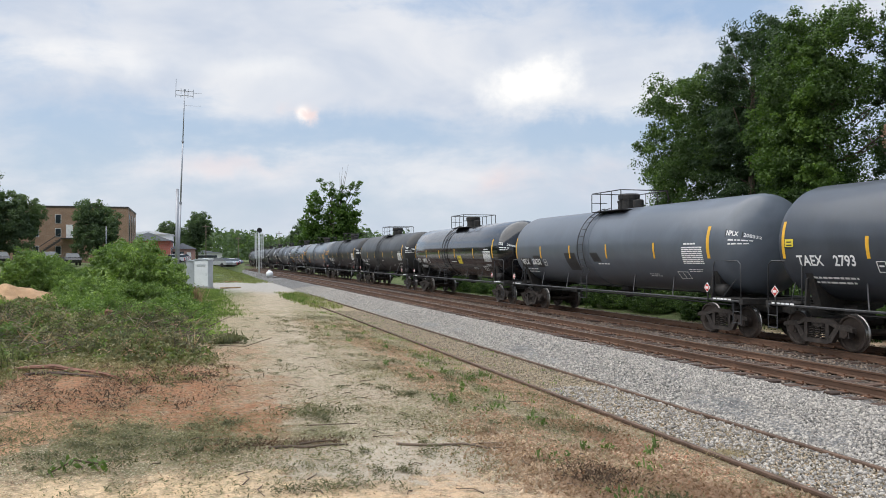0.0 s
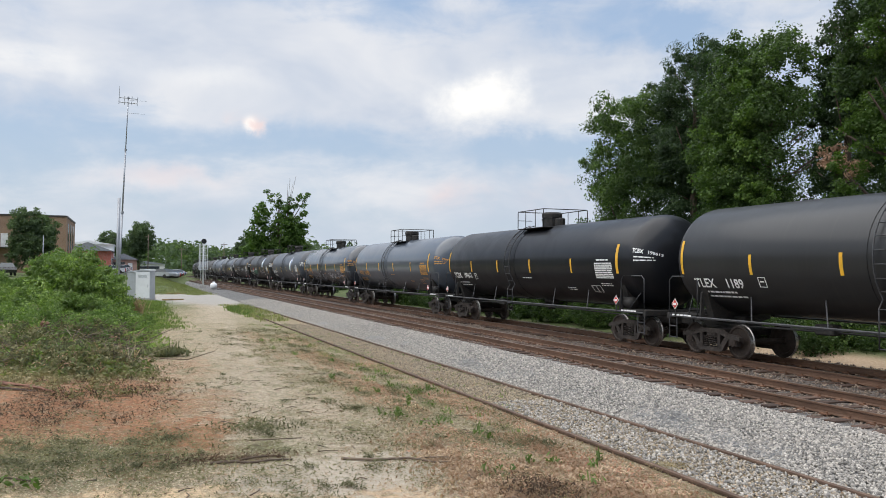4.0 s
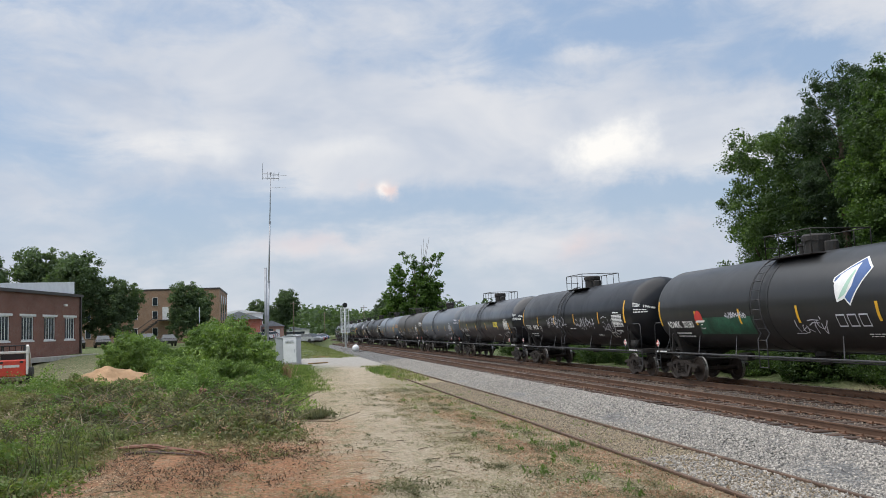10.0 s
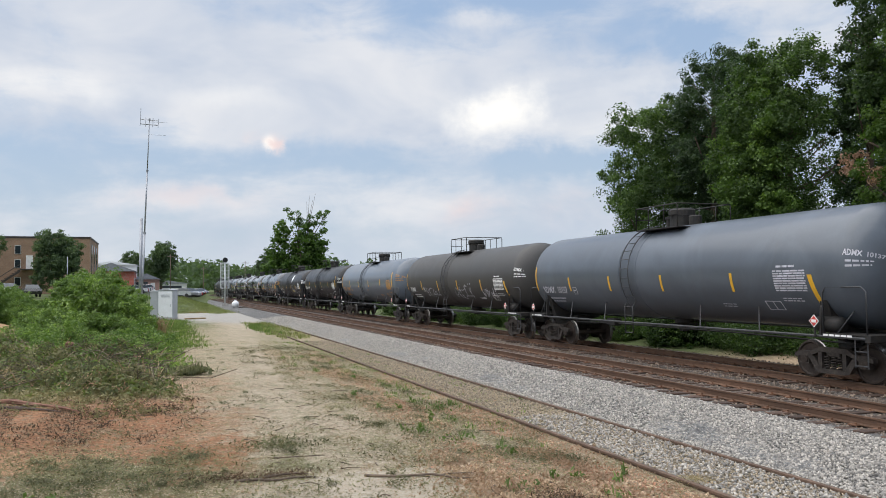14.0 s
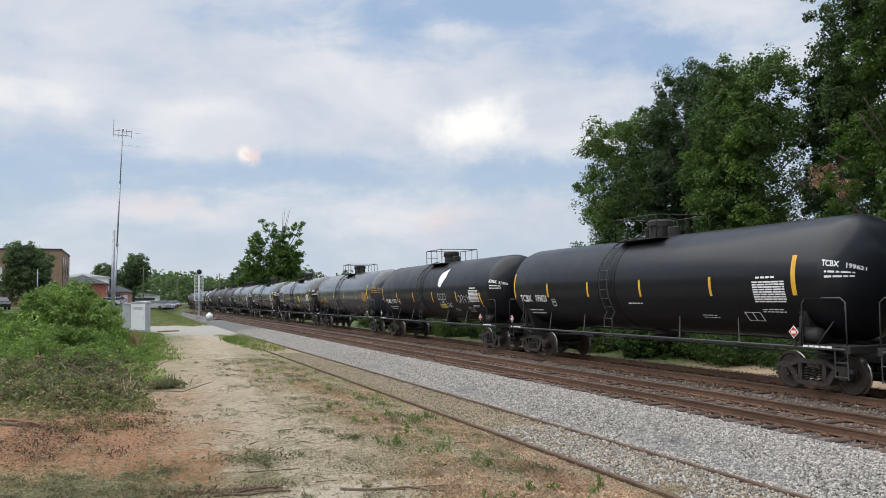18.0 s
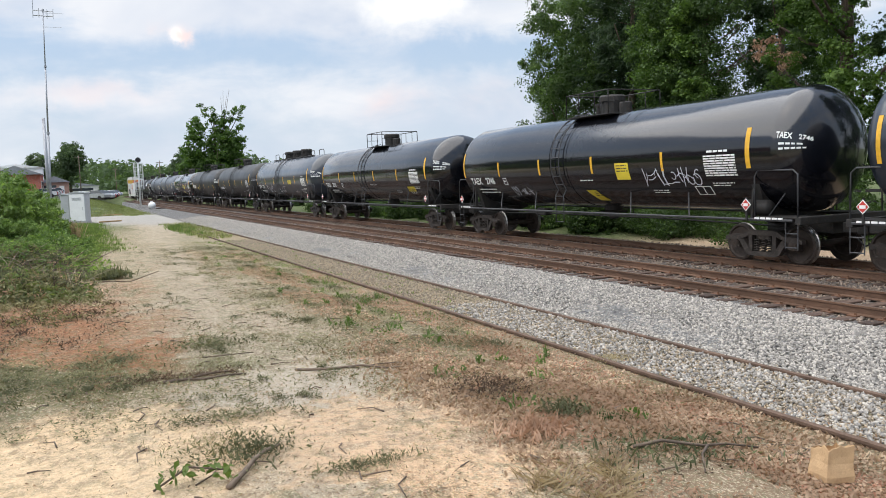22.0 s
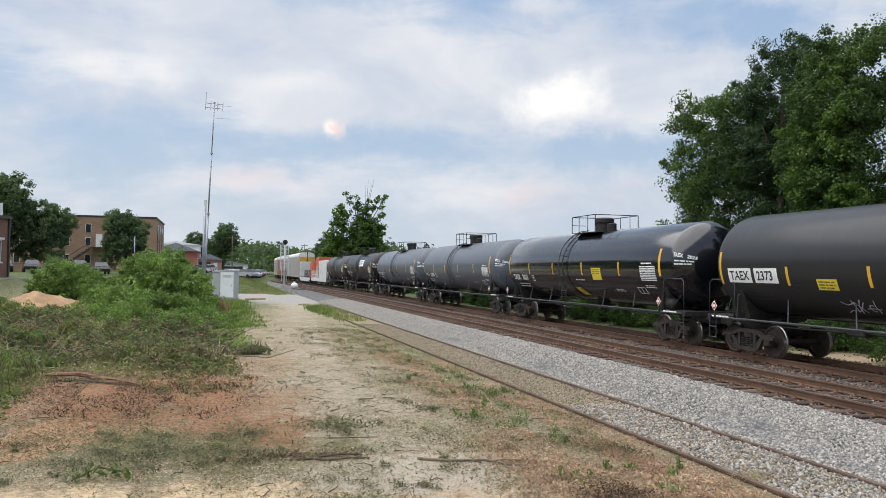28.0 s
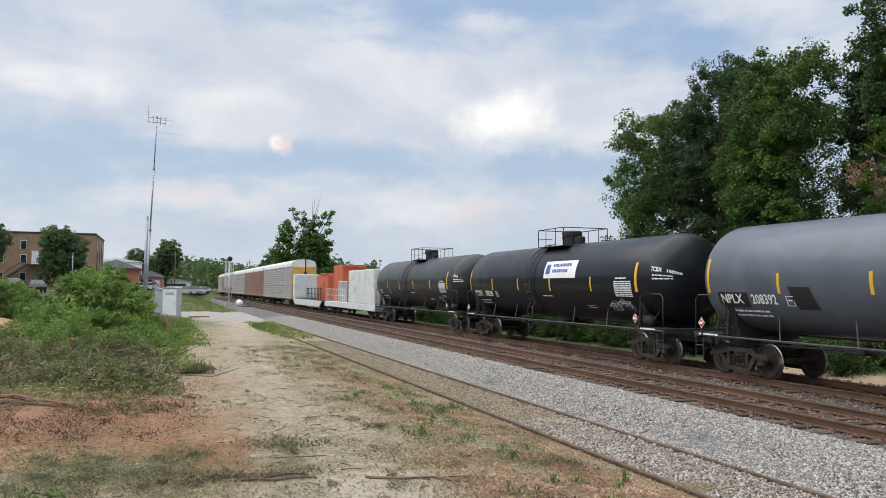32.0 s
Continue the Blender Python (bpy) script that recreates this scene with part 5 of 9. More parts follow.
def tank_car(car, paint, label, mark="", number="", ink=MAT_WHITE, extra=None, cages=1, half=TANK, faded=False):
    """A 30,000-gallon tank car: its origin is on the rail's level at the car's middle."""
    d = shared("tank_meshes", lambda: tank_meshes(0))
    ext = LONGER.get(car, 0.0)
    half += ext
    HALF[0] = half
    root = tagged(new("tank_car"), label, "tank car", "tank cars of the train")
    part("tank", tank_body(paint, half), root, "long round-ended tank")
    band = shared(("band", paint), lambda: band_mesh(paint))
    for me in band:
        part("weld_band", me, root)
    for k in (0, 1):
        out = pose(0, (2 * k - 1) * ext, 0)
        part("end_sill", d["end_sill"][k], root, m=out)
        part("tank_saddle", d["saddle"][k], root, m=out)
        part("side_rail", d["side_rail"][k], root)
        part("side_ladder", d["ladder"][k], root, m=pose(0, 1.02, 0))
        for name in ("end_platform", "end_handrail", "sill_step"):
            for me in d[name][2 * k:2 * k + 2]:
                part(name, me, root, m=out)
    for c in ([0.0] if cages == 1 else [-4.6, -2.3, 0.0, 2.3, 4.6]):
        if cages == 1:
            for me in d["platform"]:
                part("top_platform", me, root, m=pose(0, c, 0))
            part("guard_rail", d["rail"], root, m=pose(0, c, 0))
            part("safety_vent", d["vent"], root)
            mw = part("manway", d["manway"], root, m=pose(0, c, 0))
            for k in range(6):
                part("manway_bolt", d["bolt"], mw, m=pose(0.40 * math.cos(k * 1.0472), 0.40 * math.sin(k * 1.0472), 0))
            part("valve_housing", d["valve"], root, m=pose(0, c, 0))
        else:
            part("hoop_rail", shared("hoop", hoop_mesh), root, m=pose(0, c, 0))
            if c in (-2.3, 0.0, 2.3):
                part("manway", d["manway"], root, m=pose(0, c, 0))
    part("bottom_outlet", d["outlet"], root)
    part("air_reservoir", d["reservoir"], root)
    part("brake_rigging", d["rods"], root)
    coupler(root, -8.45 - ext, -1)
    coupler(root, 8.45 + ext, 1)
    truck(root, -TRUCK_AT - ext, car)
    truck(root, TRUCK_AT + ext, car)
    drop = -0.2 if car in LOW_STRIPES else 0.0
    for u in STRIPES:
        decal("reflective_stripe", u - 0.05, u + 0.05, -0.42 + drop, 0.10 + drop, MAT_YELLOW, root)
    tall = (-1.12, -0.18) if drop else (-0.42, 0.55)
    decal("reflective_stripe", 6.90 + ext, 7.04 + ext, *tall, MAT_YELLOW, root, "tall yellow reflective stripe", -0.16 if drop else 0.0)
    decal("reflective_stripe", -7.74 - ext, -7.60 - ext, -0.42 + drop, 0.55 + drop, MAT_YELLOW, root, "tall yellow reflective stripe")
    # lettering at the left end, data panel and markings at the right end
    if mark:
        du, dv = MARK_SHIFT.get(car, (0.0, 0.05))
        du -= ext
        letters(mark, 0.27, -7.22 + du, -0.76 + dv, ink, root, 0.92, bold=0.022)
        if number:
            letters(number, 0.27, -6.02 + du, -0.76 + dv, ink, root, 0.92 if len(number) < 5 else 0.82, bold=0.022)
        end_ink = MAT_WHITE if ink is MAT_PATCH else ink
        letters(mark, 0.15, 7.86 + ext, 0.26, end_ink, root, 0.85, bold=0.03)
        letters(number or "-", 0.15, 8.46 + ext, 0.26, end_ink, root, 0.80, bold=0.03)
    else:
        bars(-7.1, -0.50, 1.9, 1, 0.24, 0.1, ink, root, car)
    frame_bars("class_mark", root, ink, ((-4.78, -0.48, -4.52, -0.50), (-4.78, -0.74, -4.52, -0.76), (-4.78, -0.48, -4.755, -0.76), (-4.545, -0.48, -4.52, -0.76), (-4.72, -0.58, -4.58, -0.62)))
    bars(-7.1, -0.92, 1.7, 2, 0.06, 0.09, ink, root, car + 1)
    bars(7.95 + ext, 0.15, 0.8, 2, 0.05, 0.07, MAT_WHITE if ink is MAT_PATCH else ink, root, car + 2)
    sh = Shape()
    for k in range(9):
        r = random.Random(car * 10 + k)
        x = 5.62
        while x < 6.66:
            w = min(r.uniform(0.08, 0.3), 6.68 - x)
            z = -0.06 - 0.062 * k
            sh.add([on_tank(x, z, 0.007), on_tank(x + w, z, 0.007), on_tank(x + w, z - 0.038, 0.007), on_tank(x, z - 0.038, 0.007)], [(0, 1, 2, 3)])
            x += w + 0.022
    me = mesh_of("data_panel", sh.v, sh.f)
    me.materials.append(ink)
    tagged(part("data_panel", me, root, "panel of small white print"), kind="stuff")
    bars(5.75, 0.06, 0.75, 1, 0.05, 0.05, ink, root, car + 3)
    bars(3.35, -1.0, 0.7, 2, 0.03, 0.05, ink, root, car + 4)
    if not drop:
        bars(0.1, -0.62, 0.9, 1, 0.035, 0.05, ink, root, car + 5)
    bars(5.75, -0.78, 0.75, 2, 0.03, 0.04, ink, root, car + 6)
    frame_bars("test_panel", root, ink, ((5.05, -0.88, 5.62, -0.90), (5.05, -1.16, 5.62, -1.18), (5.05, -0.88, 5.08, -1.18), (5.59, -0.88, 5.62, -1.18), (5.32, -0.88, 5.35, -1.18)))
    for u in (7.1 + ext, -8.2 - ext):
        part("platform_print", d["print"], root, "white stencilled strip on the end platform", pose(0, -u, 0))
    placard(root, 6.9 + ext)
    placard(root, -8.0 - ext)
    if extra:
        extra(root)
    return root


def frame_bars(name, root, ink, rows):
    """A thin painted frame made of strips (u0, v0, u1, v1)."""
    sh = Shape()
    for a, b, c, e in rows:
        sh.add([on_tank(a, b, 0.007), on_tank(c, b, 0.007), on_tank(c, e, 0.007), on_tank(a, e, 0.007)], [(0, 1, 2, 3)])
    me = mesh_of(name, sh.v, sh.f)
    me.materials.append(ink)
    return part(name, me, root)


def placard(root, u):
    """A diamond hazard placard on a holder above the side rail."""
    def make(kind):
        sh = Shape()
        r = 0.15 if kind == "white" else 0.125
        x = -1.475 if kind == "white" else -1.479
        sh.slab([(-r, 1.42), (0, 1.42 - r), (r, 1.42), (0, 1.42 + r)], x, x + 0.012, "x")
        return sh.mesh("placard", MAT_WHITE if kind == "white" else MAT_RED)
    ob = part("placard", shared(("placard", "white"), lambda: make("white")), root, "white diamond hazard placard with a red centre", pose(0, -u, 0))
    part("placard_face", shared(("placard", "red"), lambda: make("red")), ob)
    sh = shared("placard_bar", lambda: Shape().box(-1.474, -0.07, 1.385, -1.484, 0.07, 1.455).mesh("placard_bar", MAT_WHITE))
    part("placard_bar", sh, ob)
    part("placard_post", shared("placard_post", lambda: Shape().box(-1.46, -0.03, 1.05, -1.44, 0.03, 1.6).mesh("placard_post", MAT_FRAME)), ob)


def band_mesh(paint):
    out = []
    for y, w in ((0.55, 0.05), (1.5, 0.03)):
        me = Shape().add(*ring(RAD, y, w, 0.012)).mesh("weld_band", LIVERY[paint])
        out.append(soft_edges(me, 40))
    return out


def hoop_mesh():
    top = MID + RAD
    sh = Shape()
    for s in (-0.45, 0.45):
        sh.tube([(s, -0.55, top - 0.06), (s, -0.55, top + 0.34), (s, -0.45, top + 0.42), (s, 0.45, top + 0.42), (s, 0.55, top + 0.34), (s, 0.55, top - 0.06)], 0.022, 6)
    sh.box(-0.5, -1.15, top - 0.05, -0.42, 1.15, top + 0.02)
    return sh.mesh("hoop_rail", MAT_FRAME, True)


def curved_patch(name, pts, material, root, out, label="", rows=14):
    """A painted convex outline that follows the tank's curve, strip by strip."""
    lo, hi = min(p[1] for p in pts), max(p[1] for p in pts)
    vs, fs = [], []
    for k in range(rows + 1):
        b = lo + (hi - lo) * (0.001 + 0.998 * k / rows)
        xs = []
        for (a0, b0), (a1, b1) in zip(pts, pts[1:] + pts[:1]):
            if (b0 - b) * (b1 - b) <= 0 and b0 != b1:
                xs.append(a0 + (a1 - a0) * (b - b0) / (b1 - b0))
        vs += [on_tank(min(xs), b, out), on_tank(max(xs), b, out)]
    for k in range(rows):
        fs.append((2 * k, 2 * k + 1, 2 * k + 3, 2 * k + 2))
    me = mesh_of(name, vs, fs)
    me.materials.append(material)
    return part(name, me, root, label)


def diamond_logo(root, u, v, size, bare=False):
    """A leaf in a tilted diamond, with a bar for the word below."""
    def fan(name, pts, material, out):
        curved_patch(name, [(u + a * size, v + b * size) for a, b in pts], material, root, out)
    if bare:
        fan("bare_patch", [(-0.5, 0.0), (-0.42, 0.30), (0.32, 0.62), (0.42, 0.1), (-0.1, -0.42), (-0.45, -0.36)], MAT_WHITE, 0.008)
    else:
        fan("logo_border", [(-0.62, 0.10), (0.30, 0.66), (0.66, 0.30), (0.02, -0.56)], MAT_WHITE, 0.008)
        fan("logo_diamond", [(-0.56, 0.09), (0.28, 0.60), (0.60, 0.28), (0.02, -0.50)], MAT_BLUE, 0.012)
        fan("logo_leaf", [(-0.52, -0.02), (-0.30, 0.22), (0.22, 0.48), (0.10, -0.10), (-0.16, -0.40), (-0.40, -0.46)], MAT_WHITE, 0.016)
        fan("logo_vein", [(-0.36, -0.40), (0.10, 0.30), (0.16, 0.28), (-0.10, -0.28)], MAT_MINT, 0.020)
    ink = MAT_SCRAWL
    for k in range(3):
        a, b, t = -0.56 + 0.38 * k, -0.27 + 0.38 * k, 0.022
        for name, x0, x1, z0, z1 in (("logo_word_edge", a, a + t, -1.06, -0.74), ("logo_word_edge", b - t, b, -1.06, -0.74), ("logo_word_edge", a + t, b - t, -0.775, -0.74), ("logo_word_edge", a + t, b - t, -1.06, -1.025)):
            fan(name, [(x0, z0), (x1, z0), (x1, z1), (x0, z1)], ink, 0.008)


def plate_behind(root):
    decal("number_plate_patch", -7.32, -6.14, -0.84, -0.40, MAT_PATCH, root, "black patch behind the letters", 0, 0.003)
    decal("number_plate_patch", 7.80, 8.44, 0.20, 0.44, MAT_PATCH, root, "", 0, 0.003)


def black_patches(root):
    plate_behind(root)
    for u, v, w, h in ((-5.6, -0.85, 0.75, 0.55), (-2.4, -0.95, 0.95, 0.75), (-0.2, -0.55, 0.6, 0.35)):
        decal("painted_patch", u, u + w, v, v + h, MAT_PATCH, root, "black painted-over patch", -0.25)


def yellow_cards(*cards):
    def put(root):
        for u, v, w, h, skew in cards:
            decal("yellow_card", u, u + w, v, v + h, MAT_LABEL, root, "bright yellow label", skew, 0.008)
            bars(u + 0.06, v + h - 0.06, w - 0.1, 3, 0.03, 0.05, MAT_PATCH, root, 5, "card_print", 0.011)
    return put


def both(*fs):
    def put(root):
        for f in fs:
            f(root)
    return put


def tags(*rows):
    def put(root):
        for u, v, w, h, s in rows:
            scrawl(u, v, w, h, MAT_SCRAWL, root, s)
    return put


def white_plate(root):
    decal("white_plate", -7.5, -6.45, -0.57, -0.14, MAT_WHITE, root, "white painted plate behind the letters", 0, 0.004)
    decal("white_plate", -6.32, -5.35, -0.57, -0.14, MAT_WHITE, root, "white painted plate behind the number", 0, 0.004)


def white_sign(root):
    decal("sign_board", 0.35, 2.95, 0.08, 0.78, MAT_WHITE, root, "white sign panel with blue print", 0, 0.012)
    bars(1.05, 0.66, 1.7, 2, 0.13, 0.10, MAT_BLUE, root, 9, "sign_print", 0.016)
    decal("sign_mark", 0.5, 0.85, 0.24, 0.64, MAT_BLUE, root, "", 0, 0.016)


def flower(root):
    """A red cap and a green cloud of spray paint over the flank."""
    decal("green_paint", -5.0, -1.6, -1.0, -0.35, MAT_SPRAY_GREEN, root, "faded green sprayed patch", 0.3, 0.005)
    curved_patch("painted_cap", [(-4.75 + 0.28 * math.cos(k * 0.5236), -0.42 + (0.34 if k < 7 else 0.1) * math.sin(k * 0.5236)) for k in range(12)], MAT_RED, root, 0.009, "red painted cap")
    decal("cap_brim", -5.05, -4.45, -0.52, -0.44, MAT_WHITE, root, "", 0.1, 0.011, 2)


TRAIN = [
    # car -2 never comes into view; added only to cast shadow
    (-2, "coal", "unseen charcoal tank car added for its shadow", "", "", MAT_WHITE, None, 1),
    (-1, "storm", "dark grey tank car with a yellow card", "TAEX", "2793", MAT_WHITE, yellow_cards((-7.58, -0.12, 0.3, 0.2, 0)), 1),
    (0, "grey", "grey tank car with black painted-over patches", "NPLX", "208332", MAT_WHITE, black_patches, 1),
    (1, "gloss", "glossy black tank car with a yellow card", "TILX", "290383", MAT_WHITE, yellow_cards((1.3, -0.75, 0.7, 0.48, 0)), 1),
    (2, "coal", "dull charcoal tank car", "TLEX", "1189", MAT_WHITE, None, 1),
    (3, "black", "black tank car with yellow stripes", "TCBX", "199613", MAT_WHITE, None, 1),
    (4, "mist", "pale grey tank car with orange lettering", "UTLX", "210929", MAT_ORANGE, None, 1),
    (5, "slate", "slate tank car sprayed with graffiti", "NATX", "310317", MAT_ORANGE, tags((-1.85, -0.75, 1.3, 0.95, 3), (1.2, -0.85, 2.5, 0.55, 8), (4.2, -0.75, 1.6, 0.7, 5)), 1),
    (6, "storm", "dark slate tank car with a leaf emblem", "ADMX", "30568", MAT_WHITE, lambda r: diamond_logo(r, 3.3, 0.15, 1.15), 1),
    (7, "coal", "dark tank car with a leaf emblem and a red painted flower", "ADMX", "30180", MAT_WHITE, both(lambda r: diamond_logo(r, 3.1, 0.45, 1.15), flower, tags((0.4, -0.75, 1.6, 0.6, 4), (-3.0, -0.3, 1.2, 0.2, 6))), 1),
    (8, "black", "black tank car with long graffiti", "TCBX", "194168", MAT_WHITE, tags((-3.4, -0.3, 3.0, 0.6, 2), (1.0, -0.4, 2.4, 0.6, 6), (4.4, -0.5, 1.6, 1.0, 11)), 1),
    (9, "ink", "satin blue-black tank car with a yellow card", "TILX", "319130", MAT_WHITE, yellow_cards((3.1, -0.42, 1.0, 0.34, 0)), 1),
    (10, "grey", "grey tank car with faint lettering", "ADMX", "10137", MAT_SCRAWL, None, 1),
    (11, "brown", "brownish grey tank car with graffiti", "ADMX", "", MAT_WHITE, tags((-4.4, -0.8, 2.2, 0.6, 12), (0.2, -0.7, 2.6, 0.8, 14), (4.0, -0.8, 1.8, 0.5, 16)), 1),
    (12, "light", "light blue-grey tank car with orange lettering", "UTLX", "211144", MAT_ORANGE, None, 1),
    (13, "black", "black tank car with yellow stripes", "TCBX", "199621", MAT_WHITE, None, 1),
    (14, "black", "black tank car with a bare white patch and graffiti", "ADMX", "31352", MAT_WHITE, both(lambda r: diamond_logo(r, 2.2, 0.55, 1.0, True), tags((4.3, -0.5, 1.6, 0.5, 7), (1.6, -0.75, 1.6, 0.4, 9)), yellow_cards((1.7, -0.95, 0.7, 0.22, 0.1))), 1),
    (15, "slate", "slate tank car with orange lettering", "NATX", "310140", MAT_ORANGE, None, 1),
    (16, "gloss", "glossy black tank car with yellow cards and graffiti", "TAEX", "2746", MAT_WHITE, both(yellow_cards((2.0, -0.64, 0.62, 0.5, 0), (0.45, -1.5, 0.5, 0.5, -0.3)), tags((3.1, -0.62, 2.3, 0.5, 21), (-4.4, -1.05, 1.3, 0.42, 22))), 1),
    (17, "gloss", "glossy black tank car with a yellow card", "TAEX", "2300", MAT_WHITE, yellow_cards((4.9, -1.05, 0.85, 0.28, 0.05)), 1),
    (18, "slate", "slate tank car with hooped top hatches and a yellow label", "TAEX", "3176", MAT_WHITE, both(yellow_cards((2.1, -0.45, 0.9, 0.28, 0)), tags((-4.3, -0.85, 1.3, 0.6, 31), (-1.2, -0.95, 1.8, 0.4, 32))), 5),
    (19, "coal", "dull charcoal tank car", "", "", MAT_SCRAWL, None, 1),
    (20, "coal", "charcoal tank car with white-plated lettering and graffiti", "TAEX", "2373", MAT_PATCH, both(white_plate, yellow_cards((-3.9, -0.72, 0.7, 0.3, 0)), tags((-3.4, -1.2, 1.1, 0.6, 41), (-1.8, -0.85, 1.2, 0.7, 42))), 1),
    (21, "gloss", "glossy black tank car with yellow cards", "TAEX", "2023", MAT_WHITE, yellow_cards((1.75, -0.62, 0.8, 0.5, 0), (0.0, -1.5, 0.5, 0.5, -0.3)), 1),
    (22, "grey", "grey tank car with white lettering", "NPLX", "208308", MAT_WHITE, plate_behind, 1),
    (23, "grey", "grey tank car with black painted-over patches", "NPLX", "208392", MAT_WHITE, lambda r: [plate_behind(r)] + [decal("painted_patch", u, u + 0.7, -0.85, -0.25, MAT_PATCH, r, "black painted-over patch", -0.2) for u in (-4.45, 0.4)], 1),
    (24, "black", "black tank car with a white sign and graffiti", "TCBX", "198208", MAT_WHITE, both(white_sign, tags((4.9, -0.95, 1.5, 0.35, 51))), 1),
    (25, "coal", "dull black tank car", "UTLX", "", MAT_WHITE, None, 1),
]
# middle of each car along the rails at the start, by the gaps between the cars
GAPS = [18.0, 36.09, 54.07, 72.04, 90.02, 108.0, 125.98, 143.96, 161.94, 179.9, 197.86, 215.67, 233.31, 251.36, 269.18, 287.29, 305.45, 323.78, 342.61, 361.28, 379.94, 398.61, 416.85, 434.94, 453.26, 471.52, 489.61]


SLACK = {-2: 0.5, -1: 0.5, 0: 0.2, 2: 0.3, 3: 0.25, 12: 0.3, 13: -0.1, 16: -0.15, 17: 0.45, 18: 0.8, 19: 0.6, 20: 0.9, 21: 0.75, 22: 0.45}


def start_of(car):
    if car < 0:
        return GAPS[0] + (car + 0.5) * CAR + SLACK.get(car, 0.0)
    return (GAPS[car] + GAPS[car + 1]) / 2 + SLACK.get(car, 0.0)


RUN_IN = (0, 0, 6, 0, 7, 0.45, 8, 0, 11, 0, 12, 0.45, 13, 0, 14, 0.1, 15, 0, 16, 0, 17, -0.3, 18, -0.3, 19, -0.1, 20, -0.45, 21, 0, 22, -0.3, 23, 0, 27, 0, 28, 0.35, 29, 0, 30, 0, 31, 0.65, 32, 0)


def travel(t):
    """Metres the train has gone after t seconds; the slack between the cars runs in and out a little."""
    return 12.987 * t + 0.0148 * t * t + 0.0000667 * t ** 3 + float(np.interp(t, RUN_IN[::2], RUN_IN[1::2]))


CARS = []                      # (thing, y at the start)
for car, paint, label, mark, number, ink, extra, cages in TRAIN:
    CARS.append((tank_car(car, paint, label, mark, number, ink, extra, cages), start_of(car)))


# spacer cars and car carriers that follow the tank cars
MAT_CARRIER = {k: plain(k + "_carrier_panel", c, 0.55, 0.2, 0.12, 1.2, 0.15, (0.24, 0.13, 0.08), d) for k, c, d in (("silver", (0.46, 0.45, 0.42), 0.5), ("rust", (0.34, 0.19, 0.14), 0.5), ("pink", (0.42, 0.33, 0.29), 0.6))}
MAT_ROOF = plain("pale_carrier_roof", (0.66, 0.66, 0.63), 0.55, 0, 0.1, 1, 0.1, (0.3, 0.24, 0.2), 0.3)
MAT_GOLD = plain("yellow_carrier_end", (0.62, 0.36, 0.06), 0.55, 0, 0.12, 2, 0.1, (0.25, 0.14, 0.08), 0.4)
MAT_WHITE_CAR = plain("white_work_car", (0.66, 0.67, 0.65), 0.55, 0, 0.1, 1.5, 0.1, (0.33, 0.26, 0.2), 0.4)
MAT_TRAFFIC_RED = plain("orange_red_equipment", (0.55, 0.12, 0.05), 0.5, 0, 0.15, 2, 0.1, (0.2, 0.08, 0.05), 0.3)


def car_carrier(kind, gold, n):
    """A tall enclosed car carrier: ribbed side panels under a rounded roof."""
    half, w, hi = 13.3, 1.42, 5.65
    root = tagged(new("car_carrier"), {"silver": "tall silver car carrier with a pale rounded roof", "rust": "tall rust-red car carrier with a pale roof", "pink": "tall faded pinkish car carrier with a pale roof"}[kind] + (" and yellow ends" if gold else ""), "railway wagon", "car carriers of the train")

    def side(s):
        sh = Shape()
        for k in range(8):
            y0 = -half + 2 * half * k / 8
            for j in range(11):
                z = 1.35 + 3.35 * j / 11
                sh.box(s * w - 0.02, y0 + 0.06, z, s * w + 0.02, y0 + 2 * half / 8 - 0.06, z + 0.25)
        return sh.mesh("ribbed_side", MAT_CARRIER[kind])

    def posts(s):
        sh = Shape()
        for k in range(9):
            y0 = -half + 2 * half * k / 8
            sh.box(s * w - 0.05, y0 - 0.06, 1.0, s * w + 0.05, y0 + 0.06, 4.9)
        sh.box(s * w - 0.04, -half, 0.95, s * w + 0.04, half, 1.32)
        return sh.mesh("side_frame", MAT_CARRIER["rust" if kind == "rust" else kind])

    for s in (-1, 1):
        part("ribbed_side", shared(("cside", kind, s), lambda: side(s)), root)
        part("post_frame", shared(("cpost", kind, s), lambda: posts(s)), root)

    def roof():
        arc = [(-w - 0.02, 4.75), (-w - 0.02, 5.15), (-1.2, 5.45), (-0.7, 5.6), (0.0, 5.65), (0.7, 5.6), (1.2, 5.45), (w + 0.02, 5.15), (w + 0.02, 4.75)]
        return soft_edges(Shape().slab(arc, -half, half).mesh("roof", MAT_ROOF), 50)

    part("roof", shared("croof", roof), root, "pale rounded roof")

    def end(q):
        y = q * half
        sh = Shape().box(-w + 0.05, y - 0.06, 1.0, -0.02, y + 0.06, 4.75).box(0.02, y - 0.06, 1.0, w - 0.05, y + 0.06, 4.75)
        for x in (-0.9, -0.3, 0.3, 0.9):
            sh.box(x - 0.04, y + q * 0.06 - 0.03, 1.0, x + 0.04, y + q * 0.06 + 0.03, 4.7)
        return sh.mesh("end_door", MAT_GOLD if gold else MAT_CARRIER[kind])

    for q in (-1, 1):
        part("end_door", shared(("cend", kind, gold, q), lambda: end(q)), root)
    part("underframe", shared("cframe", lambda: Shape().box(-1.2, -half, 0.75, 1.2, half, 1.0).box(-0.3, -half - 0.6, 0.7, 0.3, half + 0.6, 0.95).mesh("underframe", MAT_FRAME)), root)
    truck(root, -9.8, 100)
    truck(root, 9.8, 100)
    return root


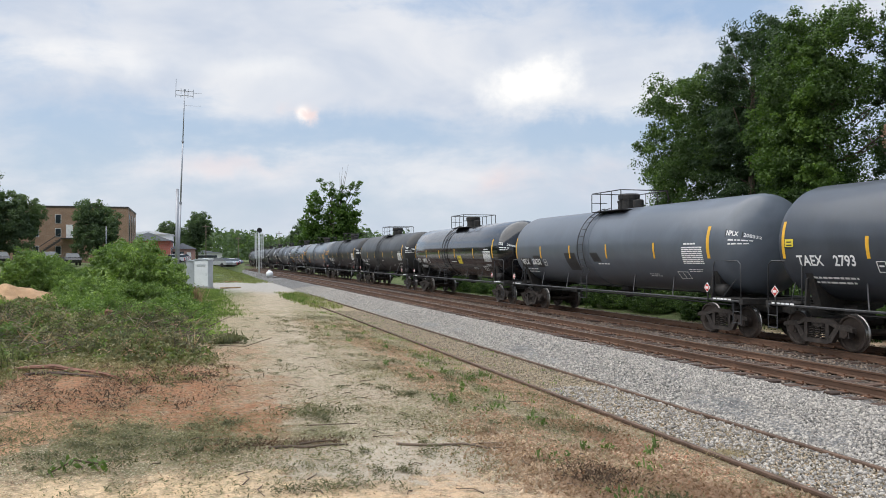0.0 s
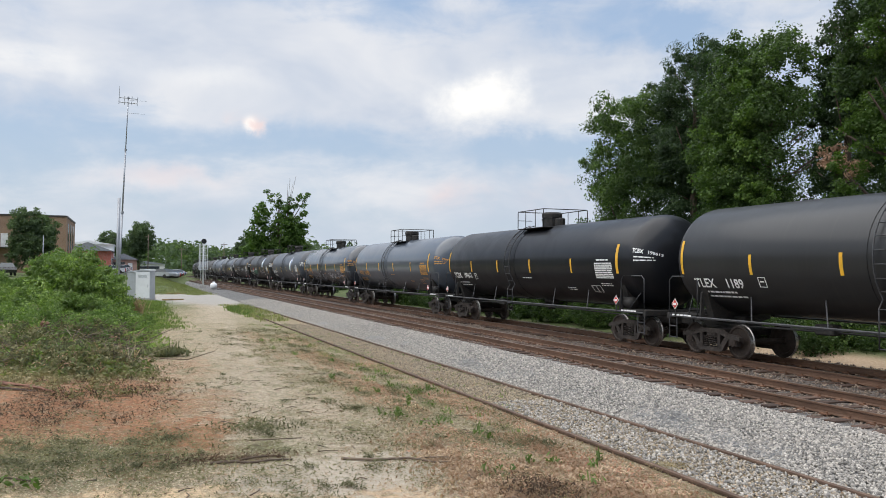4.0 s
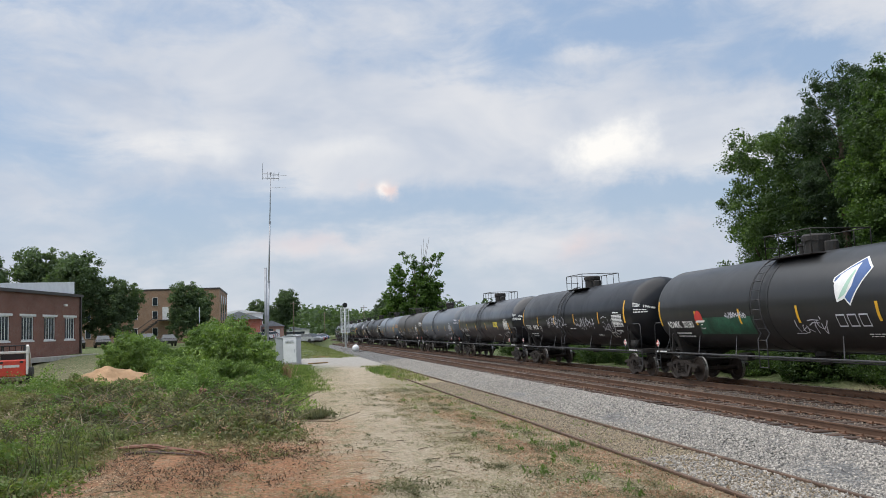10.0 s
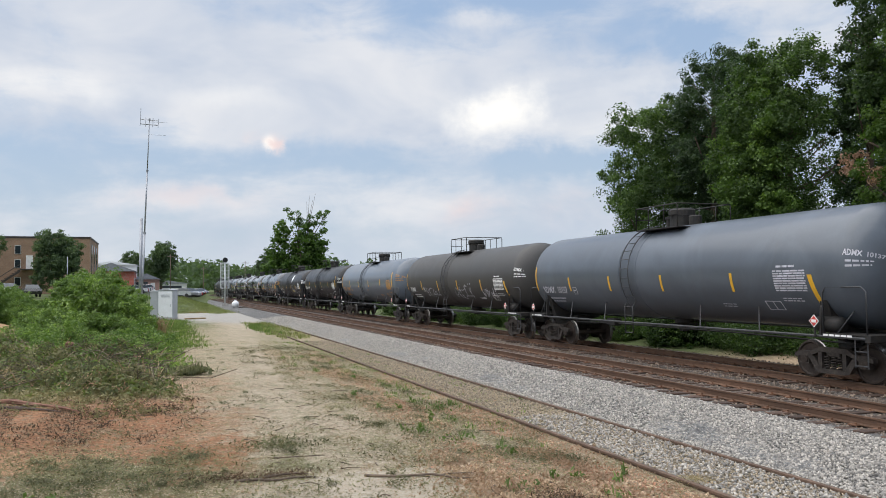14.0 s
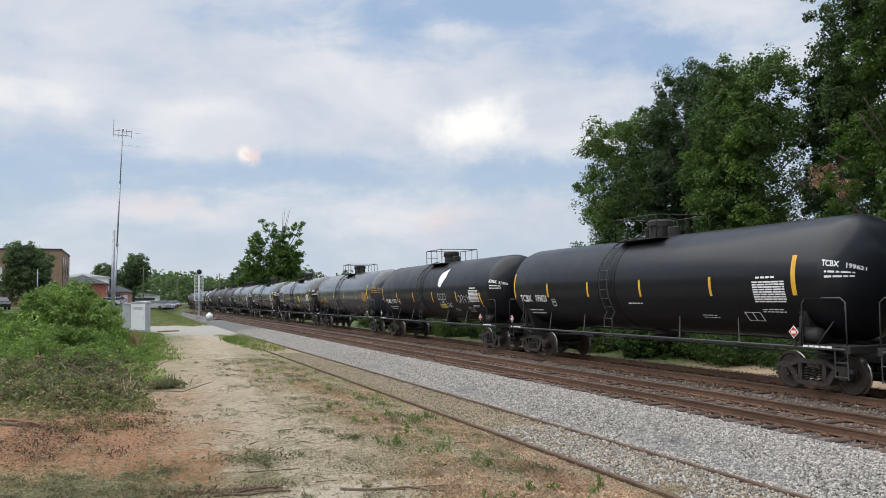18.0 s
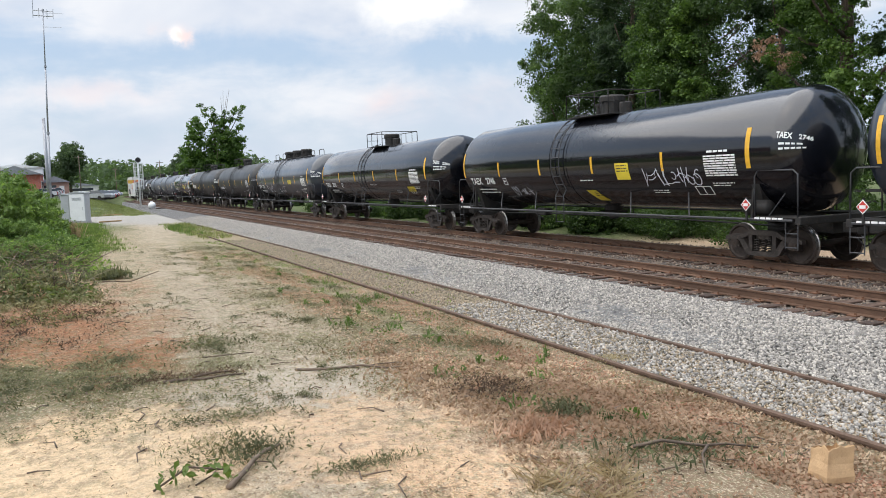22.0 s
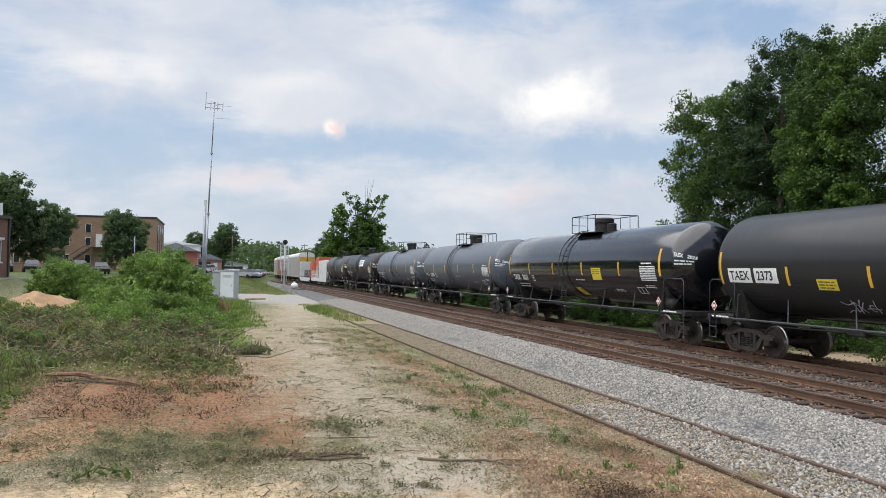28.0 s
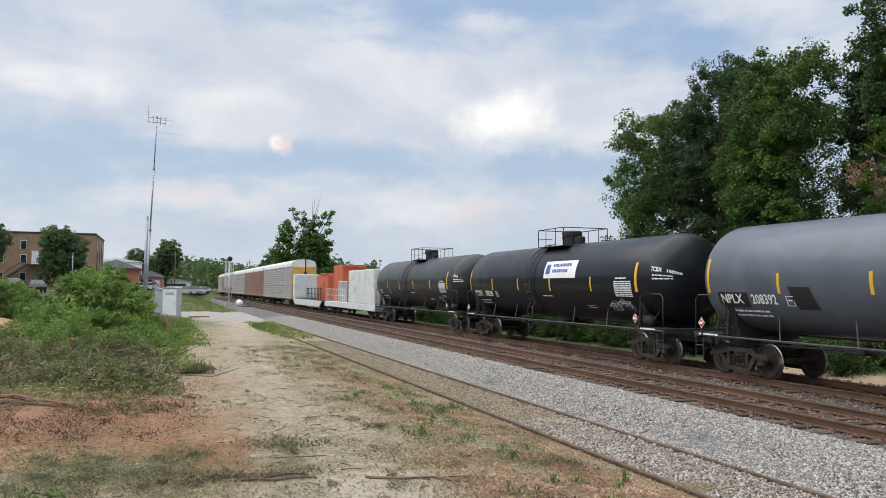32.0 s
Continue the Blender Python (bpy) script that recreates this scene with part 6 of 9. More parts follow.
def deck_rail(root, x, y0, y1, step, top, material):
    """A run of posts with two rails."""
    rail = Shape()
    n = round((y1 - y0) / step)
    for k in range(n + 1):
        y = y0 + (y1 - y0) * k / n
        rail.tube([(x, y, 1.1), (x, y, top)], 0.028, 5)
    for z in ((top + 1.1) / 2, top):
        rail.tube([(x, y0, z), (x, y1, z)], 0.028, 5)
    part("deck_rail", rail.mesh("deck_rail", material), root)


def work_car():
    """A white flat car with a white house, low rails and a tall red box."""
    root = tagged(new("work_flat_car"), "white railway work car with a box house and a red container", "railway wagon")
    part("deck", Shape().box(-1.45, -9.5, 0.62, 1.45, 9.0, 1.08, 0.02).mesh("deck", MAT_WHITE_CAR), root)
    part("underframe", Shape().box(-0.4, -10.0, 0.5, 0.4, 9.4, 0.62).mesh("underframe", MAT_FRAME), root)
    part("house", Shape().box(-1.42, -9.4, 1.08, 1.42, -1.0, 3.72, 0.05).mesh("house", MAT_WHITE_CAR), root, "white sheet-metal house")
    for y in (-9.3, -6.6, -4.6, -1.1):
        part("house_rib", Shape().box(-1.45, y - 0.05, 1.1, -1.42, y + 0.05, 3.7).mesh("house_rib", MAT_WHITE_CAR), root)
    sh = Shape()
    for k in range(2):
        sh.box(-1.435, -3.3 + k * 0.9, 2.9, -1.425, -2.9 + k * 0.9, 3.3)
    sh.box(-1.435, -3.9, 1.9, -1.425, -2.6, 2.4)
    part("house_print", sh.mesh("house_print", MAT_SCRAWL), root)
    part("corner_post", Shape().box(-1.43, -0.9, 1.08, -1.33, -0.6, 2.9).mesh("corner_post", MAT_FRAME), root)
    box = part("red_container", Shape().box(-0.7, 4.6, 1.08, 1.35, 8.6, 4.35, 0.04).mesh("red_container", MAT_TRAFFIC_RED), root, "orange-red container")
    part("container_frame", Shape().box(-0.74, 4.52, 4.15, 1.39, 4.6, 4.38).box(-0.74, 4.52, 1.08, -0.6, 4.6, 4.15).box(1.25, 4.52, 1.08, 1.39, 4.6, 4.15).mesh("container_frame", MAT_TRAFFIC_RED), box)
    part("motor_box", Shape().box(-1.15, 3.2, 1.08, -0.1, 4.4, 2.9, 0.06).box(-1.17, 3.4, 1.9, -1.14, 4.2, 2.6).mesh("motor_box", MAT_CARRIER["silver"]), root, "pale grey motor box")
    deck_rail(root, -1.38, 0.6, 8.6, 0.9, 2.2, MAT_WHITE_CAR)
    deck_rail(root, 1.38, -0.6, 8.6, 0.9, 2.2, MAT_WHITE_CAR)
    truck(root, -7.0, 100)
    truck(root, 7.0, 100)
    return root


def locker_car():
    """A white flat car with deep side sills, red equipment and a white locker across its end."""
    root = tagged(new("locker_flat_car"), "white flat car with red equipment and a white end locker", "railway wagon")
    part("deck", Shape().box(-1.42, -8.9, 0.9, 1.42, 9.2, 1.08, 0.02).mesh("deck", MAT_FRAME), root, "dark deck")
    for q in (-1, 1):
        part("side_sill", Shape().slab([(-8.6, 1.05), (-7.2, 0.45), (7.2, 0.4), (9.1, 1.05)], q * 1.43 - 0.03, q * 1.43 + 0.03, "x").mesh("side_sill", MAT_WHITE_CAR), root, "white fish-bellied side sill")
    part("red_machine", Shape().box(-0.8, -8.2, 1.08, 1.0, -2.4, 3.55, 0.05).box(-0.85, -7.6, 3.55, 0.6, -4.6, 3.75).box(-0.86, -6.4, 1.4, -0.8, -3.2, 3.0).mesh("red_machine", MAT_TRAFFIC_RED), root, "orange-red machine housing")
    lock = part("locker", Shape().box(-1.42, 8.0, 1.08, 1.42, 9.15, 3.82, 0.04).mesh("locker", MAT_WHITE_CAR), root, "white end locker")
    part("locker_door", Shape().box(-1.3, 7.96, 1.2, -0.05, 8.0, 3.7).mesh("locker_door", MAT_WHITE_CAR), lock)
    part("locker_door", Shape().box(0.05, 7.96, 1.2, 1.3, 8.0, 3.7).mesh("locker_door", MAT_WHITE_CAR), lock)
    part("exhaust", Shape().tube([(-0.1, 8.5, 3.8), (-0.1, 8.5, 5.7)], 0.07, 8).tube([(-0.1, 8.5, 3.8), (-0.1, 8.5, 4.15)], 0.16, 8).mesh("exhaust", MAT_FRAME), root)
    deck_rail(root, -1.38, -8.2, 0.6, 0.8, 2.25, MAT_FRAME)
    truck(root, -6.4, 100)
    truck(root, 6.4, 100)
    return root


CARS.append((work_car(), 498.6))
CARS.append((locker_car(), 517.5))
for n in range(11):
    kind = ("silver", "rust", "silver", "pink", "silver", "rust", "pink", "silver", "silver", "rust", "pink")[n]
    CARS.append((car_carrier(kind, n in (0, 4, 7), n), 541.0 + 27.4 * n))


def motions():
    """The whole train rolls by; wheels of the tank cars turn while they pass."""
    steps = [float(k) for k in range(33)]
    for ob, y in CARS:
        rows = []
        for t in steps:
            px, py, a = on_line(FAR_TRACK, y - travel(t))
            rows.append((t, pose(px, py, RAIL, 0, 0, -math.degrees(a))))
        walk(ob, rows)
    turn = 1 / 0.457
    for ws, w, car in WHEELS:
        if car > 26:
            continue
        y0 = start_of(car)
        ks = [k for k in range(961) if 4 < y0 - travel(k / FPS) < 66]
        if not ks:
            continue
        rows = [(k / FPS, pose(0, w, 0.457, math.degrees(travel(k / FPS) * turn) % 360)) for k in ks]
        rows = ([(0.0, rows[0][1])] if ks[0] > 0 else []) + rows + ([(32.0, rows[-1][1])] if ks[-1] < 960 else [])
        walk(ws, rows)


# ---- brush, weeds and litter on the near ground ----
def stems_mesh(seed, n, height, spread):
    r, sh = random.Random(seed), Shape()
    for _ in range(n):
        a, h = r.uniform(0, 6.28), height * r.uniform(0.6, 1.0)
        d = spread * r.uniform(0.2, 1.0)
        sh.tube([(0.1 * math.cos(a), 0.1 * math.sin(a), 0), (d * 0.5 * math.cos(a), d * 0.5 * math.sin(a), h * 0.55), (d * math.cos(a), d * math.sin(a), h)], 0.018, 4, 0.005)
    return sh.mesh("branchwork", MAT_BARK)


def shrubs():
    kinds = []
    for k, (blobs, n, leaf) in enumerate((
            ([(0, 0, 0.9, 1.0, 0.7), (0.5, 0.3, 1.5, 0.8, 0.6), (-0.5, 0.2, 1.3, 0.8, 0.6), (0, 0, 0.4, 1.1, 0.4)], 150, 0.16),
            ([(0, 0, 1.0, 1.3, 0.8), (0.6, -0.4, 1.9, 0.9, 0.7), (-0.7, 0.3, 1.7, 0.9, 0.6), (0.1, 0.4, 2.4, 0.7, 0.5), (0, 0, 0.4, 1.4, 0.5)], 230, 0.18),
            ([(0, 0, 0.35, 0.8, 0.3), (0.4, 0.2, 0.6, 0.5, 0.3)], 70, 0.10))):
        me = rounded_crown(60 + k, blobs, n, 44, leaf * 0.8, MAT_LEAF_BRIGHT, 0.28)
        me.name = "foliage"
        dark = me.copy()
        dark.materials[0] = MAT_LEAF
        kinds.append((me, stems_mesh(70 + k, 16, (1.6, 2.3, 0.7)[k], (0.9, 1.1, 0.6)[k]), dark))
    r = random.Random(5)

    def shrub(x, y, k, size, label):
        root = tagged(new("shrub"), label, "shrub", "shrubs on the bank")
        m = pose(x, y, float(ground_z(x, y)) - 0.05, 0, 0, r.uniform(0, 360))
        root.matrix_basis = m @ Matrix.Diagonal((size, size, size * r.uniform(0.9, 1.1), 1))
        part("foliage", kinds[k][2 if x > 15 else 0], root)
        part("branchwork", kinds[k][1], root)

    tall = "tall leafy green shrub on the bank"
    for x, y, s in ((-5.7, 47.5, 0.9), (-4.8, 54.5, 1.13), (-2.5, 43.3, 1.1), (-2.5, 51.9, 0.95), (-9.9, 55.1, 0.74), (-5.9, 59.5, 0.78), (-5.2, 57.4, 1.06), (-3.9, 59.7, 1.16), (-10.5, 59.7, 0.76), (-1.2, 47.1, 0.81), (-7.4, 52.6, 0.89), (-2.3, 60.6, 0.81), (-9.9, 50.8, 0.51), (-2.2, 57.6, 0.93), (-8.0, 56.7, 0.77), (-6.1, 61.6, 0.76), (-1.2, 49.0, 0.82), (-6.6, 50.2, 0.89), (-8.3, 47.5, 0.85), (-5.6, 52.9, 0.92), (-4.9, 43.4, 0.88), (-4.2, 51.9, 1.19), (-3.6, 56.4, 1.29), (-8.8, 61.3, 0.75), (-8.1, 54.3, 0.89), (-3.2, 50.2, 1.25), (-8.9, 58.3, 0.83), (-2.9, 46.6, 1.12), (-2.3, 54.9, 0.96), (-1.1, 44.3, 0.74), (-4.2, 61.6, 1.25), (-6.2, 55.6, 0.8)):
        q = x / y
        dip = 1 - 0.42 * math.exp(-((q + 0.115) / 0.022) ** 2) - 0.25 * math.exp(-((q + 0.145) / 0.012) ** 2)
        shrub(x, y, 1, s * dip, tall)
    for _ in range(30):
        y = r.uniform(37, 60)
        x = min(r.uniform(-9.5, -0.2) * (0.55 + y / 100), -1.6)
        if not (-0.26 < x / y < -0.125 and y < 46):
            shrub(x, y, 0, r.uniform(0.5, 0.75), "mid-green leafy shrub among weeds")
    for _ in range(22):
        y = r.uniform(30, 41)
        x = min(r.uniform(-8.5, 0.2) * (0.5 + y / 60), 0.0)
        if not (-11.5 < x < -6.2 and 38 < y < 45.5):
            shrub(x, y, 2, r.uniform(0.4, 0.7) if x / y < -0.125 else r.uniform(0.6, 1.3), "low weedy bush at the foot of the bank")
    for x, y, k, s in ((-5.4, 19.0, 2, 0.6), (-6.6, 23.5, 2, 0.7), (-9.6, 34, 2, 1.0), (-9.9, 38, 2, 1.1)):
        shrub(x, y, k, s, "low weedy bush at the edge of the clearing")
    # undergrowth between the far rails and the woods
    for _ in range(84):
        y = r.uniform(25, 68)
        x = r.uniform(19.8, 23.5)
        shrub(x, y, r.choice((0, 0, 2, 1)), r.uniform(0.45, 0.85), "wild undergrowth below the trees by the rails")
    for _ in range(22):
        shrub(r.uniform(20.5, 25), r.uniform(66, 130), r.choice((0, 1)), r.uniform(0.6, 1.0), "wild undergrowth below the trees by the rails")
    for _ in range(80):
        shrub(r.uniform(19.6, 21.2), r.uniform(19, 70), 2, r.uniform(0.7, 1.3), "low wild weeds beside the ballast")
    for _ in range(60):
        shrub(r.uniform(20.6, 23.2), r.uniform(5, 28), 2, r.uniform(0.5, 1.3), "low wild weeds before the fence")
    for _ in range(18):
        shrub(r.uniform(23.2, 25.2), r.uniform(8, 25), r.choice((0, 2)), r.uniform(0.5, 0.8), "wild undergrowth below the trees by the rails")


shrubs()


def blades(name, spots, per, height, spread, material, label, seed, lean=0.5, width=0.012):
    """Tufts of blades round spots (x, y)."""
    r = np.random.default_rng(seed)
    s = np.repeat(np.asarray(spots, float), per, axis=0)
    n = len(s)
    xy = s[:, :2] + r.normal(size=(n, 2)) * spread
    z = ground_z(xy[:, 0], xy[:, 1]) - 0.01
    h = height * (0.4 + 0.8 * r.random(n))
    a = r.random(n) * 6.283
    d = np.stack([np.cos(a), np.sin(a)], 1)
    tip = xy + d * (lean * h * r.random(n))[:, None]
    w = np.stack([-d[:, 1], d[:, 0]], 1) * width * (0.6 + 0.8 * r.random(n))[:, None]
    p0 = np.c_[xy - w, z]
    p1 = np.c_[xy + w, z]
    p2 = np.c_[(xy + tip) / 2 + w * 0.8, z + h * 0.62]
    p3 = np.c_[tip, z + h]
    v = np.stack([p0, p1, p2, p3], 1).reshape(-1, 3)
    me = quads_mesh(name, v, np.arange(len(v)).reshape(-1, 4))
    me.materials.append(material)
    return tagged(new(name, me), label, "grass", kind="stuff")


def litter(name, n, area, size, material, label, seed, category="leaf litter", tilt=0.35, lift=0.012, aspect=0.5, patchy=0.5, spare_sand=1, high=0.0):
    """Small flat bits lying on the ground, thickest near the camera. area(r, n) gives x, y."""
    r = np.random.default_rng(seed)
    x, y = area(r, n)
    if patchy:
        k = np.sin(x * 2.3 + 0.31 * y + seed) * np.sin(0.57 * y - 1.4 * x + seed * 2) + 0.6 * np.sin(x * 5.3 + 0.8 * y + seed) * np.sin(1.3 * y - 2.2 * x)
        keep = r.random(n) < np.clip(0.5 + 1.5 * patchy * k, 0.02, 1)
        x, y = x[keep], y[keep]
    bare = np.maximum(np.exp(-(((x + 1.2) / 2.3) ** 2 + ((y - 7.8) / 1.9) ** 2) ** 2), 0.8 * np.exp(-(((x - 2.6) / 1.3) ** 2 + ((y - 7.7) / 1.1) ** 2) ** 2))
    keep = r.random(len(x)) > 0.75 * bare * (spare_sand)
    x, y = x[keep], y[keep]
    n = len(x)
    a = r.random(n) * 6.283
    s = size * (0.5 + 1.0 * r.random(n) ** 2)
    t = r.normal(size=(n, 2)) * tilt
    u = np.stack([np.cos(a), np.sin(a), t[:, 0]], 1) * s[:, None] * 0.5
    w = np.stack([-np.sin(a), np.cos(a), t[:, 1]], 1) * s[:, None] * 0.5 * aspect
    p = np.stack([x, y, ground_z(x, y) + lift + s * 0.25 * r.random(n) + high * r.random(n) ** 2], 1)
    v = np.stack([p - u, p + w, p + u, p - w], 1).reshape(-1, 3)
    me = quads_mesh(name, v, np.arange(len(v)).reshape(-1, 4))
    me.materials.append(material)
    return tagged(new(name, me), label, category, kind="stuff")


def spread_over(x0, x1, y0, y1, power=1.7, slope=0.0):
    def area(r, n):
        y = y0 + (y1 - y0) * r.random(n) ** power
        return x0 + (x1 - x0) * r.random(n) + 0.3 * r.normal(size=n), y
    return area


def round_spot(cx, cy, sx, sy):
    def area(r, n):
        return cx + r.normal(size=n) * sx, cy + r.normal(size=n) * sy
    return area


litter("leaf_litter", 80000, spread_over(4.2, 6.8, 4.0, 34), 0.042, MAT_CHIP, "brown dry leaves and wood chips strewn beside the siding", 1)
litter("leaf_litter", 40000, spread_over(-4, 5, 5.5, 30), 0.034, MAT_CHIP, "brown dry leaves and chips on the dirt", 2, patchy=0.7)
litter("cut_leaves", 70000, spread_over(3.0, 6.8, 7, 40, 1.4), 0.036, MAT_CLIP, "grey-green cut leaves and stalks on the dirt", 3, aspect=0.35, patchy=0.7)
litter("cut_leaves", 34000, round_spot(0.2, 12.0, 2.1, 1.6), 0.042, MAT_CLIP, "grey-green cut leaves and stalks on the dirt", 4, aspect=0.35, patchy=0.6)
litter("cut_leaves", 2200, round_spot(1.35, 7.7, 0.26, 0.24), 0.05, MAT_CLIPMIX, "heap of wilted green cuttings on the sand", 5, aspect=0.3, patchy=0.3, tilt=0.7, lift=0.02, spare_sand=0, high=0.1)
litter("cut_leaves", 1400, round_spot(1.3, 7.95, 0.34, 0.3), 0.05, MAT_CLIP, "grey-green stalks over the heap of cuttings", 51, aspect=0.14, patchy=0.3, tilt=0.9, lift=0.03, spare_sand=0)
litter("cut_leaves", 1300, round_spot(4.95, 5.65, 0.4, 0.28), 0.06, MAT_DARKCLIP, "dark wilted cuttings round the forked branch", 52, aspect=0.25, patchy=0.3, tilt=0.9, lift=0.03)
litter("cut_leaves", 1000, round_spot(4.1, 6.7, 0.2, 0.18), 0.08, MAT_CHIP, "brown dry weed clump", 53, aspect=0.25, patchy=0.2, tilt=1.2, lift=0.05)
litter("cut_leaves", 24000, round_spot(-1.6, 12.6, 2.0, 1.1), 0.042, MAT_CLIP, "grey-green cut leaves and stalks on the dirt", 6, aspect=0.35, patchy=0.6)


def brush_heap(material, n, seed, label, leaf, x0=-8.2, x1=0.6, y0=20.0, y1=35.0, high=0.55):
    """Cut brush thrown in an uneven heap along the foot of the bank."""
    r = np.random.default_rng(seed)
    x, y = x0 + (x1 - x0) * r.random(n), y0 + (y1 - y0) * r.random(n)
    lump = 0.5 + 0.5 * np.sin(x * 1.3 + 0.5 * np.sin(y * 0.9)) * np.sin(y * 0.8 + x * 0.4) + 0.25 * np.sin(3.1 * x + y) * np.sin(2.3 * y)
    edge = smooth(y0, y0 + 3.5, y + 0.25 * (x - x0) * 0.5 - 0.8 * np.sin(x * 1.7)) * smooth(x1, x1 - 1.2, x + 0.4 * np.sin(y * 1.1))
    keep = r.random(n) < 0.15 + 0.85 * edge
    z = ground_z(x, y) + 0.03 + high * np.clip(lump, 0.05, 1.2) * edge * r.random(n) ** 0.4
    c = np.stack([x, y, z], 1)[keep]
    v, f = leaf_quads(c, 14, leaf, 0.17, seed=seed + 1, aspect=0.4)
    v[:, 2] = np.maximum(v[:, 2], ground_z(v[:, 0], v[:, 1]) + 0.005)
    me = quads_mesh("cut_brush", v, f)
    me.materials.append(material)
    return tagged(new("cut_brush", me), label, "brush pile", kind="stuff")


brush_heap(MAT_DARKCLIP, 2600, 71, "dark wilted leaves in the heap of cut brush", 0.115, high=0.7)
brush_heap(MAT_CLIP, 2200, 72, "grey-green wilted leaves in the heap of cut brush", 0.115, high=0.7)
brush_heap(MAT_OLIVE, 1700, 73, "olive weeds growing through the cut brush", 0.14)
brush_heap(MAT_LEAF_BRIGHT, 800, 74, "fresh green leaves over the cut brush", 0.12, -7.0, 0.8, 29.0, 40.0, 0.7)
brush_heap(MAT_LEAF_BRIGHT, 700, 86, "fresh cut green leaves in the heap of brush", 0.12, -8.0, 0.4, 21.0, 35.0, 0.8)
brush_heap(MAT_GRASS, 700, 87, "half-wilted green leaves in the heap of brush", 0.12, -8.0, 0.4, 20.5, 35.0, 0.7)
brush_heap(MAT_CHIP, 500, 75, "dry brown leaves in the cut brush", 0.09)


brush_heap(MAT_OLIVE, 900, 76, "tall olive weeds at the edge of the clearing", 0.10, -7.0, -3.3, 13.0, 21.5, 0.75)
brush_heap(MAT_CLIP, 700, 83, "grey wilted leaves at the edge of the clearing", 0.09, -6.8, -3.4, 15.5, 22.5, 0.45)
brush_heap(MAT_GRASS, 1000, 77, "green weeds at the edge of the clearing", 0.10, -7.0, -3.6, 13.0, 21.5, 0.85)
brush_heap(MAT_OLIVE, 900, 78, "olive weeds before the loader", 0.13, -12.0, -7.0, 25.0, 40.0, 0.65)
brush_heap(MAT_GRASS, 800, 79, "green weeds before the loader", 0.13, -11.6, -6.5, 29.0, 41.0, 0.75)
brush_heap(MAT_CLIP, 900, 84, "grey-green cut brush before the sand pile", 0.12, -11.5, -5.0, 26.0, 40.0, 0.7)


brush_heap(MAT_LEAF_BRIGHT, 700, 85, "fresh green weeds between the shrubs and the brush", 0.12, -5.5, 0.2, 33.0, 44.0, 0.6)
brush_heap(MAT_GRASS, 900, 80, "green weeds along the edge of the track", 0.14, -3.0, 1.3, 26.0, 44.0, 0.45)
brush_heap(MAT_LEAF_BRIGHT, 600, 81, "fresh weed leaves along the edge of the track", 0.14, -3.2, 1.0, 24.5, 42.0, 0.5)
brush_heap(MAT_CLIP, 700, 82, "wilted cuttings before the brush heap", 0.08, -4.5, 0.8, 16.5, 22.0, 0.12)


def brush_twigs():
    """Bare twigs and stalks tangled in the brush."""
    r, sh, pale = random.Random(91), Shape(), Shape()
    for k in range(620):
        x, y = r.uniform(-8, 0.4), r.uniform(20.5, 34)
        a, l, t = r.uniform(0, 6.28), r.uniform(0.4, 1.3), r.uniform(0.0, 0.5)
        z = float(ground_z(x, y)) + r.uniform(0.05, 0.5)
        p = Vector((x, y, z))
        d = Vector((math.cos(a), math.sin(a), t)) * l
        (pale if k % 4 == 0 else sh).tube([p, p + d * 0.5 + Vector((0, 0, 0.06)), p + d], r.uniform(0.006, 0.012), 3, 0.003)
    tagged(new("brush_twigs", sh.mesh("brush_twigs", MAT_BARK)), "dark bare twigs tangled in the cut brush", "brush pile", kind="stuff")
    tagged(new("pale_stalks", pale.mesh("pale_stalks", plain("dry_stalk", (0.33, 0.28, 0.19), 0.9, 0, 0.25, 6, 0.3))), "pale dry stalks tangled in the cut brush", "brush pile", kind="stuff")


brush_twigs()
# these bits are dark to put the litter's shadow gaps into the colour
litter("dark_litter", 20000, spread_over(-3.5, 6.6, 5.0, 36, 1.5), 0.036, MAT_DARKBIT, "dark leaf bits standing in for shadow gaps under the litter", 11, aspect=0.3, patchy=0.6)
litter("leaf_litter", 9000, spread_over(6.8, 8.2, 4.0, 34), 0.034, MAT_CHIP, "few dry leaves among the siding's gravel", 54)
litter("leaf_litter", 60000, spread_over(3.7, 6.7, 3.6, 12, 1.2), 0.048, MAT_CHIP, "curled brown dry leaves beside the siding", 12, tilt=0.7, patchy=0.5)
litter("cut_leaves", 30000, spread_over(-2.5, 5.5, 5, 26, 1.3), 0.042, MAT_CLIP, "pale grey-green cut stalks on the dirt", 13, aspect=0.14, patchy=0.8)
litter("cut_leaves", 16000, round_spot(-2.0, 16.8, 1.5, 1.8), 0.05, MAT_DARKBIT, "dark rotten bits on the red clay", 41, aspect=0.3, patchy=0.9)
litter("cut_leaves", 9000, round_spot(-2.2, 17.4, 1.6, 1.8), 0.06, MAT_CHIP, "reddish wood splinters on the clay", 42, aspect=0.18, patchy=0.9)


def clumps(x0, x1, y0, y1, spots, power=1.2, radius=0.16):
    def area(r, n):
        cy = y0 + (y1 - y0) * r.random(spots) ** power
        cx = x0 + (x1 - x0) * r.random(spots)
        k = r.integers(0, spots, n)
        s = radius * (0.4 + 1.2 * r.random(spots))
        a, d = r.random(n) * 6.283, s[k] * 1.6 * r.random(n) ** 0.6 * (0.7 + 0.3 * np.sin(3 * k))
        return cx[k] + d * np.cos(a), cy[k] + d * np.sin(a) * (1 + 0.04 * cy[k])
    return area


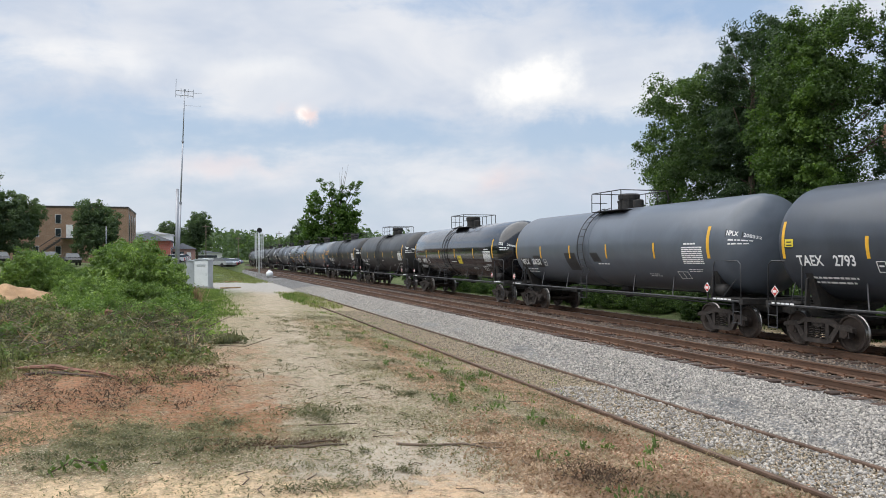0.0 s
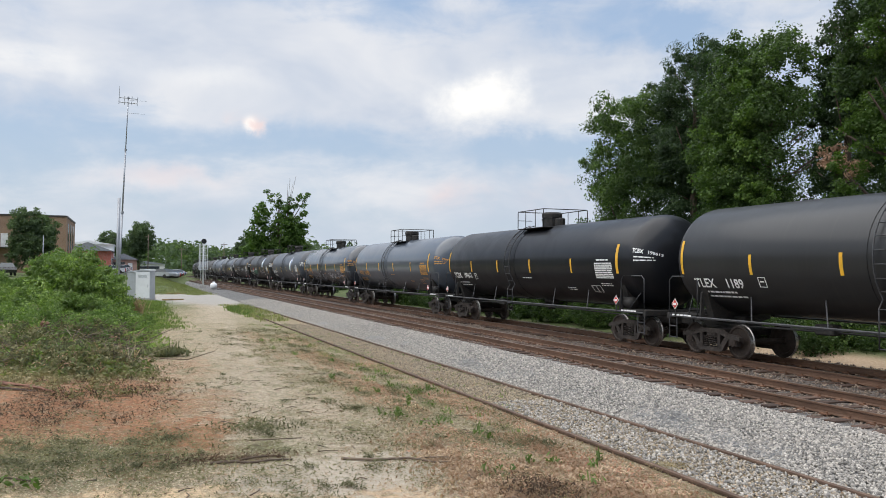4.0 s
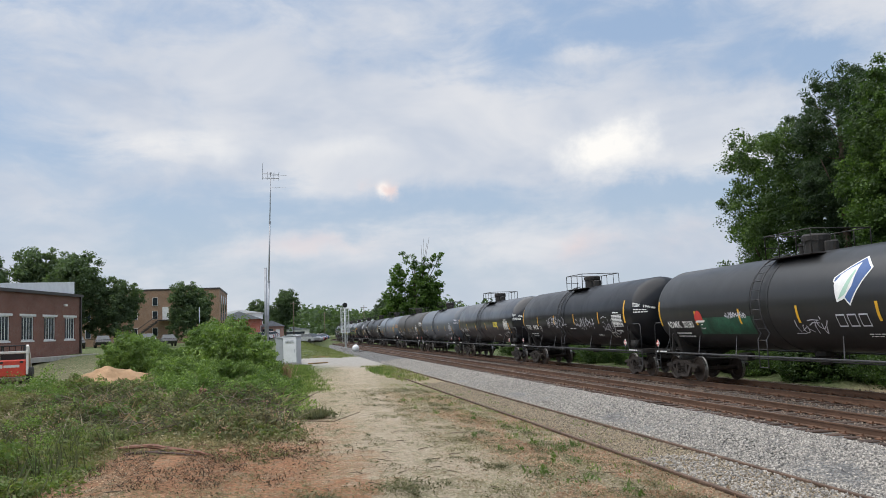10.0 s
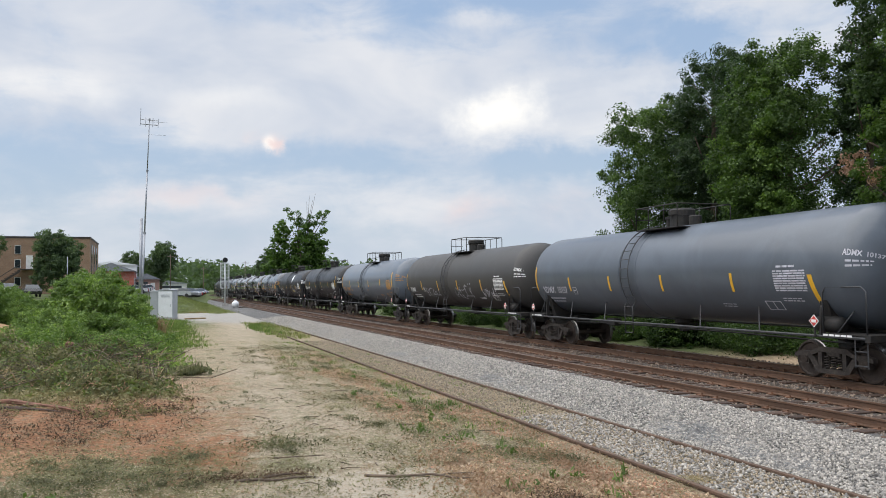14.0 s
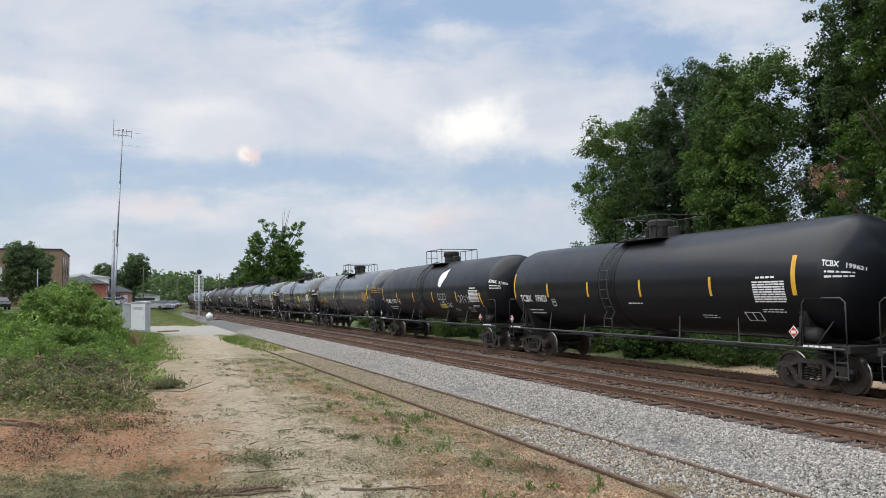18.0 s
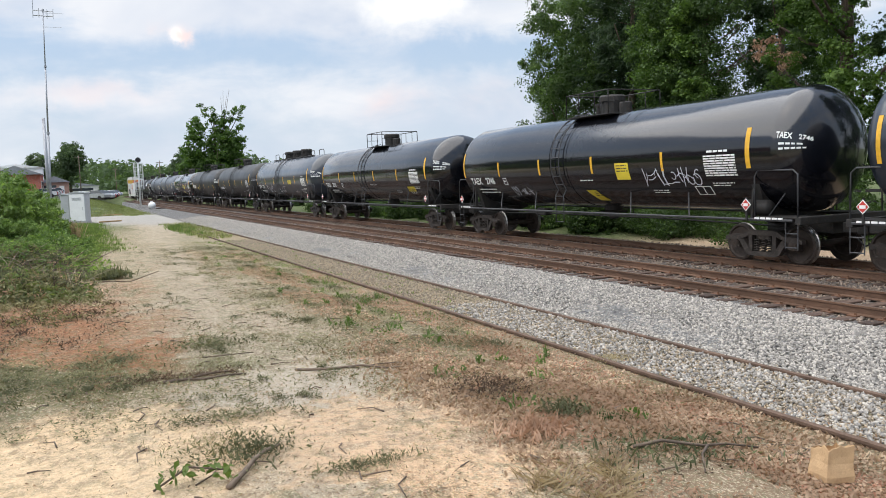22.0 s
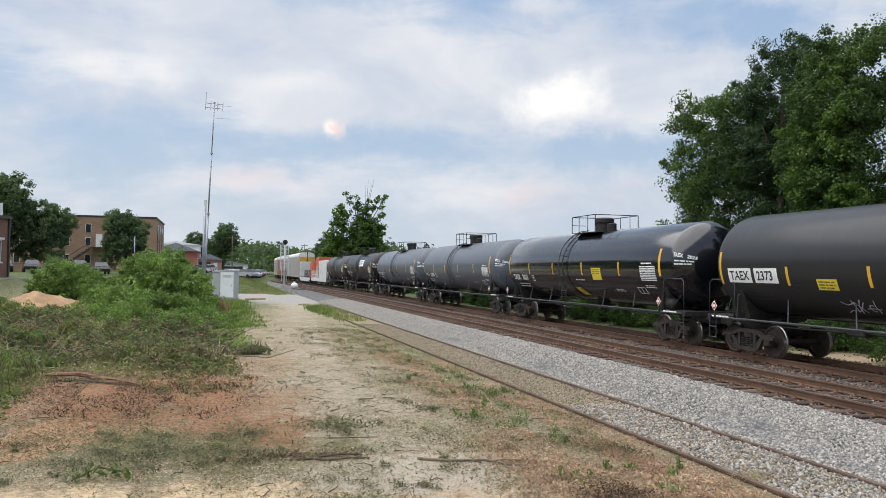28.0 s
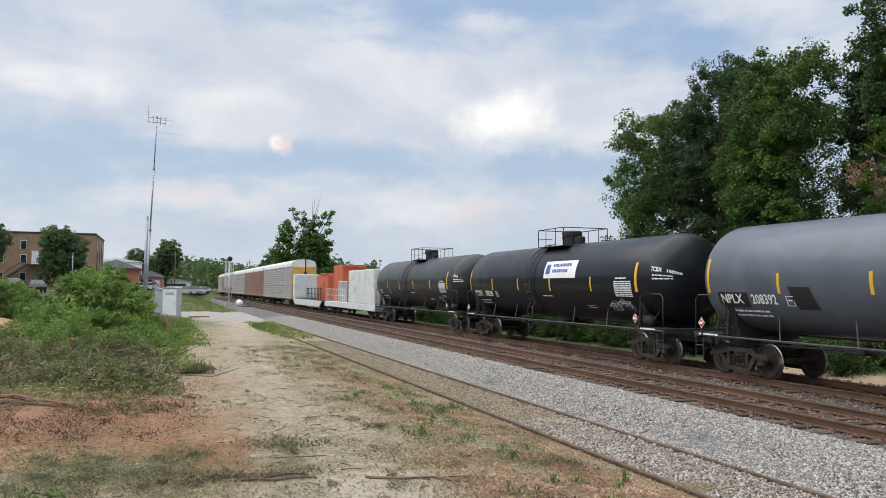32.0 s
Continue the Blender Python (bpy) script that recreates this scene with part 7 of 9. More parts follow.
litter("wilted_clumps", 13000, clumps(-1.0, 6.3, 9, 36, 200, 1.2, 0.22), 0.05, MAT_CLIPMIX, "small clumps of wilted cut weeds", 43, tilt=0.45, lift=0.015, aspect=0.3, patchy=0, high=0.04)
litter("wilted_clumps", 5000, clumps(-3.0, 4.2, 8.6, 13.5, 46, 1.0, 0.16), 0.045, MAT_CLIPMIX, "small clumps of wilted cut weeds", 44, tilt=0.45, lift=0.015, aspect=0.28, patchy=0, high=0.05)
litter("olive_clumps", 24000, clumps(3.5, 6.6, 11, 36, 210, 1.1, 0.3), 0.05, MAT_CLIPMIX, "grey-olive cut weeds between the track and the siding", 61, tilt=0.5, lift=0.015, aspect=0.3, patchy=0, high=0.05)
litter("olive_clumps", 6000, clumps(-3.2, 1.2, 10.6, 13.4, 60, 1.0, 0.22), 0.048, MAT_CLIPMIX, "grey-olive cut weeds strewn before the clay", 62, tilt=0.5, lift=0.015, aspect=0.3, patchy=0, high=0.05)
litter("green_clumps", 1500, clumps(4.3, 6.4, 6.5, 30, 40, 1.2, 0.12), 0.055, MAT_GRASS, "small fresh green weeds among the dry leaves", 63, tilt=1.2, lift=0.02, aspect=0.4, patchy=0, high=0.09)
litter("dark_debris", 3200, clumps(-3.6, 1.0, 14.5, 20, 60, 1.0, 0.26), 0.06, MAT_DARKBIT, "dark rotten debris on the red clay", 64, tilt=0.8, lift=0.015, aspect=0.22, patchy=0, high=0.05)
litter("cut_leaves", 2600, round_spot(4.55, 8.45, 0.3, 0.32), 0.05, MAT_DARKBIT, "dark rotting weeds in a low heap beside the dry leaves", 65, aspect=0.25, patchy=0.2, tilt=0.6, lift=0.02, high=0.1)
litter("cut_leaves", 500, round_spot(4.75, 7.2, 0.14, 0.12), 0.05, MAT_CLIPMIX, "small green weed clump among dry leaves", 66, aspect=0.4, patchy=0, tilt=0.8, lift=0.02, high=0.1)
litter("cut_leaves", 800, round_spot(2.3, 6.8, 0.26, 0.1), 0.05, MAT_CLIPMIX, "strip of wilted cuttings on the sand", 67, aspect=0.2, patchy=0, tilt=0.7, lift=0.015, spare_sand=0, high=0.03)
litter("cut_leaves", 1300, round_spot(1.86, 13.4, 0.34, 0.3), 0.055, MAT_CLIPMIX, "wilted weed clump in the track", 68, aspect=0.3, patchy=0, tilt=0.6, lift=0.015, high=0.1)
litter("cut_leaves", 1000, round_spot(1.5, 9.0, 0.36, 0.14), 0.05, MAT_CLIPMIX, "dark wilted cuttings beyond the heap", 69, aspect=0.25, patchy=0, tilt=0.5, lift=0.015, high=0.06)
litter("cut_leaves", 1500, round_spot(1.25, 11.3, 0.5, 0.16), 0.05, MAT_DARKBIT, "dark litter caught round the dead branches", 70, aspect=0.2, patchy=0, tilt=0.7, lift=0.012, high=0.05)
litter("red_litter", 20000, spread_over(4.4, 6.7, 4.0, 26, 1.4), 0.036, leafy("russet_leaf", (0.33, 0.18, 0.12), (0.62, 0.38, 0.27), 0.85, (1.1, 1.0, 0.85)), "russet dead leaves along the siding", 45, tilt=0.6, patchy=0.8)
litter("sawdust", 16000, spread_over(-2.6, 3.2, 4.5, 11, 1.2), 0.022, MAT_HAY, "pale straw bits on the sand", 9, patchy=0.3)
litter("dark_bush_leaves", 900, round_spot(1.0, 25.4, 0.3, 0.3), 0.11, MAT_DARKCLIP, "small dark wilted bush at the track's edge", 10, "bush", 1.5, 0.12, 0.5, 0)
R = np.random.default_rng(21)
blades("verge_grass", np.c_[-2.5 + 4.6 * R.random(700) ** 1.15, 36 + 33 * R.random(700)], 40, 0.15, 0.34, MAT_GRASS, "green grass and weeds round the cabinet", 31, width=0.014)
blades("verge_grass", np.c_[-9 + 9 * R.random(420), 30 + 12 * R.random(420) ** 0.6], 14, 0.3, 0.25, MAT_OLIVE, "tall weeds along the bank", 32, width=0.016)
blades("siding_weeds", np.c_[6.3 + 1.7 * R.random(130), 42 + 20 * R.random(130) ** 0.9], 15, 0.18, 0.2, MAT_OLIVE, "green weeds growing over the siding's end", 33, width=0.02)
blades("siding_weeds", np.c_[6.0 + 1.0 * R.random(60), 46 + 12 * R.random(60)], 16, 0.24, 0.16, MAT_GRASS, "green weeds growing over the siding's end", 47, width=0.018)
blades("siding_weeds", np.c_[5.4 + 1.5 * R.random(90), 12 + 28 * R.random(90)], 16, 0.08, 0.12, MAT_GRASS, "sparse green weeds along the siding", 34, width=0.012)
blades("siding_weeds", np.c_[7.0 + 1.2 * R.random(60), 14 + 26 * R.random(60)], 14, 0.07, 0.1, MAT_GRASS, "sparse green weeds along the siding", 35, width=0.012)
blades("moss_tuft", np.c_[5.14 + 0.1 * R.normal(size=8), 6.83 + 0.08 * R.normal(size=8)], 60, 0.05, 0.06, MAT_LEAF, "small dark green moss tuft among dry leaves", 55, 0.8, 0.006)
litter("straw_patch", 900, round_spot(6.95, 9.2, 0.16, 0.12), 0.05, MAT_HAY, "pale yellow straw between the siding rails", 56, aspect=0.15, patchy=0, lift=0.05)
blades("tall_weeds", np.c_[-7.0 + 3.2 * R.random(90), 13.5 + 8 * R.random(90)], 9, 0.6, 0.22, MAT_DARKCLIP, "tall olive weeds at the edge of the clearing", 57, 0.5, 0.011)
blades("dry_grass", np.c_[3.3 + 0.9 * R.random(18), 4.9 + 0.8 * R.random(18)], 22, 0.13, 0.07, MAT_HAY, "pale dry grass tufts by the rail", 36, 2.2, 0.005)
blades("dry_grass", np.c_[-0.2 + 0.7 * R.random(8), 49 + 1.0 * R.random(8)], 40, 0.9, 0.12, MAT_HAY, "tall pale dry grass clump before the cabinet", 37, 0.5, 0.012)
blades("lot_grass", np.c_[1.5 + 6.5 * R.random(400), 86 + 56 * R.random(400)], 34, 0.13, 0.5, MAT_OLIVE, "grass bank beyond the crossing", 38, 0.5, 0.03)
blades("bank_straw", np.c_[-6.5 + 6.5 * R.random(60), 23 + 11 * R.random(60)], 7, 0.6, 0.2, MAT_HAY, "dry stalks standing in the brush", 39, 0.9, 0.008)


def stick(name, pts, r, label, material=None, r2=None):
    pts = [(x, y, float(ground_z(x, y)) + r * 0.8 + h) for x, y, h in pts]
    return tagged(new(name, Shape().tube(pts, r, 7, r2 if r2 is not None else r * 0.5).mesh(name, material or MAT_DEADWOOD, True)), label, "stick")


stick("fallen_branch", [(2.75, 10.9, 0), (3.09, 10.62, 0.015), (3.3, 10.62, 0.0), (3.59, 10.48, 0.02), (3.85, 10.2, 0.0), (4.06, 10.12, 0)], 0.02, "long crooked dead branch on the dirt", r2=0.012)
stick("fallen_branch", [(3.62, 10.46, 0.01), (3.85, 10.4, 0.03), (4.2, 10.42, 0.0)], 0.01, "side shoot of the crooked dead branch")
stick("fallen_branch", [(1.01, 11.1, 0), (1.3, 11.04, 0.02), (1.5, 11.0, 0.0), (1.8, 11.06, 0.01), (2.09, 11.04, 0)], 0.022, "thin dead branch on the dirt", r2=0.014)
stick("fallen_branch", [(1.35, 11.2, 0), (1.6, 11.2, 0.03), (1.85, 11.28, 0.02), (2.03, 11.24, 0)], 0.02, "short dead branch on the dirt", r2=0.01)
stick("fallen_branch", [(1.7, 12.5, 0), (2.0, 12.4, 0.02), (2.5, 12.45, 0)], 0.013, "thin dead twig on the track")
stick("fallen_branch", [(1.09, 6.85, 0), (1.28, 7.08, 0.03), (1.41, 7.33, 0.03), (1.55, 7.52, 0.03), (1.73, 7.67, 0.02)], 0.028, "curved dead branch in a heap of cuttings", r2=0.016)
stick("fallen_branch", [(4.55, 5.75, 0.04), (4.85, 5.72, 0.07), (5.15, 5.5, 0.06), (5.45, 5.52, 0.05), (5.75, 5.42, 0.02)], 0.018, "thin forked branch on dry leaves")
stick("fallen_branch", [(5.2, 5.5, 0.06), (4.95, 5.3, 0.06), (4.7, 5.0, 0.03)], 0.014, "thin forked branch on dry leaves")


def split_log(pts, r, label, seed, material):
    """A ragged length of split wood with a flat, splintered top."""
    q, sh = random.Random(seed), Shape()
    n = 14
    rows = []
    for k in range(n + 1):
        t = k / n * (len(pts) - 1)
        i = min(len(pts) - 2, int(t))
        a, b = Vector(pts[i]), Vector(pts[i + 1])
        c = a.lerp(b, t - i)
        d = (b - a).normalized()
        w = Vector((-d.y, d.x, 0))
        size = r * (0.25 + 0.75 * math.sin(math.pi * min(1, max(0.04, k / n)) ** 0.7)) * q.uniform(0.75, 1.25)
        z = float(ground_z(c.x, c.y)) + c.z
        rows.append([Vector((c.x, c.y, z)) + w * (size * u * q.uniform(0.8, 1.2)) + Vector((0, 0, size * h * q.uniform(0.7, 1.2))) for u, h in ((-1.2, -0.1), (-1.0, 0.5), (-0.3, 0.75), (0.5, 0.65), (1.1, 0.3), (0.9, -0.3), (-0.6, -0.4))])
    v = [p for row in rows for p in row]
    f = [(k * 7 + i, k * 7 + (i + 1) % 7, (k + 1) * 7 + (i + 1) % 7, (k + 1) * 7 + i) for k in range(n) for i in range(7)]
    sh.add(v, f + [tuple(range(6, -1, -1)), tuple(n * 7 + i for i in range(7))])
    return tagged(new("split_log", sh.mesh("split_log", material)), label, "log")


MAT_DARKTIMBER = plain("dark_timber", (0.07, 0.045, 0.035), 0.9, 0, 0.4, 5, 0.6)
MAT_REDWOOD = plain("red_wood", (0.20, 0.095, 0.06), 0.85, 0, 0.4, 5, 0.6, (0.05, 0.03, 0.02), 0.6, 0, (1, 1, 4))
split_log([(-3.75, 19.6, 0.1), (-2.9, 18.6, 0.13), (-2.1, 17.9, 0.08), (-1.35, 17.15, 0.05)], 0.075, "reddish split log lying on the clay", 1, MAT_REDWOOD)
split_log([(-3.3, 18.6, 0.02), (-2.6, 18.1, 0.03), (-1.7, 17.3, 0.02)], 0.05, "dark splinter of wood beside the log", 2, MAT_DARKTIMBER)
r_ = random.Random(77)
for _ in range(46):
    x_, y_ = r_.uniform(-7, 0.8), r_.uniform(21, 33)
    a_, l_ = r_.uniform(0, 6.28), r_.uniform(0.5, 1.5)
    stick("brush_twig", [(x_, y_, r_.uniform(0.05, 0.3)), (x_ + l_ * 0.5 * math.cos(a_), y_ + l_ * 0.5 * math.sin(a_), r_.uniform(0.15, 0.55)), (x_ + l_ * math.cos(a_), y_ + l_ * math.sin(a_), r_.uniform(0.1, 0.7))], 0.016, "bare cut twig in the brush heap")
for _ in range(130):
    x_, y_ = r_.uniform(-3, 6.3), 5 + 16 * r_.random() ** 1.3
    a_, l_ = r_.uniform(0, 6.28), r_.uniform(0.12, 0.5)
    stick("small_twig", [(x_, y_, 0.002), (x_ + l_ * 0.5 * math.cos(a_), y_ + l_ * 0.5 * math.sin(a_), 0.02), (x_ + l_ * math.cos(a_ + 0.3), y_ + l_ * math.sin(a_ + 0.3), 0)], 0.009, "small broken twig on the dirt")


def sprig(x, y):
    root = tagged(new("leafy_sprig"), "cut green sprig with drooping leaves on the sand", "sprig")
    root.matrix_basis = pose(x, y, float(ground_z(x, y)))
    part("twig", Shape().tube([(-0.3, 0, 0.02), (0, 0.05, 0.16), (0.3, 0, 0.1)], 0.01, 5).mesh("twig", MAT_BARK), root)
    v, f = leaf_quads([(-0.2, 0, 0.08), (0, 0.05, 0.14), (0.2, 0, 0.12), (0.32, -0.05, 0.06)], 12, 0.10, 0.12, seed=3, aspect=0.45)
    me = quads_mesh("leaves", v, f)
    me.materials.append(MAT_GRASS)
    part("leaves", me, root)


sprig(-1.35, 10.6)
sprig(0.8, 7.1)


def paper_bag():
    """An open brown paper bag, its mouth a little flared and crumpled."""
    r, sh = random.Random(4), Shape()
    w, d, h, n = 0.135, 0.115, 0.27, 6
    rings = []
    for inner in (0, 1):
        for k in range(6):
            z = h * k / 5 + (0.006 if inner else 0)
            flare = 1 - 0.10 * k / 5 + 0.03 * math.sin(k * 1.7)
            a, b = w * flare - 0.004 * inner, d * flare - 0.004 * inner
            ring_pts = []
            for e in range(4):
                p0, p1 = ((-a, -b), (a, -b), (a, b), (-a, b))[e], ((a, -b), (a, b), (-a, b), (-a, -b))[e]
                for q in range(n):
                    t = q / n
                    bow = 0.012 * math.sin(math.pi * t) * math.sin(k * 1.1 + e * 2)
                    nx, ny = ((0, -1), (1, 0), (0, 1), (-1, 0))[e]
                    lip = (0.035 * math.sin(3.0 * t + e * 1.7) + 0.01 * math.sin(17 * t + e)) if k == 5 else 0.0
                    ring_pts.append((p0[0] + (p1[0] - p0[0]) * t + nx * bow, p0[1] + (p1[1] - p0[1]) * t + ny * bow, z + lip))
            rings.append(ring_pts)
    order = rings[:6] + rings[:5:-1]
    m = 4 * n
    for k, rg in enumerate(order):
        sh.v += rg
    sh.f += [(k * m + i, k * m + (i + 1) % m, (k + 1) * m + (i + 1) % m, (k + 1) * m + i) for k in range(len(order) - 1) for i in range(m)]
    sh.f += [tuple(range(m - 1, -1, -1)), tuple((len(order) - 1) * m + i for i in range(m))]
    bag = new("paper_bag", sh.mesh("paper_bag", plain("brown_paper", (0.56, 0.37, 0.20), 0.85, 0, 0.1, 5, 0.35, (0.40, 0.25, 0.13), 0.3)))
    bag.matrix_basis = pose(5.67, 4.56, float(ground_z(5.67, 4.56)) + 0.02, 0, 3, -12)
    tagged(bag, "open crumpled brown paper bag standing on dry leaves", "paper bag")


paper_bag()


def stump(x, y, h, r):
    root = new("tree_stump", soft_edges(Shape().lathe([(r * 1.3, -0.1), (r * 1.1, h * 0.2), (r, h * 0.6), (r * 0.95, h), (r * 0.5, h + 0.04), (0.0, h + 0.02)], "z", sides=11).mesh("tree_stump", plain("cut_stump", (0.20, 0.10, 0.06), 0.9, 0, 0.35, 6, 0.8, (0.06, 0.04, 0.03), 0.4))))
    root.matrix_basis = pose(x, y, float(ground_z(x, y)), 8, 14)
    tagged(root, "reddish sawn stump among the brush", "stump")


stump(-2.95, 31.5, 0.55, 0.16)


def mound(name, cx, cy, rx, ry, h, material, label, seed):
    n, m = 40, 24
    vs, fs = [], []
    for j in range(m + 1):
        q = j / m
        for k in range(n):
            a = 2 * math.pi * k / n
            rr = q * (1 + 0.12 * math.sin(3 * a + seed) + 0.07 * math.sin(7 * a))
            x, y = cx + rx * rr * math.cos(a), cy + ry * rr * math.sin(a)
            bump = 0.12 * noise.noise((x * 1.1, y * 1.1, seed)) + 0.05 * noise.noise((x * 3.5, y * 3.5, seed))
            z = float(ground_z(x, y)) - 0.06 + h * (1 - q) ** 0.8 * (1 - 0.25 * q) + bump * (1 - q) * 2
            vs.append((x, y, z))
    for j in range(m):
        for k in range(n):
            k2 = (k + 1) % n
            fs.append((j * n + k, j * n + k2, (j + 1) * n + k2, (j + 1) * n + k))
    me = mesh_of(name, vs, fs, True)
    me.materials.append(material)
    return tagged(new(name, me), label, "earth pile")


MAT_SAND = plain("orange_sand", (0.42, 0.265, 0.145), 0.95, 0, 0.22, 1.5, 1.0, (0.33, 0.18, 0.09), 0.4)
mound("sand_mound", -8.2, 42.3, 3.3, 1.8, 1.15, MAT_SAND, "pile of orange sandy earth among the brush", 2)
mound("sand_mound", -6.6, 42.0, 1.0, 0.9, 0.6, MAT_SAND, "small heap of orange sandy earth", 4)


def back_fence():
    """Dark rail fence between the far rails and the woods."""
    root = tagged(new("rail_fence"), "dark wooden rail fence before the woods", "fence")
    post = Shape().box(-0.06, -0.06, -0.3, 0.06, 0.06, 1.25, 0.01).mesh("post", MAT_FRAME)
    rail = Shape().box(-0.02, -1.25, -0.05, 0.02, 1.25, 0.05).mesh("fence_rail", MAT_FRAME)
    for k in range(16):
        y = 4 + 2.5 * k
        z = float(ground_z(23.0, y))
        part("post", post, root, m=pose(23.0, y, z))
        for h in (0.35, 0.75, 1.12):
            part("fence_rail", rail, root, m=pose(22.95, y + 1.25, z + h))


back_fence()


# ---- mast, cabinet, signal and other trackside things ----
MAT_GALV = plain("galvanised_steel", (0.34, 0.35, 0.37), 0.45, 0.6, 0.12, 4, 0.1)
MAT_CABINET = plain("white_cabinet_paint", (0.82, 0.83, 0.84), 0.45, 0, 0.04, 2, 0.05, (0.5, 0.48, 0.44), 0.2)
MAT_CABINET_SIDE = plain("grey_cabinet_paint", (0.46, 0.48, 0.50), 0.5, 0, 0.08, 2, 0.05, (0.3, 0.28, 0.25), 0.3)
MAT_DARK = plain("black_signal_paint", (0.015, 0.015, 0.016), 0.5, 0, 0.2, 4, 0.05)
MAT_CONCRETE = plain("concrete", (0.42, 0.40, 0.37), 0.9, 0, 0.15, 3, 0.4)


def antenna_mast():
    root = tagged(new("antenna_mast"), "tall thin steel antenna mast with a bar of aerials on top", "antenna mast")
    root.matrix_basis = pose(-1.12, 75.0, float(ground_z(-1.1, 75)), 0, 2.0, 0)
    for k, (z0, z1, r) in enumerate(((0, 7.5, 0.085), (7.5, 13.0, 0.065), (13.0, 17.6, 0.045))):
        part("mast_section", Shape().tube([(0, 0, z0), (0, 0, z1)], r, 8).mesh("mast_section", MAT_GALV, True), root)
        part("mast_collar", Shape().lathe([(r + 0.04, z1 - 0.12), (r + 0.04, z1 + 0.05)], "z", sides=10).mesh("mast_collar", MAT_GALV), root)
    part("crossbar", Shape().tube([(-0.75, 0, 17.1), (0.75, 0, 17.1)], 0.035, 6).tube([(-0.75, 0, 17.5), (0.75, 0, 17.5)], 0.03, 6).mesh("crossbar", MAT_GALV), root)
    for x, z0, z1 in ((-0.75, 16.9, 18.5), (-0.3, 16.9, 17.7), (0.3, 16.9, 17.7), (0.75, 16.9, 17.7)):
        part("aerial", Shape().tube([(x, 0, z0), (x, 0, z1)], 0.025, 5).mesh("aerial", MAT_GALV), root)
    part("side_arm", Shape().tube([(0, 0, 17.35), (1.5, 0, 17.4)], 0.014, 5).mesh("side_arm", MAT_GALV), root)
    part("side_arm", Shape().tube([(0, 0, 16.2), (1.4, 0, 16.25)], 0.014, 5).mesh("side_arm", MAT_GALV), root)
    pole = tagged(new("steel_pole"), "short thick grey steel pole beside the mast", "pole")
    pole.matrix_basis = pose(-1.18, 73.5, float(ground_z(-1.1, 73.5)), 0, 0.5, 0)
    part("shaft", Shape().tube([(0, 0, 0), (0, 0, 8.6)], 0.15, 10, 0.12).mesh("shaft", MAT_GALV, True), pole)
    part("base_plate", Shape().box(-0.3, -0.3, 0, 0.3, 0.3, 0.05).mesh("base_plate", MAT_GALV), pole)


antenna_mast()


def cabinet(x, y, w, dep, h, turn, label, white=True):
    root = tagged(new("relay_cabinet"), label, "cabinet")
    root.matrix_basis = pose(x, y, float(ground_z(x, y)), 0, 0, turn)
    part("base", Shape().box(-w / 2 - 0.05, -dep / 2 - 0.05, -0.1, w / 2 + 0.05, dep / 2 + 0.05, 0.12).mesh("base", MAT_CONCRETE), root)
    part("body", Shape().box(-w / 2, -dep / 2, 0.12, w / 2, dep / 2, h - 0.08, 0.02).mesh("body", MAT_CABINET_SIDE), root, "grey painted steel box")
    part("roof", Shape().slab([(-w / 2 - 0.06, h - 0.08), (-w / 2 - 0.06, h - 0.03), (0, h + 0.05), (w / 2 + 0.06, h - 0.03), (w / 2 + 0.06, h - 0.08)], -dep / 2 - 0.06, dep / 2 + 0.06).mesh("roof", MAT_CABINET_SIDE), root)
    if white:
        dr = part("door", Shape().box(-w / 2 + 0.04, -dep / 2 - 0.03, 0.2, w / 2 - 0.04, -dep / 2 - 0.002, h - 0.16, 0.008).mesh("door", MAT_CABINET), root, "white steel door")
        part("handle", Shape().box(w / 2 - 0.2, -dep / 2 - 0.06, 1.05, w / 2 - 0.16, -dep / 2 - 0.03, 1.3).mesh("handle", MAT_CABINET_SIDE), dr)
        for k in range(5):
            part("vent_slat", Shape().box(-w / 2 + 0.25, -dep / 2 - 0.045, 1.85 + 0.05 * k, w / 2 - 0.25, -dep / 2 - 0.03, 1.875 + 0.05 * k).mesh("vent_slat", MAT_CABINET_SIDE), dr)


cabinet(1.05, 70.8, 1.22, 1.2, 2.5, -20, "white steel relay cabinet with grey sides standing in weeds")
cabinet(0.02, 71.2, 0.62, 0.6, 2.38, -12, "small grey cabinet beside the white one", False)


MAT_PALE_STEEL = plain("pale_steel_paint", (0.62, 0.63, 0.64), 0.5, 0.1, 0.1, 4, 0.05)


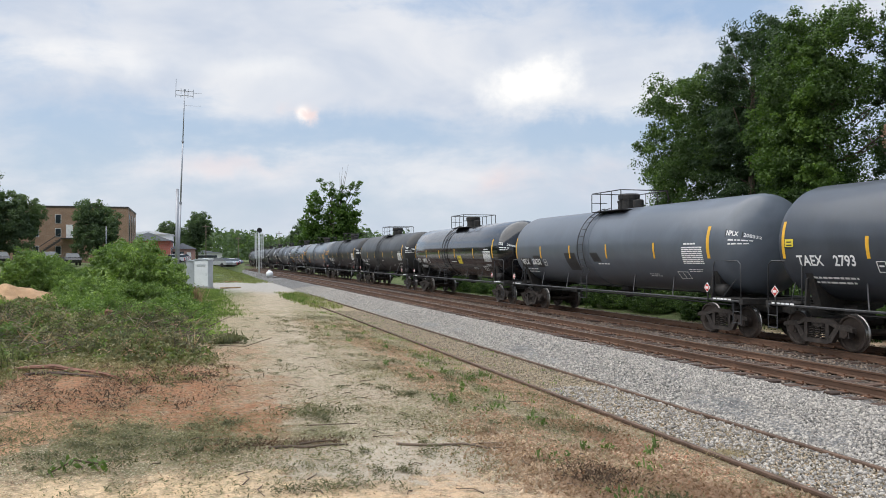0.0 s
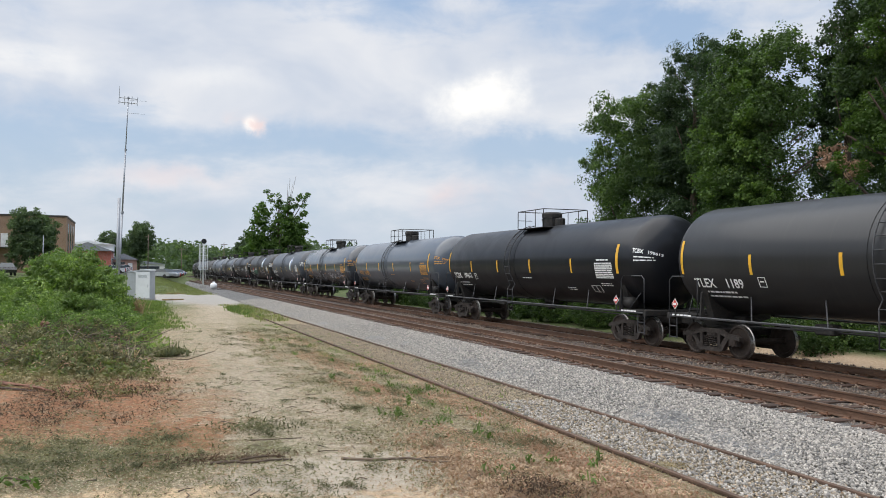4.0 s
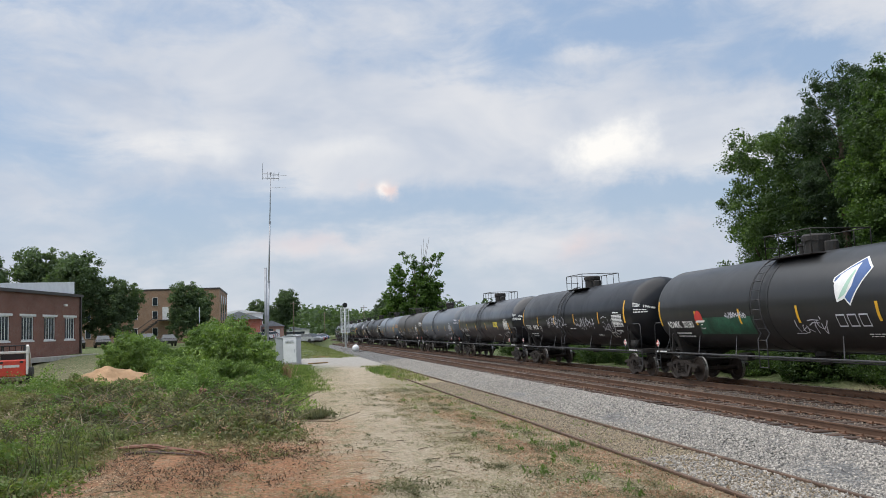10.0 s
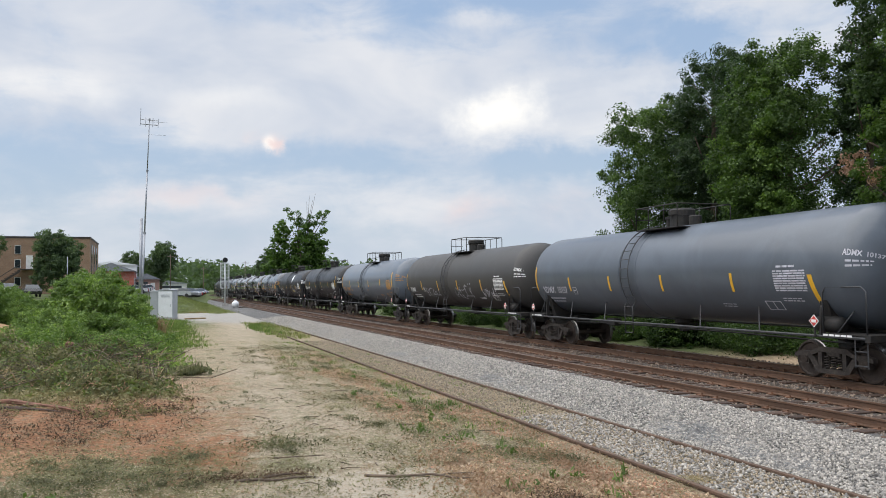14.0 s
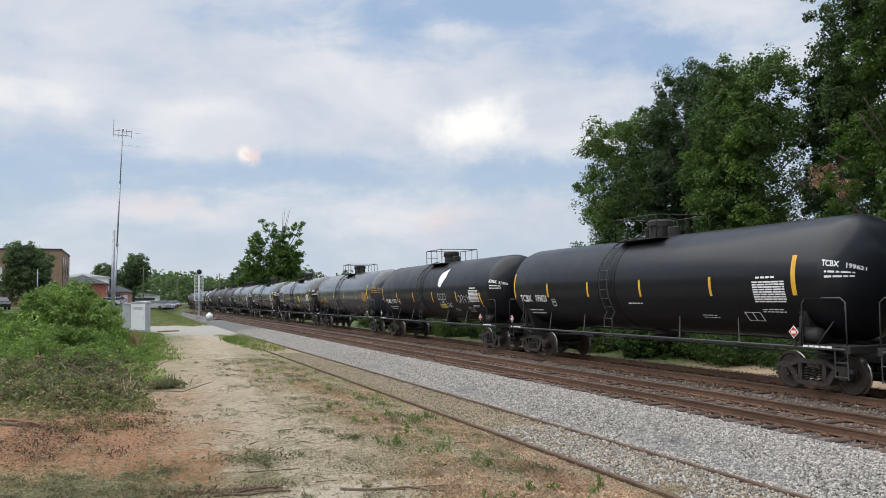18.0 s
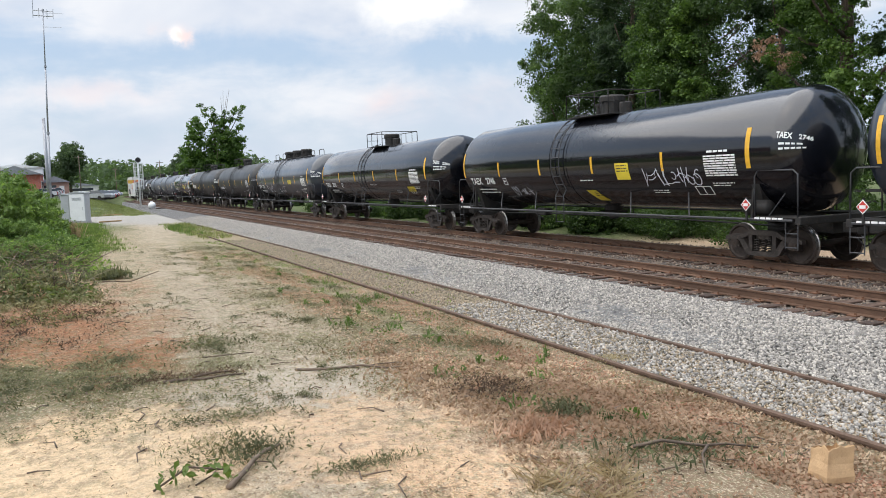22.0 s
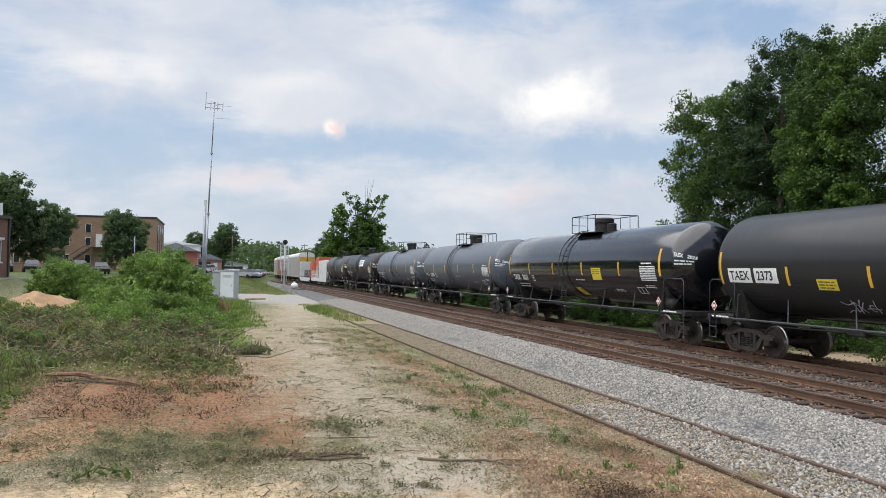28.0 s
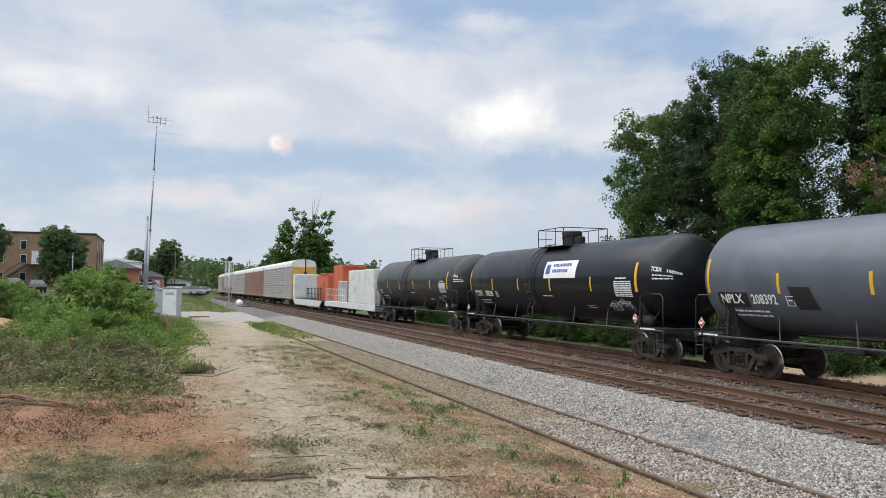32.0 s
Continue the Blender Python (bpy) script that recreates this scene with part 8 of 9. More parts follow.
def signal():
    root = tagged(new("railway_signal"), "railway signal mast with pale ladder cage and one black head", "signal")
    root.matrix_basis = pose(9.35, 117.0, 0.0)
    part("mast", Shape().tube([(0, 0, 0), (0, 0, 6.2)], 0.13, 10).mesh("mast", MAT_PALE_STEEL, True), root)
    part("foundation", Shape().box(-0.4, -0.4, -0.1, 0.4, 0.4, 0.35).mesh("foundation", MAT_CONCRETE), root)
    sh = Shape()
    for x in (-0.35, 0.35):
        sh.tube([(x, 0.45, 1.0), (x, 0.45, 6.3)], 0.035, 5)
    for k in range(15):
        sh.tube([(-0.35, 0.45, 1.2 + 0.34 * k), (0.35, 0.45, 1.2 + 0.34 * k)], 0.025, 4)
    part("ladder", sh.mesh("ladder", MAT_PALE_STEEL), root)
    sh = Shape().box(-0.55, -0.5, 2.5, 0.55, 0.6, 2.56)
    for x in (-0.55, 0.55):
        for z in (3.0, 3.5, 4.0, 4.5, 5.0, 5.5, 6.0):
            sh.tube([(x, -0.5, z), (x, 0.6, z)], 0.03, 4)
        for y in (-0.5, 0.6):
            sh.tube([(x, y, 2.5), (x, y, 6.1)], 0.045, 4)
    for z in (3.0, 3.5, 4.0, 4.5, 5.0, 5.5, 6.0):
        sh.tube([(-0.55, -0.5, z), (0.55, -0.5, z)], 0.035, 4)
    part("platform_cage", sh.mesh("platform_cage", MAT_PALE_STEEL), root)
    for z in (6.5,):
        hd = part("signal_head", Shape().lathe([(0.0, -0.62), (0.36, -0.62), (0.36, -0.56), (0.28, -0.5), (0.3, -0.2), (0.0, -0.2)], "y", (0, 0, z), 20).mesh("signal_head", MAT_DARK), root, "round black signal head")
        part("hood", Shape().tube([(0, -0.62, z + 0.1), (0, -0.95, z + 0.1)], 0.12, 10).mesh("hood", MAT_DARK), hd)


signal()


def round_tank():
    root = tagged(new("gas_tank"), "small round white gas tank on short feet by the crossing", "gas tank")
    root.matrix_basis = pose(9.6, 104.0, 0.02)
    part("shell", soft_edges(Shape().lathe([(0.0, 0.12), (0.25, 0.14), (0.40, 0.28), (0.45, 0.5), (0.40, 0.72), (0.25, 0.86), (0.12, 0.9), (0.0, 0.91)], "z", sides=20).mesh("shell", MAT_CABINET)), root)
    part("collar", Shape().lathe([(0.14, 0.86), (0.14, 1.04), (0.10, 1.04), (0.10, 0.88)], "z", sides=12).mesh("collar", MAT_CABINET), root)
    for k in range(3):
        part("foot", Shape().box(-0.03, 0.28, 0, 0.03, 0.36, 0.3).mesh("foot", MAT_GALV), root, m=pose(0, 0, 0, 0, 0, 120 * k))
    p = tagged(new("timber_block"), "low dark timber beside the gas tank", "timber", )
    p.matrix_basis = pose(10.5, 103.5, 0.02, 0, 0, 10)
    part("beam", Shape().box(-0.55, -0.14, 0, 0.55, 0.14, 0.16, 0.02).mesh("beam", MAT_TIE), p)


MAT_OLDBOARD = plain("old_yellow_board", (0.30, 0.20, 0.10), 0.9, 0, 0.35, 4, 0.5, (0.12, 0.08, 0.05), 0.5)
round_tank()
for x_, y_, a_ in ((3.2, 70, 20), (4.3, 88, -14)):
    q_ = tagged(new("old_timber"), "weathered timber lying at the edge of the gravel", "timber")
    q_.matrix_basis = pose(x_, y_, float(ground_z(x_, y_)), 0, 0, a_)
    part("beam", Shape().box(-0.9, -0.10, 0, 0.9, 0.10, 0.11, 0.02).mesh("beam", MAT_OLDBOARD), q_)


# ---- loader ----
MAT_LOADER_RED = plain("loader_red", (0.60, 0.06, 0.035), 0.4, 0, 0.1, 3, 0.05, (0.25, 0.08, 0.05), 0.25)
MAT_LOADER_WHITE = plain("loader_white", (0.70, 0.68, 0.63), 0.45, 0, 0.08, 3, 0.05, (0.4, 0.34, 0.26), 0.35)
MAT_TYRE = plain("tyre_rubber", (0.02, 0.02, 0.02), 0.85, 0, 0.2, 6, 0.3, (0.16, 0.11, 0.07), 0.4)


def loader():
    root = tagged(new("skid_steer_loader"), "red and white skid steer loader parked on the bank", "loader")
    root.matrix_basis = pose(-14.78, 49.5, float(ground_z(-14.78, 49.5)) - 0.02, 0, 0, 12)
    part("engine_cover", Shape().box(-0.72, -0.9, 0.35, 0.72, 0.6, 1.28, 0.06).mesh("engine_cover", MAT_LOADER_RED), root, "red rear engine cover")
    part("name_bar", Shape().box(-0.38, -0.915, 0.86, 0.4, -0.902, 1.0).box(-0.55, -0.915, 0.84, -0.43, -0.902, 1.02).mesh("name_bar", MAT_LOADER_WHITE), root)
    for x in (-0.5, 0.5):
        part("tail_light", Shape().box(x - 0.09, -0.92, 1.1, x + 0.09, -0.90, 1.2).mesh("tail_light", MAT_DARK), root)
    cab = part("cab", Shape().box(-0.6, -0.2, 1.28, -0.54, 0.9, 2.05).box(0.54, -0.2, 1.28, 0.6, 0.9, 2.05).box(-0.64, -0.3, 2.02, 0.64, 1.0, 2.1, 0.02).box(-0.6, -0.22, 1.28, 0.6, -0.18, 1.6).mesh("cab", MAT_DARK), root, "dark cab cage")
    for k in range(4):
        part("cab_bar", Shape().tube([(-0.45 + 0.3 * k, -0.2, 1.55), (-0.45 + 0.3 * k, -0.2, 2.02)], 0.02, 5).mesh("cab_bar", MAT_DARK), cab)
    for s in (-1, 1):
        part("lift_arm", Shape().slab([(-0.9, 0.45), (-0.8, 2.0), (-0.5, 2.1), (1.0, 1.5), (1.9, 0.6), (1.75, 0.45), (0.8, 1.3), (-0.5, 1.8), (-0.62, 0.45)], s * 0.78 - 0.06, s * 0.78 + 0.06, "x").mesh("lift_arm", MAT_LOADER_WHITE), root, "white lift arm")
        for y in (-0.45, 0.65):
            w = part("tyre", Shape().lathe([(0.2, s * 0.72), (0.38, s * 0.72), (0.42, s * 0.76), (0.42, s * 0.98), (0.38, s * 1.02), (0.2, s * 1.02)], "x", (0, y, 0.42), 18).mesh("tyre", MAT_TYRE), root)
            part("rim", Shape().lathe([(0.0, s * 0.9), (0.21, s * 0.9), (0.21, s * 0.96), (0.0, s * 0.96)], "x", (0, y, 0.42), 12).mesh("rim", MAT_LOADER_WHITE), w)
    part("bucket", Shape().slab([(1.7, 0.05), (2.4, 0.05), (2.0, 0.3), (1.85, 0.75), (1.7, 0.75)], -0.9, 0.9, "x").mesh("bucket", MAT_LOADER_WHITE), root)
    part("crossbar", Shape().box(-0.8, -0.86, 1.62, 0.8, -0.74, 1.76, 0.02).mesh("crossbar", MAT_LOADER_WHITE), root)


loader()


# ---- buildings ----
def brick_wall(name, a, b, mortar, scale=4.0):
    m, nt, bs = shader(name)
    g = Nodes(nt)
    v = g.coords("Object")
    sep, comb = nt.nodes.new("ShaderNodeSeparateXYZ"), nt.nodes.new("ShaderNodeCombineXYZ")
    g.L(v, sep.inputs[0])
    g.L(g.math("ADD", sep.outputs[0], sep.outputs[1]), comb.inputs[0])
    g.L(sep.outputs[2], comb.inputs[1])
    br = nt.nodes.new("ShaderNodeTexBrick")
    g.L(comb.outputs[0], br.inputs["Vector"])
    br.inputs["Scale"].default_value = scale
    br.inputs["Color1"].default_value, br.inputs["Color2"].default_value, br.inputs["Mortar"].default_value = (*a, 1), (*b, 1), (*mortar, 1)
    br.inputs["Mortar Size"].default_value = 0.015
    col = g.mix(g.math("MULTIPLY", g.span(g.noise(v, 0.8, 5), 0.4, 0.7), 0.35), br.outputs[0], tone(a, 0.6))
    g.put(col, bs.inputs["Base Color"])
    bs.inputs["Roughness"].default_value = 0.9
    return m


MAT_BRICK_RED = brick_wall("red_brown_brick", (0.17, 0.072, 0.05), (0.23, 0.10, 0.07), (0.25, 0.2, 0.17))
MAT_BRICK_TAN = brick_wall("tan_brown_brick", (0.27, 0.165, 0.105), (0.33, 0.21, 0.135), (0.34, 0.27, 0.2))
MAT_BRICK_BRIGHT = brick_wall("bright_red_brick", (0.44, 0.12, 0.085), (0.50, 0.16, 0.115), (0.4, 0.3, 0.25))
MAT_TRIM = plain("white_trim", (0.72, 0.71, 0.68), 0.6, 0, 0.08, 3, 0.05, (0.4, 0.36, 0.3), 0.25)
MAT_ROOFMETAL = plain("white_metal_roof", (0.84, 0.845, 0.85), 0.5, 0.0, 0.06, 2, 0.05)
MAT_DARKTRIM = plain("dark_gutter", (0.05, 0.04, 0.035), 0.5, 0.1, 0.2, 3, 0.05)
MAT_PANE = plain("dark_window_glass", (0.03, 0.04, 0.045), 0.08, 0, 0.2, 1, 0.0)
MAT_SHINGLE = plain("grey_roofing", (0.25, 0.26, 0.28), 0.8, 0, 0.15, 2, 0.2)


def window(root, x, y0, z, w, h, facing=-1, name="window", bars_n=2, lintel=True):
    """A window in a wall whose face lies at x, seen from the +x side: frame, panes, sill and lintel."""
    fr = part(name, Shape().box(x - 0.04, y0, z, x + 0.03, y0 + 0.07, z + h).box(x - 0.04, y0 + w - 0.07, z, x + 0.03, y0 + w, z + h).box(x - 0.04, y0, z + h - 0.07, x + 0.03, y0 + w, z + h).box(x - 0.04, y0, z, x + 0.03, y0 + w, z + 0.07).mesh("window", MAT_TRIM), root, "white framed window")
    for k in range(bars_n + 1):
        a, b = y0 + 0.07 + (w - 0.14) * k / (bars_n + 1), y0 + 0.07 + (w - 0.14) * (k + 1) / (bars_n + 1)
        part("pane", Shape().box(x - 0.03, a, z + 0.07, x - 0.015, b - (0.05 if k < bars_n else 0), z + h - 0.07).mesh("pane", MAT_PANE), fr)
        if k < bars_n:
            part("mullion", Shape().box(x - 0.03, b - 0.05, z + 0.07, x + 0.01, b, z + h - 0.07).mesh("mullion", MAT_TRIM), fr)
    part("sill", Shape().box(x - 0.02, y0 - 0.08, z - 0.1, x + 0.1, y0 + w + 0.08, z).mesh("sill", MAT_TRIM), fr)
    if lintel:
        part("lintel", Shape().box(x - 0.02, y0 - 0.25, z + h, x + 0.12, y0 + w + 0.25, z + h + 0.16).mesh("lintel", MAT_TRIM), fr)


def brick_office():
    """Single-storey brick building whose long side faces the rails. Local y runs along that side, x = 0 is its face."""
    root = tagged(new("brick_office"), "low red-brown brick building with white-trimmed windows and white upper wall", "building")
    root.matrix_basis = pose(-14.75, 65.2, 1.95, 0, 0, -12.0)
    n, x0 = 30.0, -16.0
    gaps = [(-1.0 - 2.95 * k - 1.55, -1.0 - 2.95 * k) for k in range(9)]
    sh = Shape()
    edges = [-n] + [v for g0, g1 in reversed(gaps) for v in (g0, g1)] + [0]
    for a, b in zip(edges[::2], edges[1::2]):
        if b - a > 0.01:
            sh.box(-0.3, a, -0.6, 0, b, 4.1)
    for g0, g1 in gaps:
        sh.box(-0.3, g0, -0.6, 0, g1, 0.95)
        sh.box(-0.3, g0, 2.55, 0, g1, 4.1)
    part("wall", sh.mesh("wall", MAT_BRICK_RED), root)
    part("wall", Shape().box(x0, -0.3, -0.6, -0.3, 0, 4.1).mesh("wall", MAT_BRICK_RED), root)
    part("wall", Shape().box(x0, -n, -0.6, -0.3, -n + 0.3, 4.1).box(x0, -n, -0.6, x0 + 0.3, 0, 4.1).mesh("wall", MAT_BRICK_RED), root)
    part("floor_slab", Shape().box(x0, -n, -0.6, -0.3, -0.3, 0.0).mesh("floor_slab", MAT_CONCRETE), root)
    part("gutter", Shape().box(-0.32, -n, 4.1, 0.16, 0.12, 4.3).mesh("gutter", MAT_DARKTRIM), root)
    for y in (-0.15, -13.4):
        part("downpipe", Shape().box(0.0, y - 0.09, -0.5, 0.12, y + 0.09, 4.1).mesh("downpipe", MAT_DARKTRIM), root)
    part("upper_wall", Shape().slab([(-15.0, 4.3), (0.0, 4.3), (0.0, 5.3), (-15.0, 4.34)], -0.75, -0.5, "x").mesh("upper_wall", MAT_ROOFMETAL), root, "white sheet-metal upper wall")
    part("roof", Shape().box(x0, -n, 4.2, -0.75, 0, 4.3).mesh("roof", MAT_SHINGLE), root)
    for g0, g1 in gaps:
        window(root, -0.08, g0, 0.95, g1 - g0, 1.6, bars_n=3)
    for y in (-2.6, -14.8):
        part("wall_lamp", Shape().box(0.0, y - 0.15, 3.35, 0.18, y + 0.15, 3.5, 0.02).mesh("wall_lamp", MAT_TRIM), root)
    part("kerb", Shape().box(0.2, -n, -0.5, 1.2, 0.4, -0.2).mesh("kerb", MAT_CONCRETE), root)


brick_office()


def tan_building():
    root = tagged(new("tan_brick_building"), "flat-roofed three-storey tan brick building with an outside stair", "building")
    x1, y0, z0, z1 = -9.8, 140.0, 1.0, 10.75
    part("wall", Shape().box(-46, y0, z0, x1, y0 + 20, z1).mesh("wall", MAT_BRICK_TAN), root)
    part("parapet", Shape().box(-46.1, y0 - 0.1, z1, x1 + 0.1, y0 + 20.1, z1 + 0.25).mesh("parapet", MAT_DARKTRIM), root)
    for x in (-13.2, -20.6, -23.8, -31, -38):
        for z in (3.2, 6.0, 8.2):
            if x == -13.2 and z != 8.2 and z != 3.2:
                continue
            fr = part("window", Shape().box(x, y0 - 0.06, z, x + 0.9, y0 - 0.01, z + 1.4).mesh("window", MAT_TRIM), root, "narrow white framed window")
            part("pane", Shape().box(x + 0.07, y0 - 0.09, z + 0.07, x + 0.83, y0 - 0.062, z + 1.33).mesh("pane", MAT_PANE), fr)
    for y in (143.2, 148.5, 154.0):
        part("window_strip", Shape().box(x1 - 0.01, y, 2.4, x1 + 0.06, y + 1.3, 9.9).mesh("window_strip", MAT_PANE), root, "tall dark strip of windows")
    dr = part("door", Shape().box(-19.0, y0 - 0.08, 5.9, -18.0, y0 - 0.01, 8.0).mesh("door", MAT_TRIM), root)
    part("landing", Shape().box(-19.6, y0 - 1.6, 5.7, -17.2, y0, 5.85).mesh("landing", MAT_DARKTRIM), root)
    sh = Shape()
    for k in range(14):
        sh.box(-20.0 - 0.36 * k, y0 - 1.5, 5.6 - 0.26 * k, -19.6 - 0.36 * k, y0 - 0.3, 5.7 - 0.26 * k)
    sh.tube([(-19.6, y0 - 1.5, 6.6), (-24.6, y0 - 1.5, 3.0)], 0.06, 5)
    sh.slab([(-19.6, 5.75), (-24.6, 2.1), (-24.6, 1.8), (-19.6, 5.35)], y0 - 1.55, y0 - 1.45)
    part("stair", sh.mesh("stair", MAT_DARKTRIM), root)


tan_building()


def small_buildings():
    a = tagged(new("red_brick_building"), "bright red brick building with a dark shingle roof", "building")
    part("wall", Shape().box(-13.5, 188, 0.9, -4.3, 214, 6.4).mesh("wall", MAT_BRICK_BRIGHT), a)
    part("roof", Shape().slab([(-14, 6.4), (-3.8, 6.4), (-8.9, 8.3)], 187, 215).mesh("roof", MAT_SHINGLE), a, "dark shingle gable roof")
    for k in range(4):
        fr = part("window", Shape().box(-4.31, 190 + 5 * k, 3.0, -4.2, 191.6 + 5 * k, 5.0).mesh("window", MAT_TRIM), a)
        part("pane", Shape().box(-4.2, 190.1 + 5 * k, 3.1, -4.15, 191.5 + 5 * k, 4.9).mesh("pane", MAT_PANE), fr)
    d = tagged(new("white_metal_building"), "white metal-clad hall behind the red brick building", "building")
    part("wall", Shape().box(-16, 222, 0.9, -4.6, 240, 8.8).mesh("wall", MAT_ROOFMETAL), d)
    part("roof", Shape().slab([(-16.4, 8.8), (-4.2, 8.8), (-10.3, 9.7)], 221.5, 240.5).mesh("roof", MAT_ROOFMETAL), d)
    b = tagged(new("brown_building"), "low brown building with a grey roof by the car park", "building")
    part("wall", Shape().box(-5.5, 225, 0.9, 1.2, 245, 5.0).mesh("wall", plain("pink_brown_wall", (0.36, 0.22, 0.17), 0.85, 0, 0.12, 1, 0.1)), b)
    part("roof", Shape().slab([(-5.9, 5.0), (1.6, 5.0), (-2.1, 6.6)], 224.5, 245.5).mesh("roof", MAT_SHINGLE), b)
    part("door", Shape().box(-1.0, 224.94, 1.95, 0.1, 224.99, 4.1).mesh("door", MAT_TRIM), b)
    for x in (-4.8, -2.8):
        part("window", Shape().box(x, 224.94, 3.0, x + 1.1, 224.99, 4.3).mesh("window", MAT_PANE), b)
    c = tagged(new("long_white_building"), "low pale building beyond the car park", "building")
    part("wall", Shape().box(-2, 330, 0.9, 12, 346, 4.4).mesh("wall", MAT_TRIM), c)
    part("roof", Shape().slab([(-2.5, 4.4), (12.5, 4.4), (5, 5.6)], 329.5, 346.5).mesh("roof", MAT_SHINGLE), c)
    part("window", Shape().box(0, 329.94, 2.6, 10, 329.99, 3.6).mesh("window", MAT_PANE), c)


small_buildings()


def utility_pole(x, y, h, arm=True, label="wooden utility pole with a crossarm", material=MAT_DEADWOOD, r=0.16):
    root = tagged(new("utility_pole"), label, "utility pole", "utility poles")
    root.matrix_basis = pose(x, y, float(ground_z(x, y)), 0, 0, 15)
    part("shaft", shared(("pole", h), lambda: Shape().tube([(0, 0, -0.2), (0, 0, h)], r, 8, r * 0.62).mesh("shaft", material, True)), root)
    if arm:
        part("crossarm", shared(("arm", h), lambda: Shape().box(-1.1, -0.06, h - 0.7, 1.1, 0.06, h - 0.55).mesh("crossarm", MAT_DEADWOOD)), root)


utility_pole(4.4, 252, 10.5)
utility_pole(16.5, 300, 10.0)
utility_pole(27.0, 260, 11.0)
utility_pole(-9.9, 106, 5.2, False, "thin grey lamp post before the tan building", MAT_GALV, 0.07)
utility_pole(30.0, 190, 10.0)


def parked_car(x, y, turn, paint, label):
    root = tagged(new("parked_car"), label, "car", "parked cars")
    root.matrix_basis = pose(x, y, float(ground_z(x, y)), 0, 0, turn)

    def body():
        s = [(-2.2, 0.35), (-2.25, 0.7), (-2.1, 0.95), (-1.2, 1.02), (1.0, 1.0), (2.1, 0.82), (2.25, 0.55), (2.2, 0.35)]
        return soft_edges(Shape().slab(s, -0.88, 0.88, "x").mesh("body", paint), 30)

    def top():
        v = [(sx * (0.80 if z < 1.2 else 0.62), yy, z) for z, ys in ((1.0, (-1.75, 1.15)), (1.46, (-1.15, 0.3))) for yy in ys for sx in (-1, 1)]
        return Shape().add(v, [(0, 1, 3, 2), (4, 6, 7, 5), (0, 4, 5, 1), (2, 3, 7, 6), (0, 2, 6, 4), (1, 5, 7, 3)]).mesh("window_glass", MAT_PANE)

    part("body", shared(("carbody", paint.name), body), root)
    part("window_glass", shared("cartop", top), root, "dark window glass")
    part("roof", shared(("carroof", paint.name), lambda: Shape().box(-0.6, -1.15, 1.46, 0.6, 0.3, 1.5, 0.015).mesh("roof", paint)), root)
    for sx in (-1, 1):
        for yy in (-1.35, 1.35):
            part("wheel", shared("carwheel", lambda: Shape().lathe([(0.0, -0.1), (0.31, -0.1), (0.33, -0.06), (0.33, 0.06), (0.31, 0.1), (0.0, 0.1)], "x", sides=14).mesh("wheel", MAT_TYRE)), root, m=pose(sx * 0.80, yy, 0.33))


CAR_PAINTS = [(plain("car_" + n, c, 0.25, 0.2, 0.05, 2, 0.0, coat=0.6), n) for n, c in (("white", (0.72, 0.72, 0.72)), ("silver", (0.45, 0.46, 0.48)), ("red", (0.35, 0.03, 0.03)), ("blue", (0.03, 0.07, 0.25)), ("black", (0.02, 0.02, 0.022)))]
for k_ in range(24):
    p_, n_ = CAR_PAINTS[(1, 0, 1, 3, 0, 2, 0, 1, 4, 1, 0, 2, 1, 3)[k_ % 14]]
    parked_car(4.3 + 0.075 * 4.6 * k_ + 0.15 * (k_ % 3), 136 + 4.6 * k_, 52 + 3 * (k_ % 3), p_, n_ + " car parked in a row beside the rails")
for k_ in range(14):
    p_, n_ = CAR_PAINTS[(0, 2, 1, 0, 4, 1, 0, 1, 2, 0, 1, 4, 0, 1)[k_]]
    parked_car(-3.4 + 0.02 * 5 * k_, 152 + 5.0 * k_, 95, p_, n_ + " car parked in the car park")
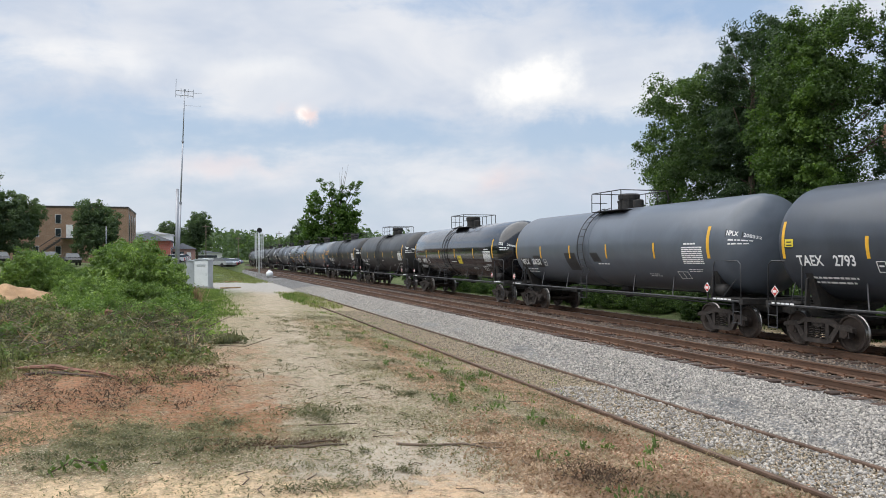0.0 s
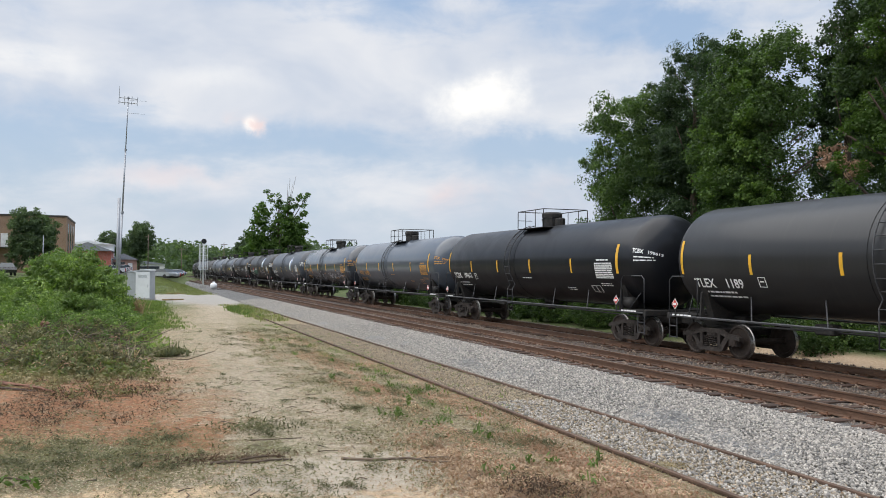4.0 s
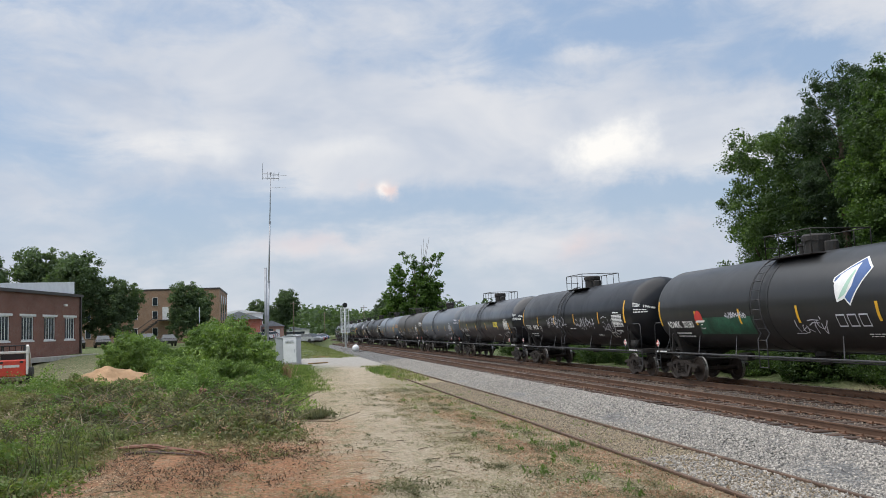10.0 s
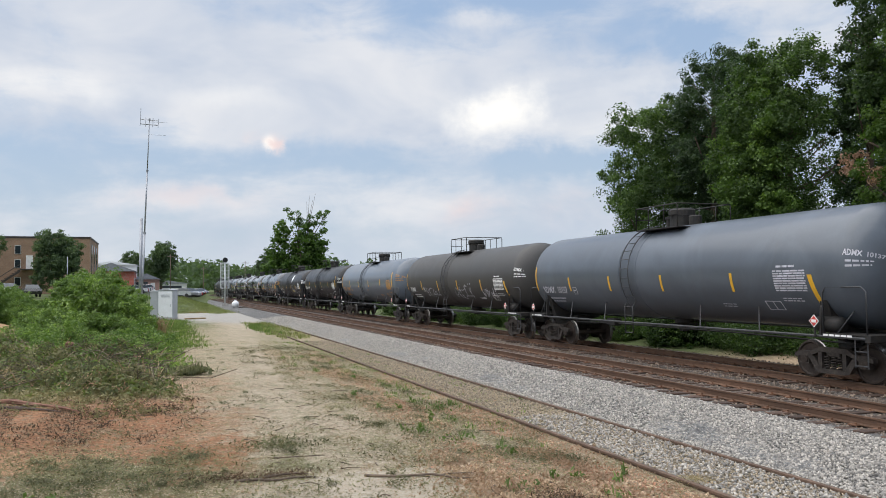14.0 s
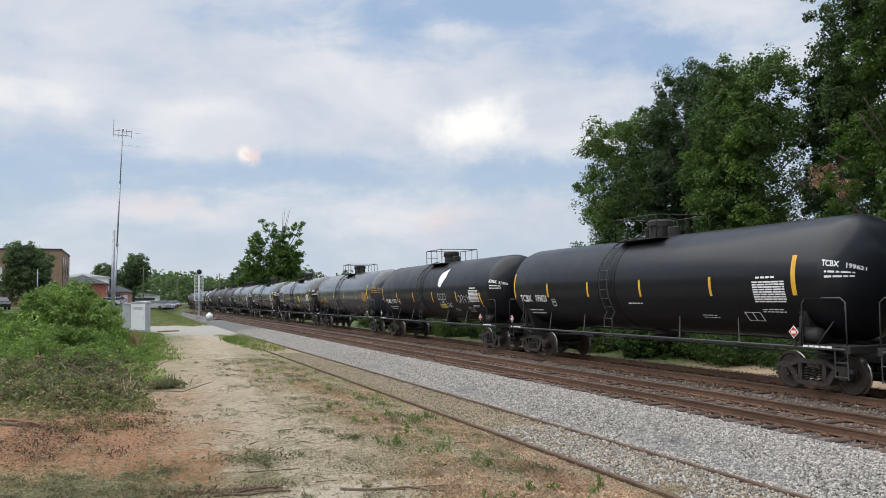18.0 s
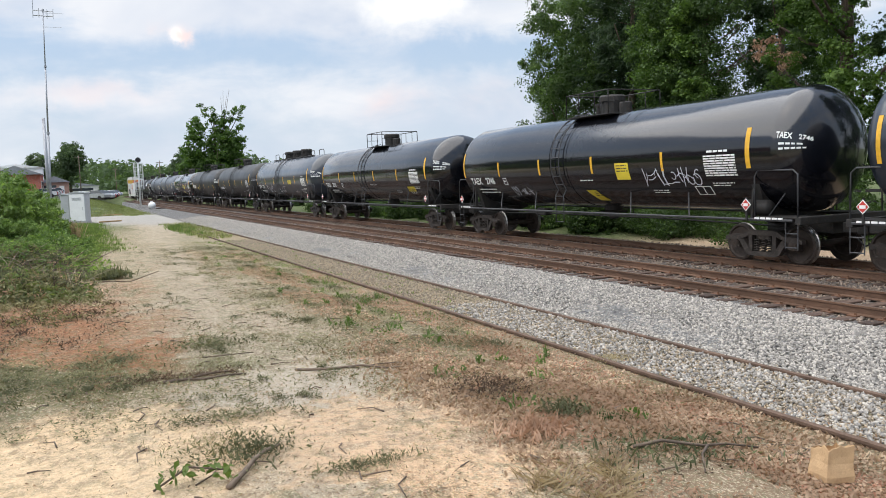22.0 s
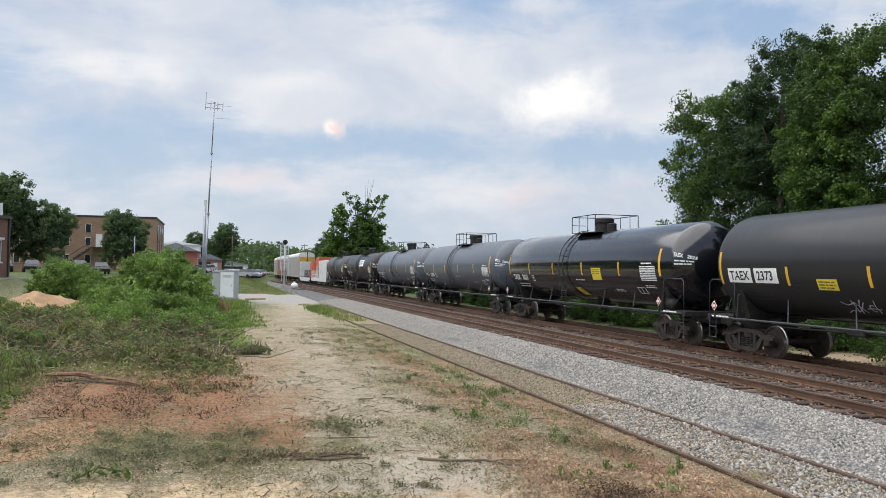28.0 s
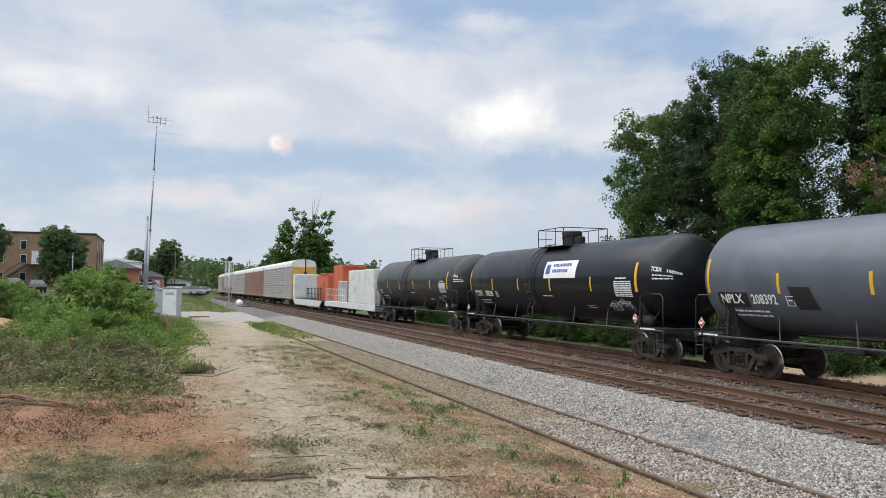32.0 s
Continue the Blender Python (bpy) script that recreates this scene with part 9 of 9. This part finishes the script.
for k_ in range(5):
    p_, n_ = CAR_PAINTS[(4, 4, 0, 1, 4)[k_]]
    parked_car(-24.0 + 2.6 * k_, 104 + 1.5 * (k_ % 2), 15, p_, n_ + " car parked by the trees")
parked_car(23.4, 44.5, 4, CAR_PAINTS[0][0], "white car parked behind the rails")
parked_car(24.0, 62.0, 4, CAR_PAINTS[1][0], "silver car parked behind the rails")

# trees round the lots on the left
for x_, y_, s_, a_ in ((-26.5, 112, 1.15, 0), (-21.5, 114, 0.85, 70), (-31, 118, 1.25, 140), (-37, 112, 1.15, 210), (-44, 120, 1.3, 30), (-52, 115, 1.3, 80), (-12.2, 118, 0.82, 120), (-58, 100, 1.3, 170), (-34, 100, 0.9, 20)):
    o_ = tree("broadleaf_tree", x_, y_, "full green tree beside the car park", T_OAK, C_OAK, a_)
    o_.scale = (s_, s_, s_)
for x_, y_, s_, a_ in ((1.9, 262, 1.35, 0), (-6, 250, 1.0, 50), (38, 215, 1.0, 100), (33, 245, 1.2, 190), (52, 160, 0.55, 30), (44, 150, 0.5, 80)):
    o_ = tree("broadleaf_tree", x_, y_, "full green tree beyond the crossing", T_OAK, C_OAK, a_)
    o_.scale = (s_, s_, s_)


def far_woods():
    """The wooded skyline."""
    r = np.random.default_rng(44)
    n = 3600
    x = -420 + 1000 * r.random(n)
    y = 330 + 160 * r.random(n) + 0.12 * np.abs(x)
    h = 10.5 + 4.5 * r.random(n) + 2.0 * np.sin(x * 0.03) + 1.5 * np.sin(x * 0.11)
    c = np.stack([x, y, h * 0.72 + 1.0], 1)
    low = np.stack([x + 3 * r.normal(size=n), y - 2, h * 0.35], 1)
    gap = np.hypot(x - 16 - np.clip(y - BEND_AT, 0, 600) ** 2 / (2 * BEND), 0) > 9
    c, low, h = c[gap], low[gap], h[gap]
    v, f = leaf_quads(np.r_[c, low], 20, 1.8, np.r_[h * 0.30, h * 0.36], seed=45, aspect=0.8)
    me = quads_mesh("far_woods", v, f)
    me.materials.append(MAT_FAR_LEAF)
    tagged(new("far_woods", me), "wooded green skyline far beyond the rails", "woods", kind="stuff")


far_woods()

motions()
